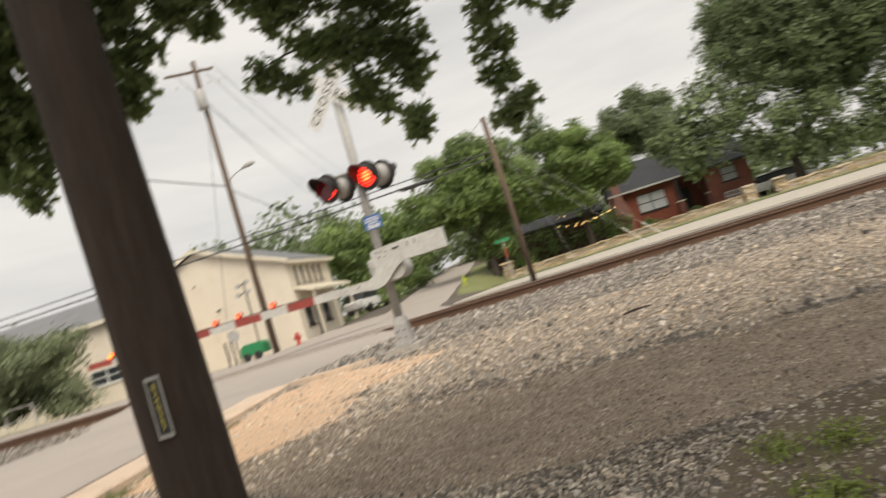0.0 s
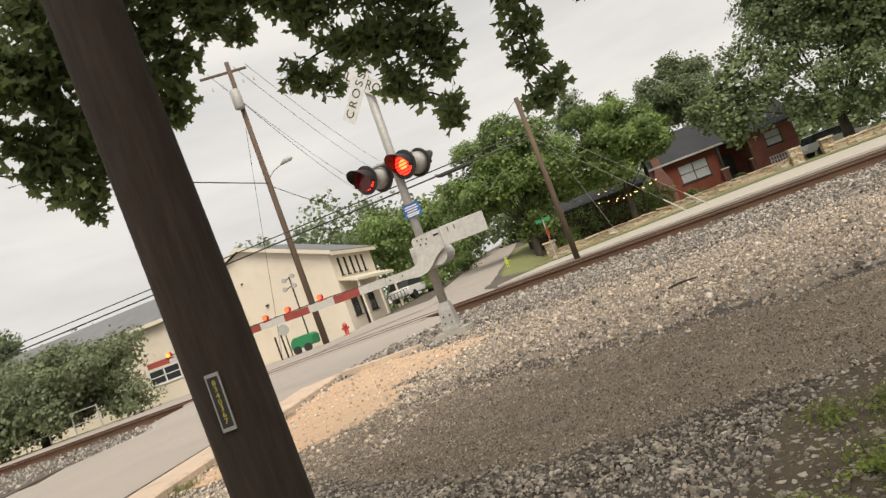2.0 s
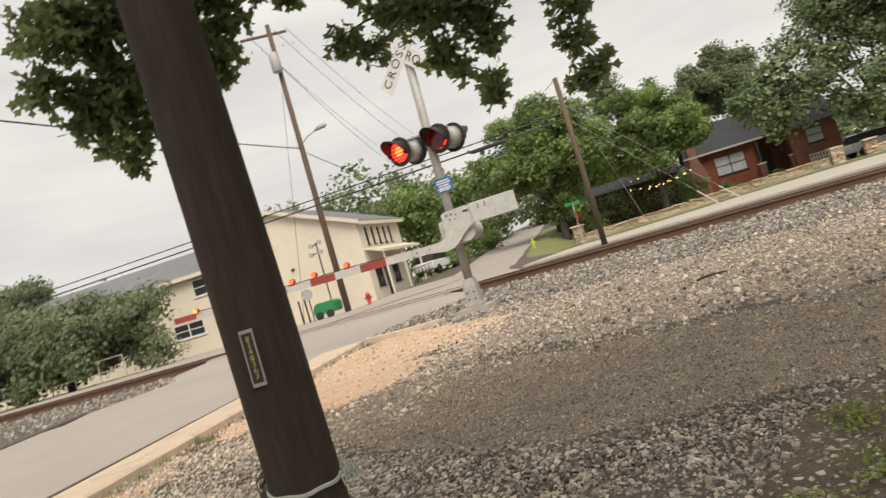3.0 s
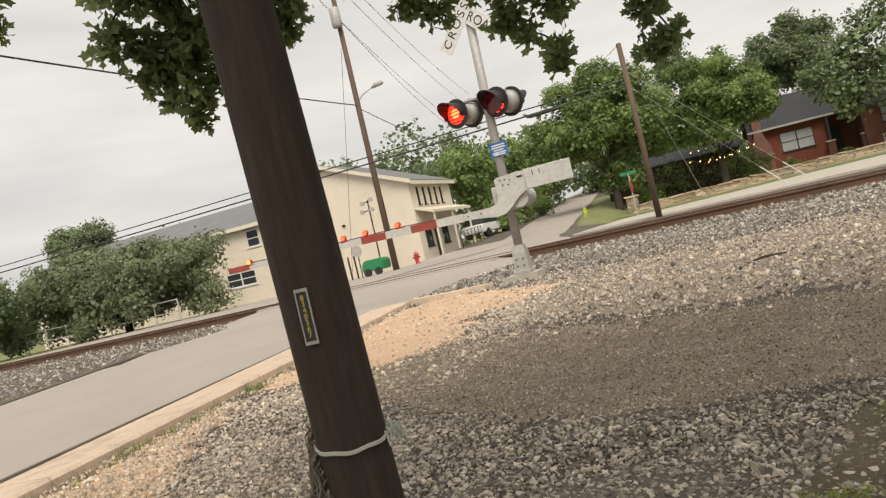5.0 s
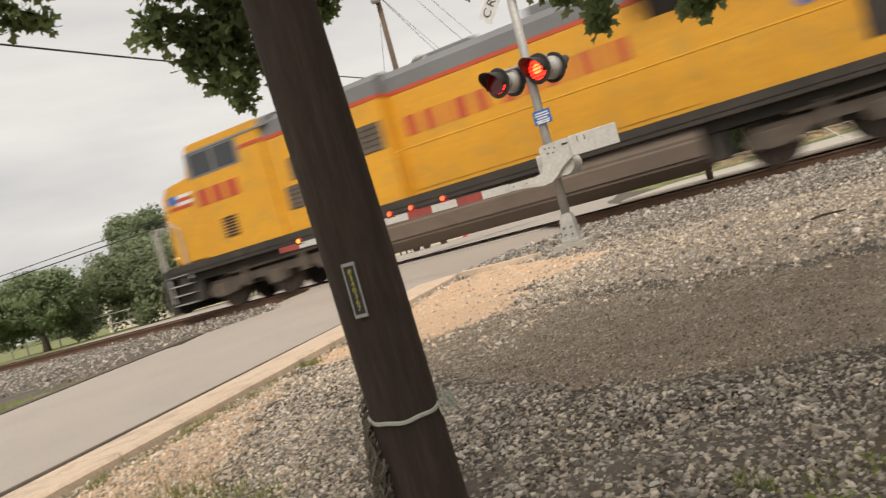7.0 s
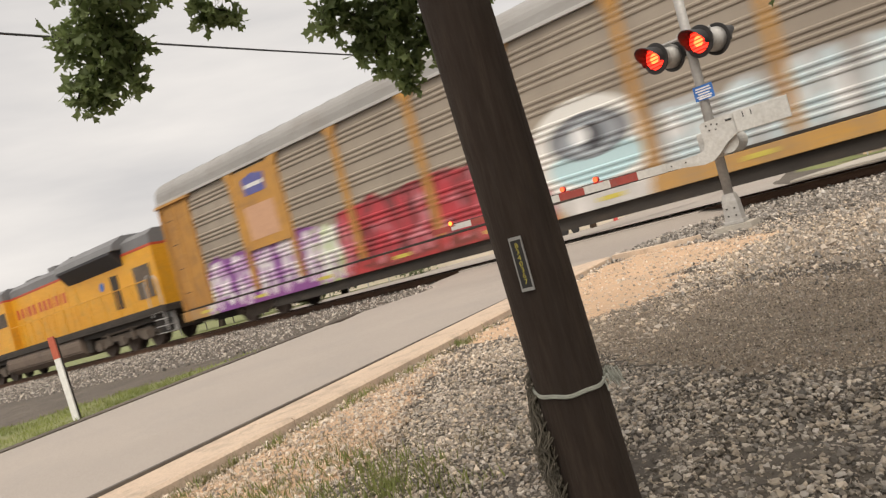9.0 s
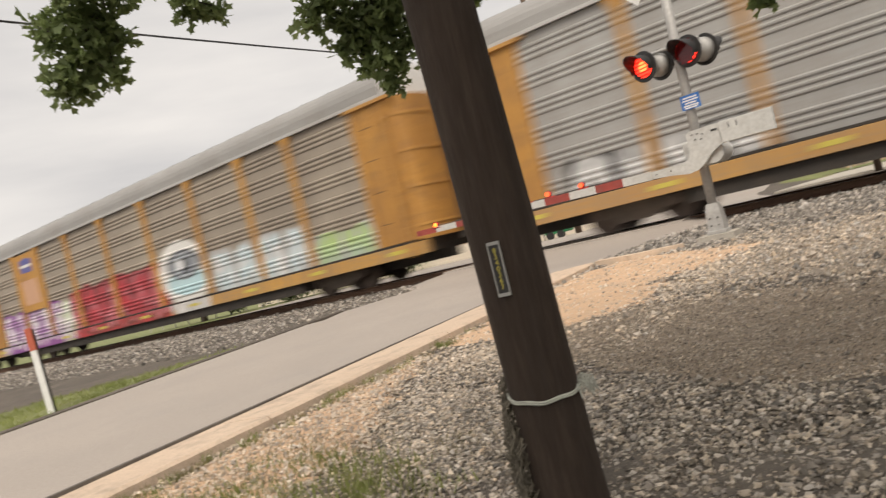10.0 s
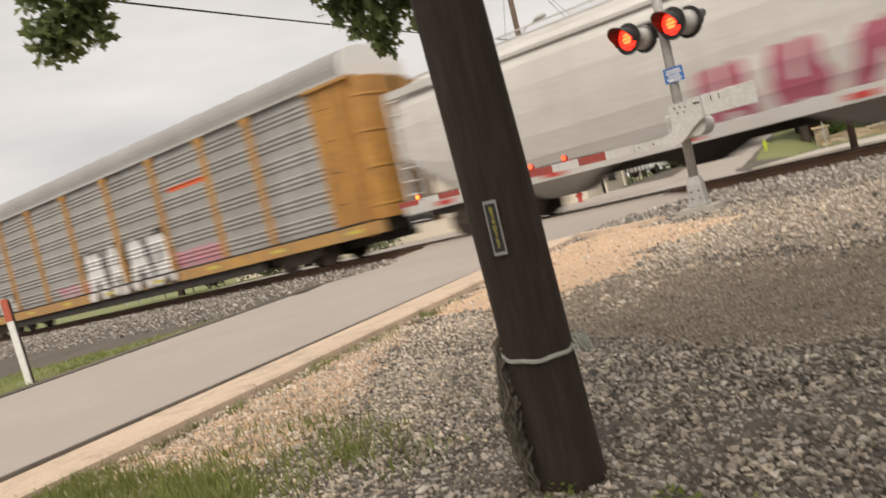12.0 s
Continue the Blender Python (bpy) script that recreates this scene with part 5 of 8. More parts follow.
prism(bm, [(HY - 0.5, 3.38), (HY - 0.5, 3.6), (HY + 4, 6.1), (HY + 8.5, 3.6), (HY + 8.5, 3.38), (HY + 4, 5.9)], "x", 5.6, 14.0)
part("roof", bm, ROOF_DARK, house, "charcoal shingle roof")
bm = B()
box(bm, 5.6, 13.3, HY - 0.56, HY - 0.502, 3.42, 3.58)
part("fascia", bm, GALV, house, "grey fascia board")
window(house, "y", HY, 7.75, 10.05, 1.50, 3.0, GLASS_PALE, BLACK, 2)
bm = B()
box(bm, 11.3, 12.25, HY + 2.62, HY + 2.68, HB + 0.5, 2.6)
part("door", bm, BLACK, house, "dark front door")
bm = B()
prism(bm, [(5.75, HB), (7.05, HB), (7.05, 2.1), (6.62, 3.3), (6.62, 6.75), (6.0, 6.75), (6.0, 3.3), (5.75, 2.1)], "y", HY - 0.55, HY - 0.005)
ch = part("chimney", bm, BRICK, house, "red brick chimney on the front wall")
bm = B()
box(bm, 5.94, 6.68, HY - 0.62, HY + 0.05, 6.75, 6.92)
part("chimney_cap", bm, BRICK, ch)
bm = B()
wall_with_holes(bm, "x", HY - 1.2, 13.2, 16.5, HB, 3.4, [(14.3, 15.5, 1.95, 3.1)], 0.3, "y")
box(bm, 13.2, 13.5, HY - 0.9, HY + 6, HB, 3.4)
box(bm, 16.2, 16.5, HY - 0.9, HY + 6, HB, 3.4)
part("wing_wall", bm, BRICK, house)
window(house, "y", HY - 1.2, 14.3, 15.5, 1.95, 3.1, GLASS_PALE, BLACK, 1)
bm = B()
prism(bm, [(HY - 1.7, 3.30), (HY - 1.7, 3.48), (HY + 2.4, 5.6), (HY + 6.4, 3.48), (HY + 6.4, 3.30), (HY + 2.4, 5.4)], "x", 12.9, 16.8)
part("wing_roof", bm, ROOF_DARK, house, "charcoal shingle wing roof")
for xx in (10.75, 13.0):
    bm = B()
    box(bm, xx, xx + 0.5, HY - 0.6, HY - 0.1, HB, 1.5)
    part("porch_pier", bm, BRICK, house)
    bm = B()
    box(bm, xx - 0.06, xx + 0.56, HY - 0.66, HY - 0.04, 1.5, 1.6)
    part("pier_cap", bm, CREAM_TRIM, house)
    bm = B()
    box(bm, xx + 0.15, xx + 0.35, HY - 0.45, HY - 0.25, 1.6, 3.4)
    part("porch_post", bm, BLACK, house)
bench = thing("porch_bench", "white lattice bench before the brick house", "bench", pose(14.9, HY - 2.2, gz(14.9, HY - 2.2)))
bm = B()
for k in range(9):
    box(bm, -0.85 + 0.2 * k, -0.79 + 0.2 * k, 0.32, 0.36, 0.45, 1.15)
for z in (0.5, 0.78, 1.1):
    box(bm, -0.9, 0.9, 0.30, 0.345, z, z + 0.06)
part("backrest", bm, WHITE, bench)
bm = B()
box(bm, -0.9, 0.9, -0.2, 0.28, 0.42, 0.47)
part("seat", bm, WHITE, bench)
for sx in (-0.85, 0.8):
    for sy in (-0.18, 0.2):
        bm = B()
        box(bm, sx, sx + 0.06, sy, sy + 0.06, -0.05, 0.42)
        part("leg", bm, WHITE, bench)

stone_meshes = []
for k in range(7):
    bm = B()
    box(bm, -0.5, 0.5, -0.5, 0.5, -0.5, 0.5, 0.12)
    for v in bm.verts:
        v.co += Vector((random.uniform(-.05, .05), random.uniform(-.09, .05), random.uniform(-.05, .05)))
    me = bpy.data.meshes.new("stone")
    bm.to_mesh(me)
    bm.free()
    me.materials.append(LIMESTONE)
    stone_meshes.append(me)


def stone(parent, x, y, z, sx, sy, sz):
    ob = new("stone", random.choice(stone_meshes))
    ob.parent = parent
    ob.matrix_basis = Matrix.LocRotScale((x, y, z), Euler((0, random.gauss(0, 0.06), 0)), (sx, sy, sz))


WALL_Y = 39.3


def stone_run(x0, x1, height):
    w = thing("stone_wall", "low rough limestone garden wall with a flat cap", "garden wall", group="stone walls of the garden")
    bm = B()
    n = int((x1 - x0) / 1.5) + 1
    for k in range(n):
        a, b = x0 + (x1 - x0) * k / n, x0 + (x1 - x0) * (k + 1) / n
        g = gz((a + b) / 2, WALL_Y)
        box(bm, a, b, WALL_Y + 0.06, WALL_Y + 0.32, g - 0.3, g + height - 0.06)
    part("core", bm, LIMESTONE, w)
    z = 0.0
    for row in range(3):
        h = height / 3
        x = x0
        while x < x1 - 0.1:
            l = min(random.uniform(0.3, 0.75), x1 - x)
            stone(w, x + l / 2, WALL_Y + 0.08, gz(x, WALL_Y) + h * (row + 0.5), l * 0.96, 0.26, h * 0.94)
            x += l
    x = x0
    while x < x1 - 0.1:
        l = min(1.0, x1 - x)
        stone(w, x + l / 2, WALL_Y + 0.15, gz(x + l / 2, WALL_Y) + height + 0.03, l * 0.99, 0.5, 0.10)
        x += l
    return w


def pier(x, height):
    w = thing("stone_pier", "square rough limestone pier with a flat cap", "pier", group="stone piers of the garden wall")
    g = gz(x, WALL_Y)
    for row in range(5):
        h = height / 5
        off = 0.1 if row % 2 else -0.08
        stone(w, x - 0.17 + off / 2, WALL_Y, g + h * (row + 0.5), 0.38 + off, 0.66, h * 0.98)
        stone(w, x + 0.19 + off / 2, WALL_Y, g + h * (row + 0.5), 0.34 - off, 0.66, h * 0.98)
    stone(w, x, WALL_Y, g + height + 0.05, 0.86, 0.82, 0.12)


stone_run(-2.3, 13.3, 0.52)
stone_run(16.0, 40.0, 0.52)
for x, h in ((-2.65, 1.15), (13.7, 1.0), (15.6, 0.95)):
    pier(x, h)
sig = thing("street_sign", "green street name sign over a red sign on a post", "street sign", pose(-1.9, 33.5, gz(-1.9, 33.5)))
bm = B()
tube(bm, [(0, 0, -0.2), (0, 0, 2.55)], 0.035, 8)
part("post", bm, GALV, sig)
for a in (8, 96):
    bm = B()
    box(bm, -0.45, 0.45, -0.008, 0.008, 2.42, 2.62, 0, pose(0, 0, 0.02 if a > 50 else 0.2, 0, 0, a))
    part("name_blade", bm, GREEN, sig, "pale green street name blade")
bm = B()
tube(bm, [(0.02, -0.05, 1.75), (0.02, -0.04, 1.75)], 0.38, 8)
part("stop_plate", bm, RED, sig, "red sign plate seen from the side")
sig.matrix_world = pose(-1.9, 33.5, gz(-1.9, 33.5), 0, 0, 86)
hf = thing("yard_figure", "small yellow-green cut-out warning sign by the street", "warning sign", pose(-5.35, 36.3, gz(-5.35, 36.3) + 0.045) @ Matrix.Scale(0.72, 4))
bm = B()
box(bm, -0.14, 0.14, -0.03, 0.03, 0.35, 0.78, 0.02)
box(bm, -0.12, -0.03, -0.03, 0.03, -0.02, 0.35, 0.02)
box(bm, 0.03, 0.12, -0.03, 0.03, -0.02, 0.35, 0.02)
box(bm, 0.14, 0.34, -0.03, 0.03, 0.55, 0.64, 0.02)
tube(bm, [(0, -0.03, 0.88), (0, 0.03, 0.88)], 0.10, 10)
part("panel", bm, mat("warning_yellow_green", (0.55, 0.62, 0.05), (0.5, 0.56, 0.05), 0.5, big=3, fine=20), hf)

shed = thing("garden_shed", "dark brown board shed under the garden trees", "shed")
SH0, SH1, SHY, SHT = -5.4, 4.6, 49.2, 2.75
x = SH0
while x < SH1 - 0.05:
    bm = B()
    box(bm, x + 0.008, min(x + 0.25, SH1) - 0.008, SHY + random.uniform(0, 0.02), SHY + 0.05, gz(x, SHY) - 0.2, SHT)
    part("board", bm, SHED_WOOD, shed)
    x += 0.25
bm = B()
box(bm, SH0 + 0.01, SH1 - 0.01, SHY + 0.06, SHY + 3.0, -0.6, SHT - 0.02)
part("core", bm, SHED_WOOD, shed)
bm = B()
prism(bm, [(SHY - 0.35, SHT - 0.05), (SHY - 0.35, SHT + 0.07), (SHY + 1.6, SHT + 0.9), (SHY + 3.4, SHT + 0.07), (SHY + 3.4, SHT - 0.05), (SHY + 1.6, SHT + 0.78)], "x", SH0 - 0.3, SH1 + 0.3)
part("roof", bm, ROOF_DARK, shed, "dark shingle shed roof")


def parked_car(x, y, turn, label):
    c = thing("parked_car", label, "car", pose(x, y, gz(x, y) + 0.06, 0, 0, turn), "parked cars")
    bm = B()
    prism(bm, [(-2.2, 0.35), (2.15, 0.35), (2.2, 0.75), (1.15, 0.92), (-2.1, 0.95), (-2.25, 0.7)], "y", -0.88, 0.88)
    bmesh.ops.bevel(bm, geom=bm.edges[:], offset=0.06, segments=2, affect="EDGES")
    part("body", bm, WHITE, c)
    bm = B()
    prism(bm, [(-1.95, 0.93), (1.1, 0.93), (0.35, 1.46), (-1.5, 1.48)], "y", -0.78, 0.78)
    part("cabin", bm, GLASS_DARK, c, "dark glazed cabin")
    bm = B()
    prism(bm, [(-1.55, 1.46), (0.38, 1.44), (0.3, 1.52), (-1.45, 1.54)], "y", -0.76, 0.76)
    part("roof", bm, WHITE, c)
    for sx in (-1.35, 1.35):
        for sy in (-0.8, 0.8):
            bm = B()
            tube(bm, [(sx, sy - 0.1, 0.28), (sx, sy + 0.1, 0.28)], 0.32, 14)
            part("wheel", bm, BLACK, c)


parked_car(-13.6, 41.0, 80, "white car parked beyond the cream building")
parked_car(17.6, 45.6, 15, "white car parked beside the brick house")
STX, STY = 3.13, -2.6
stick = thing("fallen_stick", "short dark dry stick lying on the gravel", "stick", pose(STX, STY, gz(STX, STY) - 0.005, 0, 0, 20) @ Matrix.Scale(0.5, 4))
bm = B()
tube(bm, [(-0.32, 0, 0.0), (-0.1, 0.03, 0.025), (0.12, 0.01, 0.02), (0.34, 0.05, 0.01)], [0.018, 0.026, 0.022, 0.01], 7)
tube(bm, [(0.05, 0.02, 0.02), (0.18, -0.08, 0.03), (0.24, -0.13, 0.02)], [0.014, 0.010, 0.005], 6)
part("branch", bm, BARK, stick)

# string of small warm bulbs under the garden trees
bulbs = thing("string_lights", "string of small lit warm bulbs in the garden", "string lights")
for path in (((0.6, 44, 2.45), (6.0, 47, 2.6), 0.35), ((0.9, 45, 3.0), (5.2, 48, 4.6), 0.5), ((2.0, 43, 2.0), (6.2, 46, 2.7), 0.2)):
    pts = catenary(*path, n=8)
    bm = B()
    tube(bm, pts, 0.008, 4)
    part("cord", bm, CABLE, bulbs)
    for p in pts[1:-1]:
        bm = B()
        bmesh.ops.create_icosphere(bm, subdivisions=1, radius=0.045)
        bmesh.ops.translate(bm, verts=bm.verts, vec=p)
        part("bulb", bm, LIT_WARM, bulbs)

# ---------------------------------------------------------------- trees
def sprig_variants(count, leaves, long=0.30, wide=0.16):
    out = []
    for k in range(count):
        v, f = [], []
        for j in range(leaves):
            c = rng.normal(0, 0.32, 3) * np.array([1, 1, 0.6])
            a = rng.normal(0, 1, 3) * np.array([1, 1, 0.55])
            a /= np.linalg.norm(a)
            b = np.cross(a, np.array([0, 0, 1]) + rng.normal(0, 0.35, 3))
            b /= np.linalg.norm(b)
            s = rng.uniform(0.7, 1.3)
            i = len(v)
            v += [c, c + a * long * s * 0.5 + b * wide * s, c + a * long * s, c + a * long * s * 0.5 - b * wide * s]
            f += [(i, i + 1, i + 2), (i, i + 2, i + 3)]
        out.append((np.array(v), np.array(f)))
    return out


SPRIGS = sprig_variants(12, 4, 0.32, 0.15)


def crown_points(blobs, n):
    """Leaf places on small tufts that sit on the skin of uneven lumps (x, y, z, r)."""
    b = np.array(blobs)
    tufts = []
    for x, y, z, r in b:
        m = max(5, int(9 * r))
        d = rng.normal(0, 1, (m, 3))
        d[:, 2] = np.abs(d[:, 2]) * np.where(rng.uniform(0, 1, m) < 0.72, 1, -1)
        d /= np.linalg.norm(d, axis=1)[:, None]
        k = rng.uniform(0.55, 1.08, m)
        tufts.append(np.column_stack([np.array([x, y, z]) + d * (r * k)[:, None] * np.array([1, 1, 0.85]), r * rng.uniform(0.22, 0.46, m)]))
    t = np.concatenate(tufts)
    w = t[:, 3] ** 2
    k = rng.choice(len(t), n, p=w / w.sum())
    d = rng.normal(0, 1, (n, 3))
    d /= np.linalg.norm(d, axis=1)[:, None]
    rr = t[k, 3] * rng.uniform(0.25, 1.12, n) ** 0.6
    p = t[k, :3] + d * rr[:, None] * np.array([1.15, 1.15, 0.7])
    loose = rng.uniform(0, 1, n) < 0.20
    j = rng.integers(0, len(b), n)
    q = b[j, :3] + d * (b[j, 3] * rng.uniform(0.1, 0.9, n))[:, None]
    o = t[k, :3] - np.repeat(b[:, :3], [max(5, int(9 * r)) for r in b[:, 3]], 0)[k]
    o /= np.linalg.norm(o, axis=1)[:, None]
    o = np.where(loose[:, None], d, d + 0.8 * o) + np.array([0, 0, 0.35]) + rng.normal(0, 0.25, (n, 3))
    return np.where(loose[:, None], q, p), o, np.where(loose, 1.75, 1.0)


def crown(name, blobs, n, lo, hi, leaf, parent=None):
    p, o, big = crown_points(blobs, n)
    return scatter(name, SPRIGS, p, rng.uniform(lo, hi, n) * big, leaf, parent=parent, out=o)


def tree(name, label, x, y, trunk_r, trunk_h, blobs, n, size, leaf, group=""):
    g = gz(x, y)
    t = thing(name, label, "tree", group=group)
    bm = B()
    tube(bm, [(x, y, g - 0.3), (x + 0.05, y, g + 0.15), (x + 0.1, y, g + trunk_h * 0.6), (x + 0.05, y, g + trunk_h)], [trunk_r * 1.35, trunk_r, trunk_r * 0.85, trunk_r * 0.7], 10)
    part("trunk", bm, BARK, t, smooth=True)
    for bx, by, bz, br in blobs[::4]:
        bm = B()
        m = Vector((x, y, g + trunk_h)).lerp(Vector((bx, by, bz)), 0.55) + Vector((random.uniform(-.3, .3), random.uniform(-.3, .3), 0.25))
        tube(bm, [(x + 0.05, y, g + trunk_h * 0.92), m, (bx, by, bz), (bx + random.uniform(-.5, .5) * br, by, bz + br * 0.6)], [trunk_r * 0.24, trunk_r * 0.11, trunk_r * 0.06, 0.01], 6)
        part("limb", bm, BARK, t, smooth=True)
    crown("crown", blobs, n, 0.7 * size, 1.3 * size, leaf, t)
    return t


def blobs_in(x0, x1, y0, y1, z0, z1, n, r0, r1):
    """Uneven crown lumps inside an egg-shaped space."""
    out = []
    c, h = Vector(((x0 + x1) / 2, (y0 + y1) / 2, (z0 + z1) / 2)), Vector(((x1 - x0) / 2, (y1 - y0) / 2, (z1 - z0) / 2))
    while len(out) < n:
        d = Vector((random.uniform(-1, 1), random.uniform(-1, 1), random.uniform(-1, 1)))
        if d.length > 1:
            continue
        r = random.uniform(r0, r1)
        k = Vector([max(hh - r, 0) for hh in h])
        out.append((c.x + d.x * k.x, c.y + d.y * k.y, c.z + d.z * k.z, r))
    return out


tree("live_oak", "broad low live oak beyond the track", -29.4, 21.2, 0.24, 1.0, blobs_in(-38.6, -20.8, 17.5, 25, -0.2, 5.6, 38, 1.2, 2.0) + [(-38.0 + 1.35 * k, 19.5 + random.uniform(-1, 2), 0.9 + random.uniform(-0.2, 0.6), random.uniform(0.9, 1.3)) for k in range(12)], 30000, 0.38, FENCE_OAK_LEAF)
tree("live_oak", "dark dense tree at the far end of the fence", -36.5, 17.0, 0.22, 0.9, blobs_in(-43, -30.5, 14, 21, 0.1, 5.0, 22, 1.2, 2.0), 13000, 0.38, DARK_LEAF)
tree("elm_tree", "pale green tree rising behind the live oak", -44.0, 33, 0.2, 3, blobs_in(-48.0, -40.0, 30, 36, 3.5, 9.3, 16, 1.0, 1.7), 6500, 0.42, PALE_LEAF)
tree("elm_tree", "bright green spreading tree beside the street", -4.2, 44, 0.3, 2.6, blobs_in(-10.0, 1.6, 39.5, 48, 0.9, 11.4, 44, 0.7, 1.7) + [(-6.4, 43, 8.9, 1.5), (-4.0, 43, 9.8, 1.5), (-8.0, 43, 6.9, 1.4), (-1.2, 43, 8.8, 1.4), (-2.6, 43, 9.6, 1.2)], 24000, 0.42, TREE_LEAF, "garden trees")
tree("elm_tree", "bright green rounded tree in the garden", 3.3, 46, 0.28, 2.6, blobs_in(-0.4, 8.2, 42, 48, 2.2, 9.6, 34, 0.7, 1.5) + [(2.4, 44, 8.5, 1.3), (4.4, 44, 8.3, 1.3), (6.6, 45, 6.4, 1.2)], 16000, 0.42, TREE_LEAF, "garden trees")
OVER_ROOF = [(9.6, 42, 5.6, 1.0), (10.6, 42, 4.6, 1.2), (11.4, 42, 6.0, 1.4), (12.3, 42, 4.2, 1.4), (12.4, 42, 7.2, 1.5), (13.2, 42, 5.4, 1.5), (11.4, 42.4, 3.4, 0.9), (14.6, 42, 5.4, 1.5), (14.2, 42, 8.2, 1.7), (16, 42, 6.8, 1.8), (17.5, 41, 4.9, 1.6), (19.4, 40, 4.2, 1.8), (16.4, 42, 9.2, 2.0), (15.6, 41.5, 3.7, 1.3), (17, 41, 3.0, 1.3), (18.6, 41, 2.7, 1.3), (20.3, 40.5, 2.5, 1.4), (22, 40, 2.4, 1.4), (24, 39.8, 2.2, 1.5)]
OVER_ROOF += [(random.uniform(18.5, 27), random.uniform(40, 43), random.uniform(6, 16), random.uniform(2.0, 2.7)) for k in range(14)]
tree("live_oak", "large dark green oak overhanging the brick house", 17.8, 42.5, 0.40, 2.0, blobs_in(13.4, 30, 38, 49, 3.6, 17.5, 56, 1.4, 2.8) + OVER_ROOF, 36000, 0.54, DARK_LEAF)
tree("live_oak", "dark green oak beyond the brick house", 25.5, 38.5, 0.36, 2.2, blobs_in(19.0, 44, 34, 46, 1.8, 24.0, 66, 2.2, 3.4) + [(24.3, 40, 8.7, 2.0), (26.0, 40, 8.0, 2.2), (25.6, 40, 5.2, 1.9), (23.2, 40.5, 4.2, 1.5), (27.2, 40, 9.6, 2.2), (24.0, 40.5, 10.6, 2.0), (28.0, 39.5, 6.0, 2.2)], 26000, 0.62, DARK_LEAF)
tree("elm_tree", "airy pale tree behind the brick house", 10.8, 57, 0.25, 4.5, blobs_in(5.5, 17.0, 53, 62, 5.0, 13.5, 26, 1.0, 2.0), 9500, 0.5, PALE_LEAF)
tree("elm_tree", "tree behind the garden with thin upper twigs", 2.0, 60, 0.25, 5, blobs_in(-3, 6, 56, 64, 6, 15.0, 10, 1.0, 1.9), 3200, 0.5, FAR_LEAF)


def shrub(x, y, r, h):
    t = thing("shrub", "low green garden shrub", "shrub", group="garden shrubs")
    g = gz(x, y)
    bm = B()
    tube(bm, [(x, y, g - 0.1), (x, y, g + h * 0.5)], [0.05, 0.03], 5)
    part("stem", bm, BARK, t)
    n = int(700 * r)
    crown("crown", [(x, y, g + h * 0.5, r), (x + r * 0.7, y, g + h * 0.42, r * 0.8)], n, 0.21, 0.36, TREE_LEAF, t)


for x, y, r, h in ((8.0, 49.4, 0.6, 0.9), (11.6, 48.8, 0.5, 0.8), (-12.2, 42, 0.9, 1.5), (-11.5, 50, 1.1, 1.8), (-2.5, 46.5, 1.2, 1.9), (-13.0, 47, 1.4, 2.2), (17.5, 48.5, 0.8, 1.3), (-0.9, 49.6, 1.7, 3.2), (1.4, 50.2, 1.8, 3.4), (3.3, 50.0, 1.7, 3.2), (4.9, 50.3, 1.5, 3.0)):
    shrub(x, y, r, h)

# distant woods that close the horizon
pts = []
for k in range(240):
    a = k / 239
    x = -170 + 340 * a
    top = 7.5 + 2.5 * math.sin(a * 37) + 1.6 * math.sin(a * 91 + 1)
    if -75 < x < -12:
        top += 3.6
    yy = 82 + 12 * math.sin(a * 23) - (10 if -75 < x < -12 else 0)
    for j in range(5 if -75 < x < -12 else 3):
        pts.append((x + random.uniform(-2, 2), yy + random.uniform(-3, 3), gz(x, yy) + top * (0.2 + 0.19 * j) * random.uniform(0.85, 1.1), random.uniform(1.6, 2.9)))
tagged(crown("far_woods", pts, 24000, 0.85, 1.6, FAR_LEAF), "distant line of green woods", "woods", kind="stuff")
pts = [(-14.5 + random.uniform(-2.5, 2), 46 + 2.2 * k + random.uniform(-1, 1), gz(-14, 46 + 2.2 * k) + random.uniform(1.0, 7.0), random.uniform(1.2, 2.1)) for k in range(10) for j in range(5)]
pts += [(random.uniform(-9.5, 1), random.uniform(66, 74), 2 + random.uniform(0, 8), random.uniform(1.3, 2.2)) for k in range(26)]
tagged(crown("street_hedge_trees", pts, 14000, 0.5, 0.85, TREE_LEAF), "thicket of small trees beside the far street", "thicket", kind="stuff")

# ---------------------------------------------------------------- oak boughs hanging near the lens
def oak_leaf_variants(count):
    out = []
    for k in range(count):
        w = np.array([0.015, 0.155, 0.075, 0.29, 0.11, 0.0]) * rng.uniform(0.85, 1.15, 6)
        t = np.array([0.0, 0.24, 0.40, 0.66, 0.80, 1.0])
        fwd = np.array([0, 0.05, -0.02, 0.08, 0.0, 0])
        bend, cup = rng.uniform(-0.35, 0.05), rng.uniform(0.0, 0.5)
        v, f = [], []
        for i in range(6):
            z = bend * t[i] ** 2
            v += [(-w[i], t[i] + fwd[i], z + cup * w[i]), (0, t[i], z), (w[i], t[i] + fwd[i], z + cup * w[i])]
        for i in range(5):
            a, b = 3 * i, 3 * i + 3
            f += [(a, a + 1, b + 1), (a, b + 1, b), (a + 1, a + 2, b + 2), (a + 1, b + 2, b + 1)]
        out.append((np.array(v), np.array(f)))
    return out


OAK = oak_leaf_variants(7)
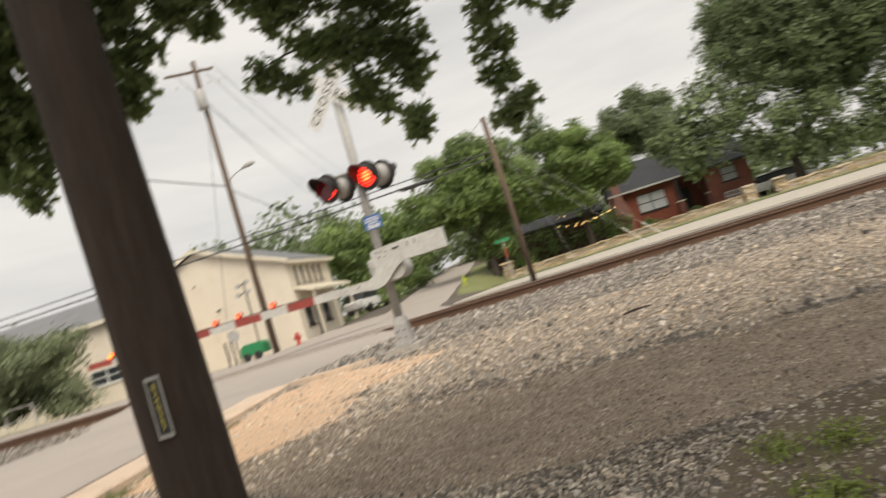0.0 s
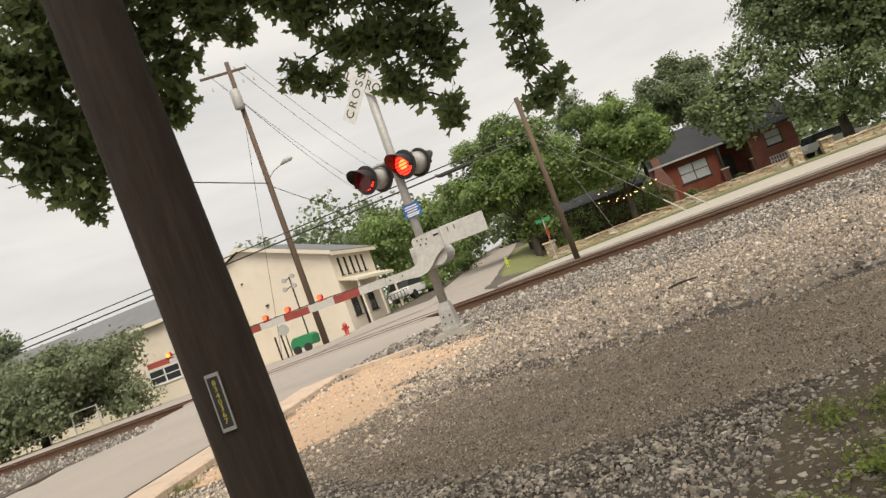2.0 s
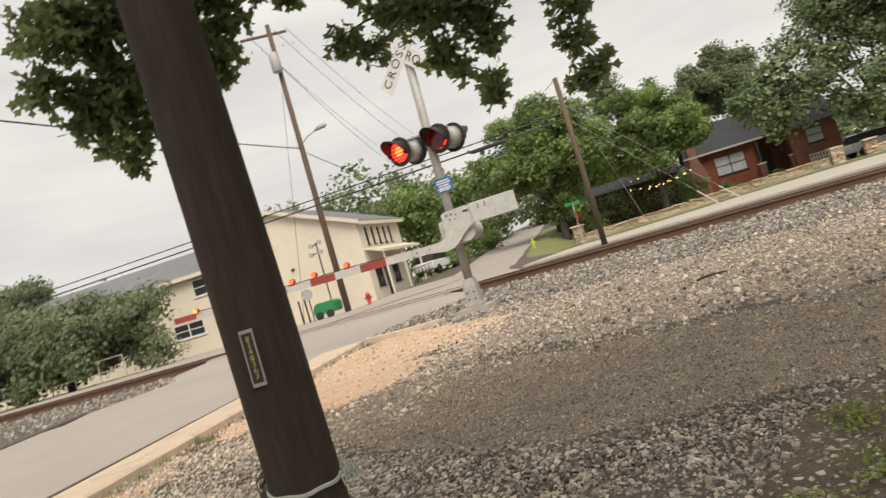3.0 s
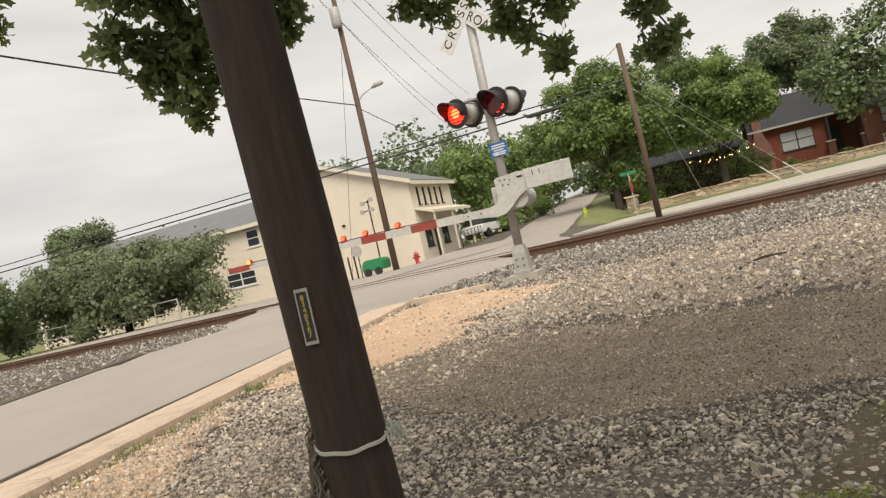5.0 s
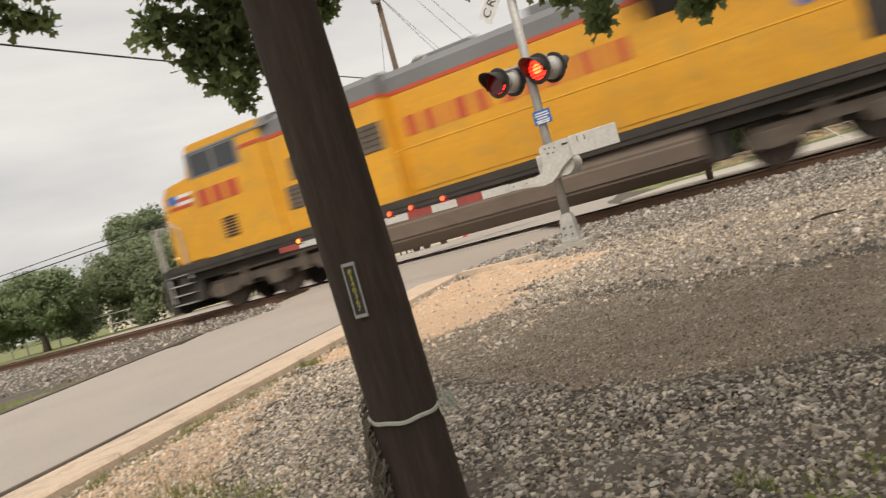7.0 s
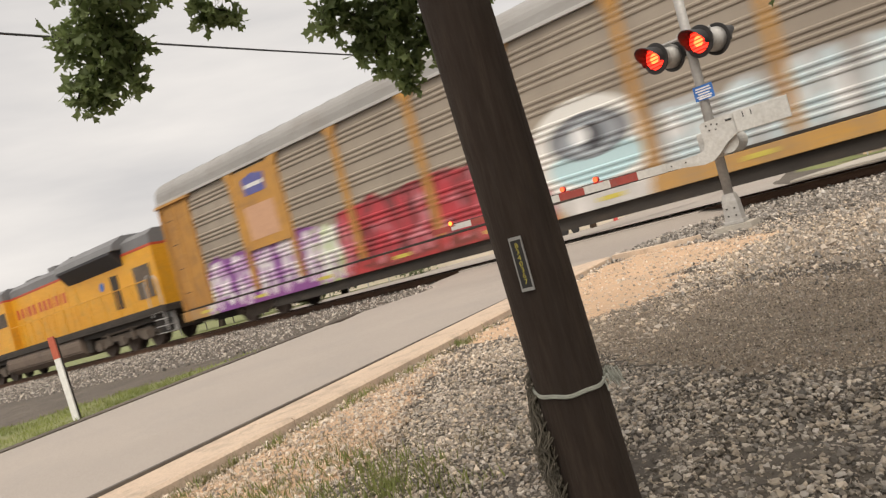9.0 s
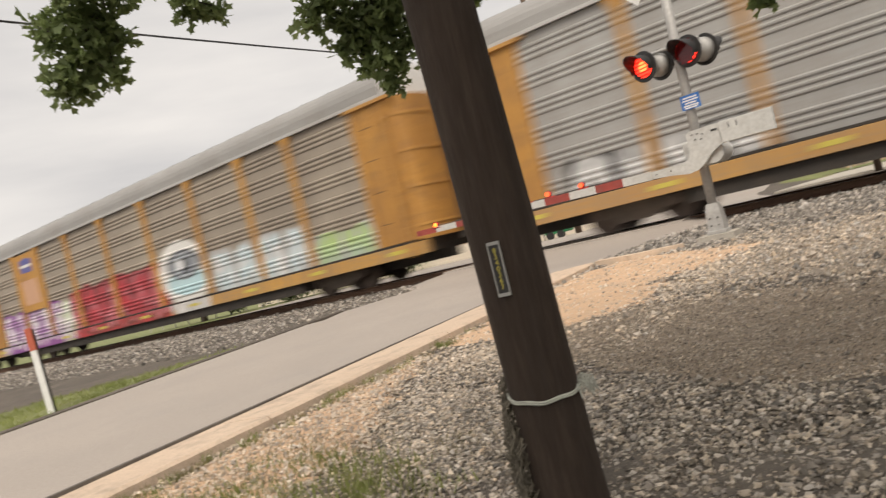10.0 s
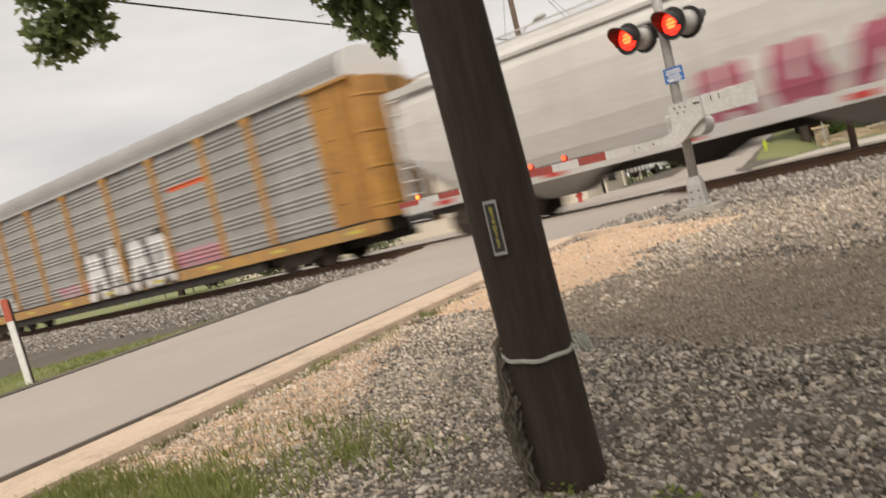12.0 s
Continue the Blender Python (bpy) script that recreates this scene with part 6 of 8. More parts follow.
# lumps of foliage on each bough: place and half-width
STREET_BOUGH = [(-0.06, -8.56, 1.97, 0.11), (0.02, -8.44, 2.0, 0.15), (0.07, -8.34, 1.95, 0.1), (0.01, -8.35, 1.83, 0.1), (-0.11, -8.51, 1.79, 0.11), (-0.03, -8.44, 1.87, 0.12), (-0.09, -8.46, 1.75, 0.06), (0.28, -8.1, 2.02, 0.09), (0.33, -8.02, 1.99, 0.07), (0.62, -7.69, 1.92, 0.12), (0.69, -7.6, 1.84, 0.12), (0.79, -7.49, 1.79, 0.15), (0.78, -7.44, 1.64, 0.12), (0.71, -7.5, 1.63, 0.07), (0.76, -7.43, 1.54, 0.05), (0.92, -7.38, 1.71, 0.12), (0.14, -8.43, 2.22, 0.3), (0.42, -8.06, 2.2, 0.2), (0.77, -7.66, 2.11, 0.27)]
POLE_BOUGH = [(1.21, -7.49, 2.4, 0.3), (1.02, -7.48, 2.15, 0.23), (0.86, -7.45, 1.87, 0.16), (1.34, -7.33, 2.26, 0.12), (1.31, -7.25, 2.08, 0.12), (1.24, -7.23, 1.94, 0.1), (1.18, -7.22, 1.84, 0.05), (1.51, -7.29, 2.35, 0.21), (1.51, -7.21, 2.19, 0.15), (1.7, -7.17, 2.29, 0.21), (1.59, -7.12, 2.1, 0.08), (1.92, -7.07, 2.25, 0.22), (1.88, -7.01, 2.09, 0.14), (1.61, -7.41, 2.61, 0.3)]
SIGNAL_BOUGH = [(2.12, -6.99, 2.19, 0.23), (2.31, -6.91, 2.1, 0.25), (2.56, -6.87, 2.09, 0.21), (1.7, -6.98, 1.85, 0.11), (1.81, -6.92, 1.8, 0.1), (1.94, -6.93, 1.94, 0.12), (2.08, -6.88, 1.9, 0.18), (2.28, -6.82, 1.85, 0.19), (2.32, -6.76, 1.71, 0.12), (2.09, -6.8, 1.69, 0.12), (2.17, -6.76, 1.61, 0.08), (2.27, -6.72, 1.52, 0.09), (2.27, -6.7, 1.43, 0.05), (2.11, -7.15, 2.49, 0.3), (2.67, -6.96, 2.31, 0.28)]
TRACK_BOUGH = [(2.81, -6.82, 2.02, 0.17), (2.99, -6.78, 1.91, 0.14), (3.03, -6.74, 1.77, 0.06), (2.73, -6.77, 1.87, 0.12), (2.71, -6.72, 1.71, 0.12), (2.71, -6.68, 1.56, 0.12), (2.77, -6.65, 1.44, 0.08), (2.66, -6.64, 1.38, 0.08), (2.73, -6.64, 1.4, 0.07), (3.4, -6.8, 1.85, 0.08), (3.13, -6.87, 2.11, 0.22)]
BACK_BOUGH = [(0.98, -7.6, 2.33, 0.23), (0.88, -7.56, 2.13, 0.19), (0.81, -7.52, 1.94, 0.15), (1.22, -7.34, 2.16, 0.15), (1.18, -7.29, 2.01, 0.13), (1.14, -7.25, 1.87, 0.1), (1.52, -7.23, 2.25, 0.15), (1.84, -7.06, 2.18, 0.17), (0.67, -7.55, 1.77, 0.12)]
CLUMPS = STREET_BOUGH + BACK_BOUGH + POLE_BOUGH + SIGNAL_BOUGH + TRACK_BOUGH
oak = thing("oak_tree", "oak with dark lobed leaves hanging low beside the pole", "tree")
bm = B()
OX, OY = 4.6, -13.2
tube(bm, [(OX, OY, gz(OX, OY) - 0.3), (OX, OY, 1.5), (OX - 0.2, OY + 0.4, 3.2), (OX - 0.8, OY + 1.6, 4.6)], [0.34, 0.27, 0.22, 0.16], 12)
part("trunk", bm, BARK, oak, smooth=True)
limbs = [((OX - 0.8, OY + 1.6, 4.6), (2.9, -9.6, 4.3), (2.2, -7.4, 3.1)), ((2.9, -9.6, 4.3), (1.6, -8.6, 3.7), (1.0, -7.5, 2.9)), ((1.6, -8.6, 3.7), (0.3, -8.0, 3.5), (-0.8, -7.7, 3.0)), ((2.9, -9.6, 4.3), (3.0, -8.2, 3.6), (2.8, -6.9, 2.4))]
for l in limbs:
    bm = B()
    tube(bm, l, [0.10, 0.06, 0.028], 8)
    part("limb", bm, BARK, oak, smooth=True)
ends = [Vector(l[2]) for l in limbs]
bm = B()
at, sz = [], []
for cx, cy, cz, r in CLUMPS:
    c = Vector((cx, cy, cz))
    above = [Vector(q[:3]) for q in CLUMPS if q[2] > cz + 0.02] + ends
    e = min(above, key=lambda q: (q - c).length)
    tube(bm, [e, e.lerp(c, 0.5) + Vector((0, 0, 0.03)), c + Vector((0, 0, r * 0.4)), c - Vector((0, 0, r * 0.5))], [0.007, 0.005, 0.004, 0.002], 5)
    k = int(max(56, 10000 * r * r))
    while k > 0:
        d = Vector((random.gauss(0, 1), random.gauss(0, 1), random.gauss(0, 1))).normalized() * r * 0.86 * random.uniform(0.1, 1.0) ** 0.6
        d.z *= 0.95
        tip = c + d
        tube(bm, [c + d * 0.2, c + d * 0.65 + Vector((0, 0, 0.02)), tip], [0.003, 0.0022, 0.0015], 4, cap=False)
        m = random.randint(5, 8)
        for j in range(m):
            at.append(tip - d * random.uniform(0, 0.18) + Vector((random.gauss(0, 0.012), random.gauss(0, 0.012), random.gauss(0, 0.012))))
            sz.append(random.uniform(0.048, 0.082))
        k -= m
tagged(part("twig", bm, BARK, oak), kind="stuff")
scatter("foliage", OAK, np.array(at), np.array(sz), OAK_LEAF, parent=oak)
# unseen crown of the same oak, added over pole, gravel and lens for shade
shade_canopy = [(random.uniform(2.4, 8.0), random.uniform(-13.5, -6.4), random.uniform(3.7, 5.8), random.uniform(0.7, 1.2)) for k in range(60)]
shade_canopy = [b for b in shade_canopy if b[1] < -8.2 or b[0] > 3.2]
cp = crown_points(shade_canopy, 7000)[0]
cp = cp[cp[:, 2] > np.maximum(3.1, 3.1 + 0.9 * (cp[:, 1] + 8.5))]
scatter("crown", SPRIGS, cp, rng.uniform(0.7, 1.2, len(cp)) * 0.34, OAK_LEAF, parent=oak)

# ---------------------------------------------------------------- train; local x runs back from the leading end, z up from the rail head
wheelsets = []


def wheelset(parent, x, r):
    bm = B()
    for sy in (-1, 1):
        y = sy * 0.7175
        tube(bm, [(0, y - sy * 0.10, 0), (0, y - sy * 0.06, 0), (0, y - sy * 0.055, 0), (0, y + sy * 0.07, 0)], [r + 0.03, r + 0.03, r, r], 28)
        box(bm, -r * 0.75, r * 0.75, y + sy * 0.071 if sy > 0 else y - 0.076, y + 0.076 if sy > 0 else y - 0.071, -0.05, 0.05)
    tube(bm, [(0, -0.98, 0), (0, 0.98, 0)], 0.08, 10)
    ob = part("wheelset", bm, WHEEL, parent, "steel wheels on their axle")
    ob.matrix_basis = pose(x, 0, r)
    wheelsets.append((ob, x, r))


def freight_truck(parent, xc):
    for sy in (-1, 1):
        bm = B()
        prism(bm, [(xc - 1.15, 0.55), (xc - 1.05, 0.36), (xc - 0.75, 0.36), (xc - 0.40, 0.20), (xc + 0.40, 0.20), (xc + 0.75, 0.36), (xc + 1.05, 0.36), (xc + 1.15, 0.55), (xc + 0.9, 0.62), (xc + 0.45, 0.74), (xc - 0.45, 0.74), (xc - 0.9, 0.62)], "y", sy * 1.02 - 0.07, sy * 1.02 + 0.07)
        sf = part("truck_side_frame", bm, TRUCK, parent, "dusty cast truck side frame")
        for bx in (-0.88, 0.88):
            bm = B()
            tube(bm, [(xc + bx, sy * 1.06, 0.46), (xc + bx, sy * 1.17, 0.46)], 0.12, 10)
            part("bearing_cap", bm, WHEEL, sf)
    bm = B()
    box(bm, xc - 0.2, xc + 0.2, -1.0, 1.0, 0.42, 0.66)
    part("bolster", bm, UNDER, parent)
    for bx in (-0.88, 0.88):
        wheelset(parent, xc + bx, 0.43)


def coupler(parent, x, d):
    bm = B()
    box(bm, min(x, x + d * 0.62), max(x, x + d * 0.62), -0.12, 0.12, 0.78, 0.98, 0.02)
    part("coupler", bm, UNDER, parent)


def ladder(bm, x0, x1, y, z0, z1, rungs):
    tube(bm, [(x0, y, z0), (x0, y, z1)], 0.016, 5)
    tube(bm, [(x1, y, z0), (x1, y, z1)], 0.016, 5)
    for k in range(rungs):
        z = z0 + (z1 - z0) * (k + 0.5) / rungs
        tube(bm, [(x0, y, z), (x1, y, z)], 0.013, 5)


def graffiti_mat(name, regions, eye=None):
    """Dirty corrugated steel with sprayed paint in some stretches; x along the car, z up."""
    m, nt, bs, co = base(name, 0.6, 0.1)
    sep = nt.nodes.new("ShaderNodeSeparateXYZ")
    nt.links.new(co, sep.inputs[0])
    X, Z = sep.outputs["X"], sep.outputs["Z"]
    n1 = remap(nt, noise_tex(nt, co, 0.35, 3, 0.6), 0.3, 0.7)
    n2 = noise_tex(nt, co, 6, 5, 0.65, (0.4, 1, 2.5))
    streak = remap(nt, noise_tex(nt, co, 1.2, 4, 0.7, (3.0, 1, 0.25)), 0.40, 0.72)
    col = mixc(nt, n1, eye["sheet"][0], eye["sheet"][1])
    col = mixc(nt, mth(nt, "MULTIPLY", streak, 0.55 * eye.get("dirt", 1.0)), col, (0.20, 0.17, 0.14))
    col = mixc(nt, remap(nt, n2, 0.35, 0.7, 0, 0.4 * eye.get("dirt", 1.0)), col, (0.24, 0.21, 0.18))
    wob = mth(nt, "MULTIPLY", mth(nt, "SUBTRACT", noise_tex(nt, co, 1.3, 2, 0.5), 0.5), 0.7)
    bend = mth(nt, "MULTIPLY", mth(nt, "SUBTRACT", noise_tex(nt, co, 1.5, 2, 0.5), 0.5), 0.85)

    def stroke(u, v, ax, az, bx, bz):
        """Distance from a straight stroke between two places that may vary."""
        pu, pv = mth(nt, "SUBTRACT", u, ax), mth(nt, "SUBTRACT", v, az)
        du, dv = mth(nt, "SUBTRACT", bx, ax), mth(nt, "SUBTRACT", bz, az)
        dot = mth(nt, "ADD", mth(nt, "MULTIPLY", pu, du), mth(nt, "MULTIPLY", pv, dv))
        h = mth(nt, "MINIMUM", mth(nt, "MAXIMUM", mth(nt, "DIVIDE", dot, mth(nt, "ADD", mth(nt, "MULTIPLY", du, du), mth(nt, "MULTIPLY", dv, dv))), 0.0), 1.0)
        eu, ev = mth(nt, "SUBTRACT", pu, mth(nt, "MULTIPLY", h, du)), mth(nt, "SUBTRACT", pv, mth(nt, "MULTIPLY", h, dv))
        return mth(nt, "SQRT", mth(nt, "ADD", mth(nt, "MULTIPLY", eu, eu), mth(nt, "MULTIPLY", ev, ev)))

    for x0, x1, z0, z1, letters, back, colors, line, filled in regions:
        edge = mth(nt, "MINIMUM", mth(nt, "MINIMUM", mth(nt, "SUBTRACT", X, x0), mth(nt, "SUBTRACT", x1, X)), mth(nt, "SUBTRACT", z1, Z))
        inside = remap(nt, mth(nt, "ADD", edge, wob), 0.0, 0.05)
        pitch, tall = (x1 - x0) / letters, z1 - z0
        along = mth(nt, "DIVIDE", mth(nt, "ADD", mth(nt, "SUBTRACT", X, x0), mth(nt, "MULTIPLY", bend, 0.5)), pitch)
        cell = nt.nodes.new("ShaderNodeTexWhiteNoise")
        cell.noise_dimensions = "1D"
        nt.links.new(mth(nt, "ADD", mth(nt, "FLOOR", along), x0 * 3.1), cell.inputs["W"])
        rnd = nt.nodes.new("ShaderNodeSeparateColor")
        nt.links.new(cell.outputs["Color"], rnd.inputs[0])
        r1, r2, r3 = rnd.outputs[0], rnd.outputs[1], rnd.outputs[2]
        u = mth(nt, "MULTIPLY", mth(nt, "FRACT", along), pitch)
        v = mth(nt, "ADD", mth(nt, "SUBTRACT", Z, z0), mth(nt, "MULTIPLY", bend, 0.55))
        d = stroke(u, v, remap(nt, r1, 0, 1, 0.18 * pitch, 0.34 * pitch), 0.14 * tall, remap(nt, r2, 0, 1, 0.18 * pitch, 0.5 * pitch), 0.86 * tall)
        d = mth(nt, "MINIMUM", d, stroke(u, v, remap(nt, r3, 0, 1, 0.66 * pitch, 0.82 * pitch), 0.16 * tall, remap(nt, r1, 0, 1, 0.5 * pitch, 0.8 * pitch), 0.84 * tall))
        d = mth(nt, "MINIMUM", d, stroke(u, v, 0.3 * pitch, remap(nt, r2, 0, 1, 0.16 * tall, 0.84 * tall), 0.7 * pitch, remap(nt, r3, 0, 1, 0.2 * tall, 0.8 * tall)))
        field = mth(nt, "SUBTRACT", 0.165 * pitch, d)
        ramp = nt.nodes.new("ShaderNodeValToRGB")
        els = ramp.color_ramp.elements
        while len(els) < len(colors):
            els.new(0.5)
        for k, c in enumerate(colors):
            els[k].position, els[k].color = k / max(1, len(colors) - 1), (*c, 1)
        nt.links.new(remap(nt, noise_tex(nt, co, 1.1, 3, 0.6), 0.3, 0.7), ramp.inputs[0])
        paint = mixc(nt, remap(nt, noise_tex(nt, co, 2.3, 3, 0.6), 0.42, 0.60), back, line) if filled else line
        paint = mixc(nt, remap(nt, field, -0.02, 0.02), paint, ramp.outputs["Color"])
        paint = mixc(nt, remap(nt, mth(nt, "ABSOLUTE", mth(nt, "SUBTRACT", field, -0.03)), 0.03, 0.06, 0.9, 0.0), paint, line)
        cover = inside if filled else mth(nt, "MULTIPLY", inside, remap(nt, field, -0.20, -0.15))
        col = mixc(nt, mth(nt, "MULTIPLY", cover, 0.9), col, paint)
    if eye.get("at"):
        ex, ez = eye["at"]
        def blob(ax, az, ra, rb, soft=0.08):
            dx, dz = mth(nt, "DIVIDE", mth(nt, "SUBTRACT", X, ax), ra), mth(nt, "DIVIDE", mth(nt, "SUBTRACT", Z, az), rb)
            return remap(nt, mth(nt, "ADD", mth(nt, "MULTIPLY", dx, dx), mth(nt, "MULTIPLY", dz, dz)), 1.0, 1.0 + soft, 1.0, 0.0)
        for (dx, dz, ra, rb, c) in ((0, -0.15, 1.5, 1.15, (0.70, 0.69, 0.66)), (0.1, -0.50, 1.15, 0.45, (0.42, 0.60, 0.64)), (0.1, 0.12, 1.02, 0.52, (0.17, 0.18, 0.20)), (0.1, 0.08, 0.62, 0.44, (0.34, 0.37, 0.40)), (0.2, 0.08, 0.3, 0.3, (0.06, 0.06, 0.07)), (-0.1, 0.16, 0.2, 0.2, (0.8, 0.8, 0.8))):
            col = mixc(nt, mth(nt, "MULTIPLY", blob(ex + dx, ez + dz, ra, rb), 0.92), col, c)
    if eye.get("stripe"):
        a, b, z0, z1 = eye["stripe"]
        e = mth(nt, "MINIMUM", mth(nt, "MINIMUM", mth(nt, "SUBTRACT", X, a), mth(nt, "SUBTRACT", b, X)), mth(nt, "MINIMUM", mth(nt, "SUBTRACT", Z, z0), mth(nt, "SUBTRACT", z1, Z)))
        col = mixc(nt, remap(nt, e, 0, 0.02), col, (0.72, 0.13, 0.05))
    nt.links.new(col, bs.inputs["Base Color"])
    bump(nt, bs, n2, 0.15, 0.01)
    return m


def corrugation(z0, z1):
    """Side profile, y outward: groups of three ridges with flat bands between."""
    prof, z, step = [(0.0, z0)], z0 + 0.10, (z1 - z0 - 0.1) / 6
    for g in range(6):
        for k in range(3):
            b = z + step * (0.06 + 0.22 * k)
            for f, d in ((0.0, 0.0), (0.05, 0.030), (0.11, 0.034), (0.16, 0.0)):
                prof.append((d, b + step * f))
        z += step
    return prof + [(0.0, z1)]


POSTS = [2.12, 4.70, 7.03, 9.72, 12.68, 15.70, 18.70, 21.55, 23.90, 26.58]
CAR_L = 28.3


def autorack(label, sheet_mat, logo):
    c = thing("autorack_car", label, "railway car", group="autorack cars of the train")
    HW, S0, S1, EV = 1.50, 0.95, 1.02, 5.00
    prof = corrugation(S1, EV - 0.03)
    for sy in (-1, 1):
        for a, b in zip(POSTS, POSTS[1:]):
            bm = B()
            prism(bm, [(sy * (HW - 0.07 + d), z) for d, z in prof] + [(sy * (HW - 0.10), EV - 0.03), (sy * (HW - 0.10), S1)], "x", a, b)
            part("side_panel", bm, sheet_mat, c, "corrugated steel side panel with sprayed paint")
        for p in POSTS[1:-1]:
            bm = B()
            y0, y1 = sorted((sy * (HW - 0.10), sy * (HW + 0.035)))
            box(bm, p - 0.10, p + 0.10, y0, y1, S1, EV - 0.10, 0.008)
            prism(bm, [(p - 0.10, EV - 0.35), (p + 0.10, EV - 0.35), (p + 0.24, EV - 0.02), (p - 0.24, EV - 0.02)], "y", y0, y1)
            part("side_post", bm, RACK_YELLOW, c, "yellow side post")
        for a, b in ((0.25, POSTS[0]), (POSTS[-1], CAR_L - 0.25)):
            bm = B()
            y0, y1 = sorted((sy * (HW - 0.10), sy * (HW + 0.01)))
            box(bm, a, b, y0, y1, S1, EV - 0.02, 0.01)
            ep = part("end_panel", bm, END_YELLOW, c, "dirty orange-yellow end panel")
            for xx in (a + 0.08, (a + b) / 2, b - 0.08):
                bm = B()
                z0_, z1_ = sorted((y1, y1 + 0.03)) if sy > 0 else sorted((y0 - 0.03, y0))
                box(bm, xx - 0.05, xx + 0.05, z0_, z1_, S1, EV - 0.03)
                part("panel_rib", bm, RACK_YELLOW, ep)
            bm = B()
            box(bm, a - 0.06, b + 0.22, *sorted((sy * (HW - 0.05), sy * (HW + 0.10))), EV - 0.13, EV - 0.035, 0.008)
            part("header_beam", bm, RACK_YELLOW, ep, "projecting yellow header beam")
            for z in (1.6, 2.5, 3.4, 4.3):
                bm = B()
                box(bm, a + 0.4, a + 0.72, *sorted((sy * (HW + 0.012), sy * (HW + 0.016))), z, z + 0.03)
                part("stencil_bar", bm, UNDER, ep)
            bm = B()
            yy = sy * (HW + 0.06)
            lx = a + 0.12 if a < 5 else b - 0.12
            ladder(bm, lx - 0.2 if a > 5 else lx, lx if a > 5 else lx + 0.2, yy, 0.55, EV - 0.1, 13)
            part("ladder", bm, RACK_YELLOW, ep)
        bm = B()
        y0, y1 = sorted((sy * (HW - 0.25), sy * (HW + 0.02)))
        box(bm, 0.1, CAR_L - 0.1, y0, y1, 0.60, S0, 0.01)
        part("side_sill", bm, SILL_B if sheet_mat is SHEET_B else SILL_A, c, "yellow side sill with reflectors")
        bm = B()
        box(bm, 0.3, CAR_L - 0.3, y0 + 0.02, y1 - 0.02, S0 + 0.015, S1 - 0.005)
        part("sill_gap", bm, UNDER, c)
        for k in range(9):
            bm = B()
            yy = sorted((sy * (HW + 0.021), sy * (HW + 0.026)))
            xx = 1.6 + 3.2 * k
            box(bm, xx - 0.3, xx + 0.3, yy[0], yy[1], 0.74, 0.84)
            part("reflector", bm, TAG_YELLOW, c)
        bm = B()
        box(bm, 0.2, CAR_L - 0.2, *sorted((sy * (HW - 0.03), sy * (HW + 0.045))), EV - 0.03, EV + 0.06, 0.01)
        part("eave_rail", bm, GALV, c)
        bm = B()
        box(bm, 5.2, CAR_L - 5.2, *sorted((sy * (HW - 0.35), sy * (HW - 0.10))), 0.30, 0.62)
        part("under_sill", bm, UNDER, c)
    # roof, floor, ends
    bm = B()
    arc = [(-HW - 0.02, EV + 0.05)] + [((HW + 0.02) * math.sin(radians(a)), EV + 0.05 + 0.93 * math.cos(radians(a)) ** 0.6) for a in range(-84, 85, 7)] + [(HW + 0.02, EV + 0.05)]
    prism(bm, arc, "x", 0.3, CAR_L - 0.3)
    part("roof", bm, CAR_ROOF, c, "curved dirty galvanised roof")
    for k in range(1, 24):
        bm = B()
        xx = 0.3 + (CAR_L - 0.6) * k / 24
        prism(bm, [(p * 1.004, q + 0.012) for p, q in arc], "x", xx - 0.025, xx + 0.025)
        part("roof_seam", bm, CAR_ROOF, c)
    bm = B()
    box(bm, 0.15, CAR_L - 0.15, -1.2, 1.2, 0.62, 1.0)
    box(bm, 0.3, CAR_L - 0.3, -0.35, 0.35, 0.35, 0.62)
    part("underframe", bm, UNDER, c)
    for x0, x1, d in ((0.25, 0.32, -1), (CAR_L - 0.32, CAR_L - 0.25, 1)):
        bm = B()
        box(bm, x0, x1, -HW + 0.1, HW - 0.1, 1.0, EV)
        door = part("end_door", bm, END_SHADE_BROWN, c, "ribbed end door, browned for the shade between cars")
        # curved leaves that swing round the corners, with hinge ribs
        xe = x0 if d < 0 else x1
        for sy in (-1, 1):
            bm = B()
            ring = [(xe + d * 0.52 * math.cos(radians(a)), sy * 1.42 * math.sin(radians(a))) for a in range(3, 91, 8)]
            prism(bm, ring + [(xe, sy * 1.42), (xe, sy * 0.07)], "z", 0.98, EV - 0.06)
            leaf = part("door_leaf", bm, END_YELLOW, door, "curved yellow end door leaf")
            for z in (1.35, 2.4, 3.4, 4.4):
                bm = B()
                prism(bm, [(xe + (x - xe) * 1.06, y * 1.012) for x, y in ring] + [(xe, sy * 1.425), (xe, sy * 0.07)], "z", z, z + 0.07)
                part("hinge_rib", bm, RACK_YELLOW, leaf)
        bm = B()
        box(bm, *sorted((xe + d * 0.46, xe + d * 0.58)), -0.05, 0.05, 0.98, EV - 0.1)
        part("door_seam", bm, UNDER, door)
        bm = B()
        prism(bm, [(p * 0.98, q) for p, q in arc], "x", x0, x1)
        part("end_hood", bm, WHITE, c, "white rounded end of the roof")
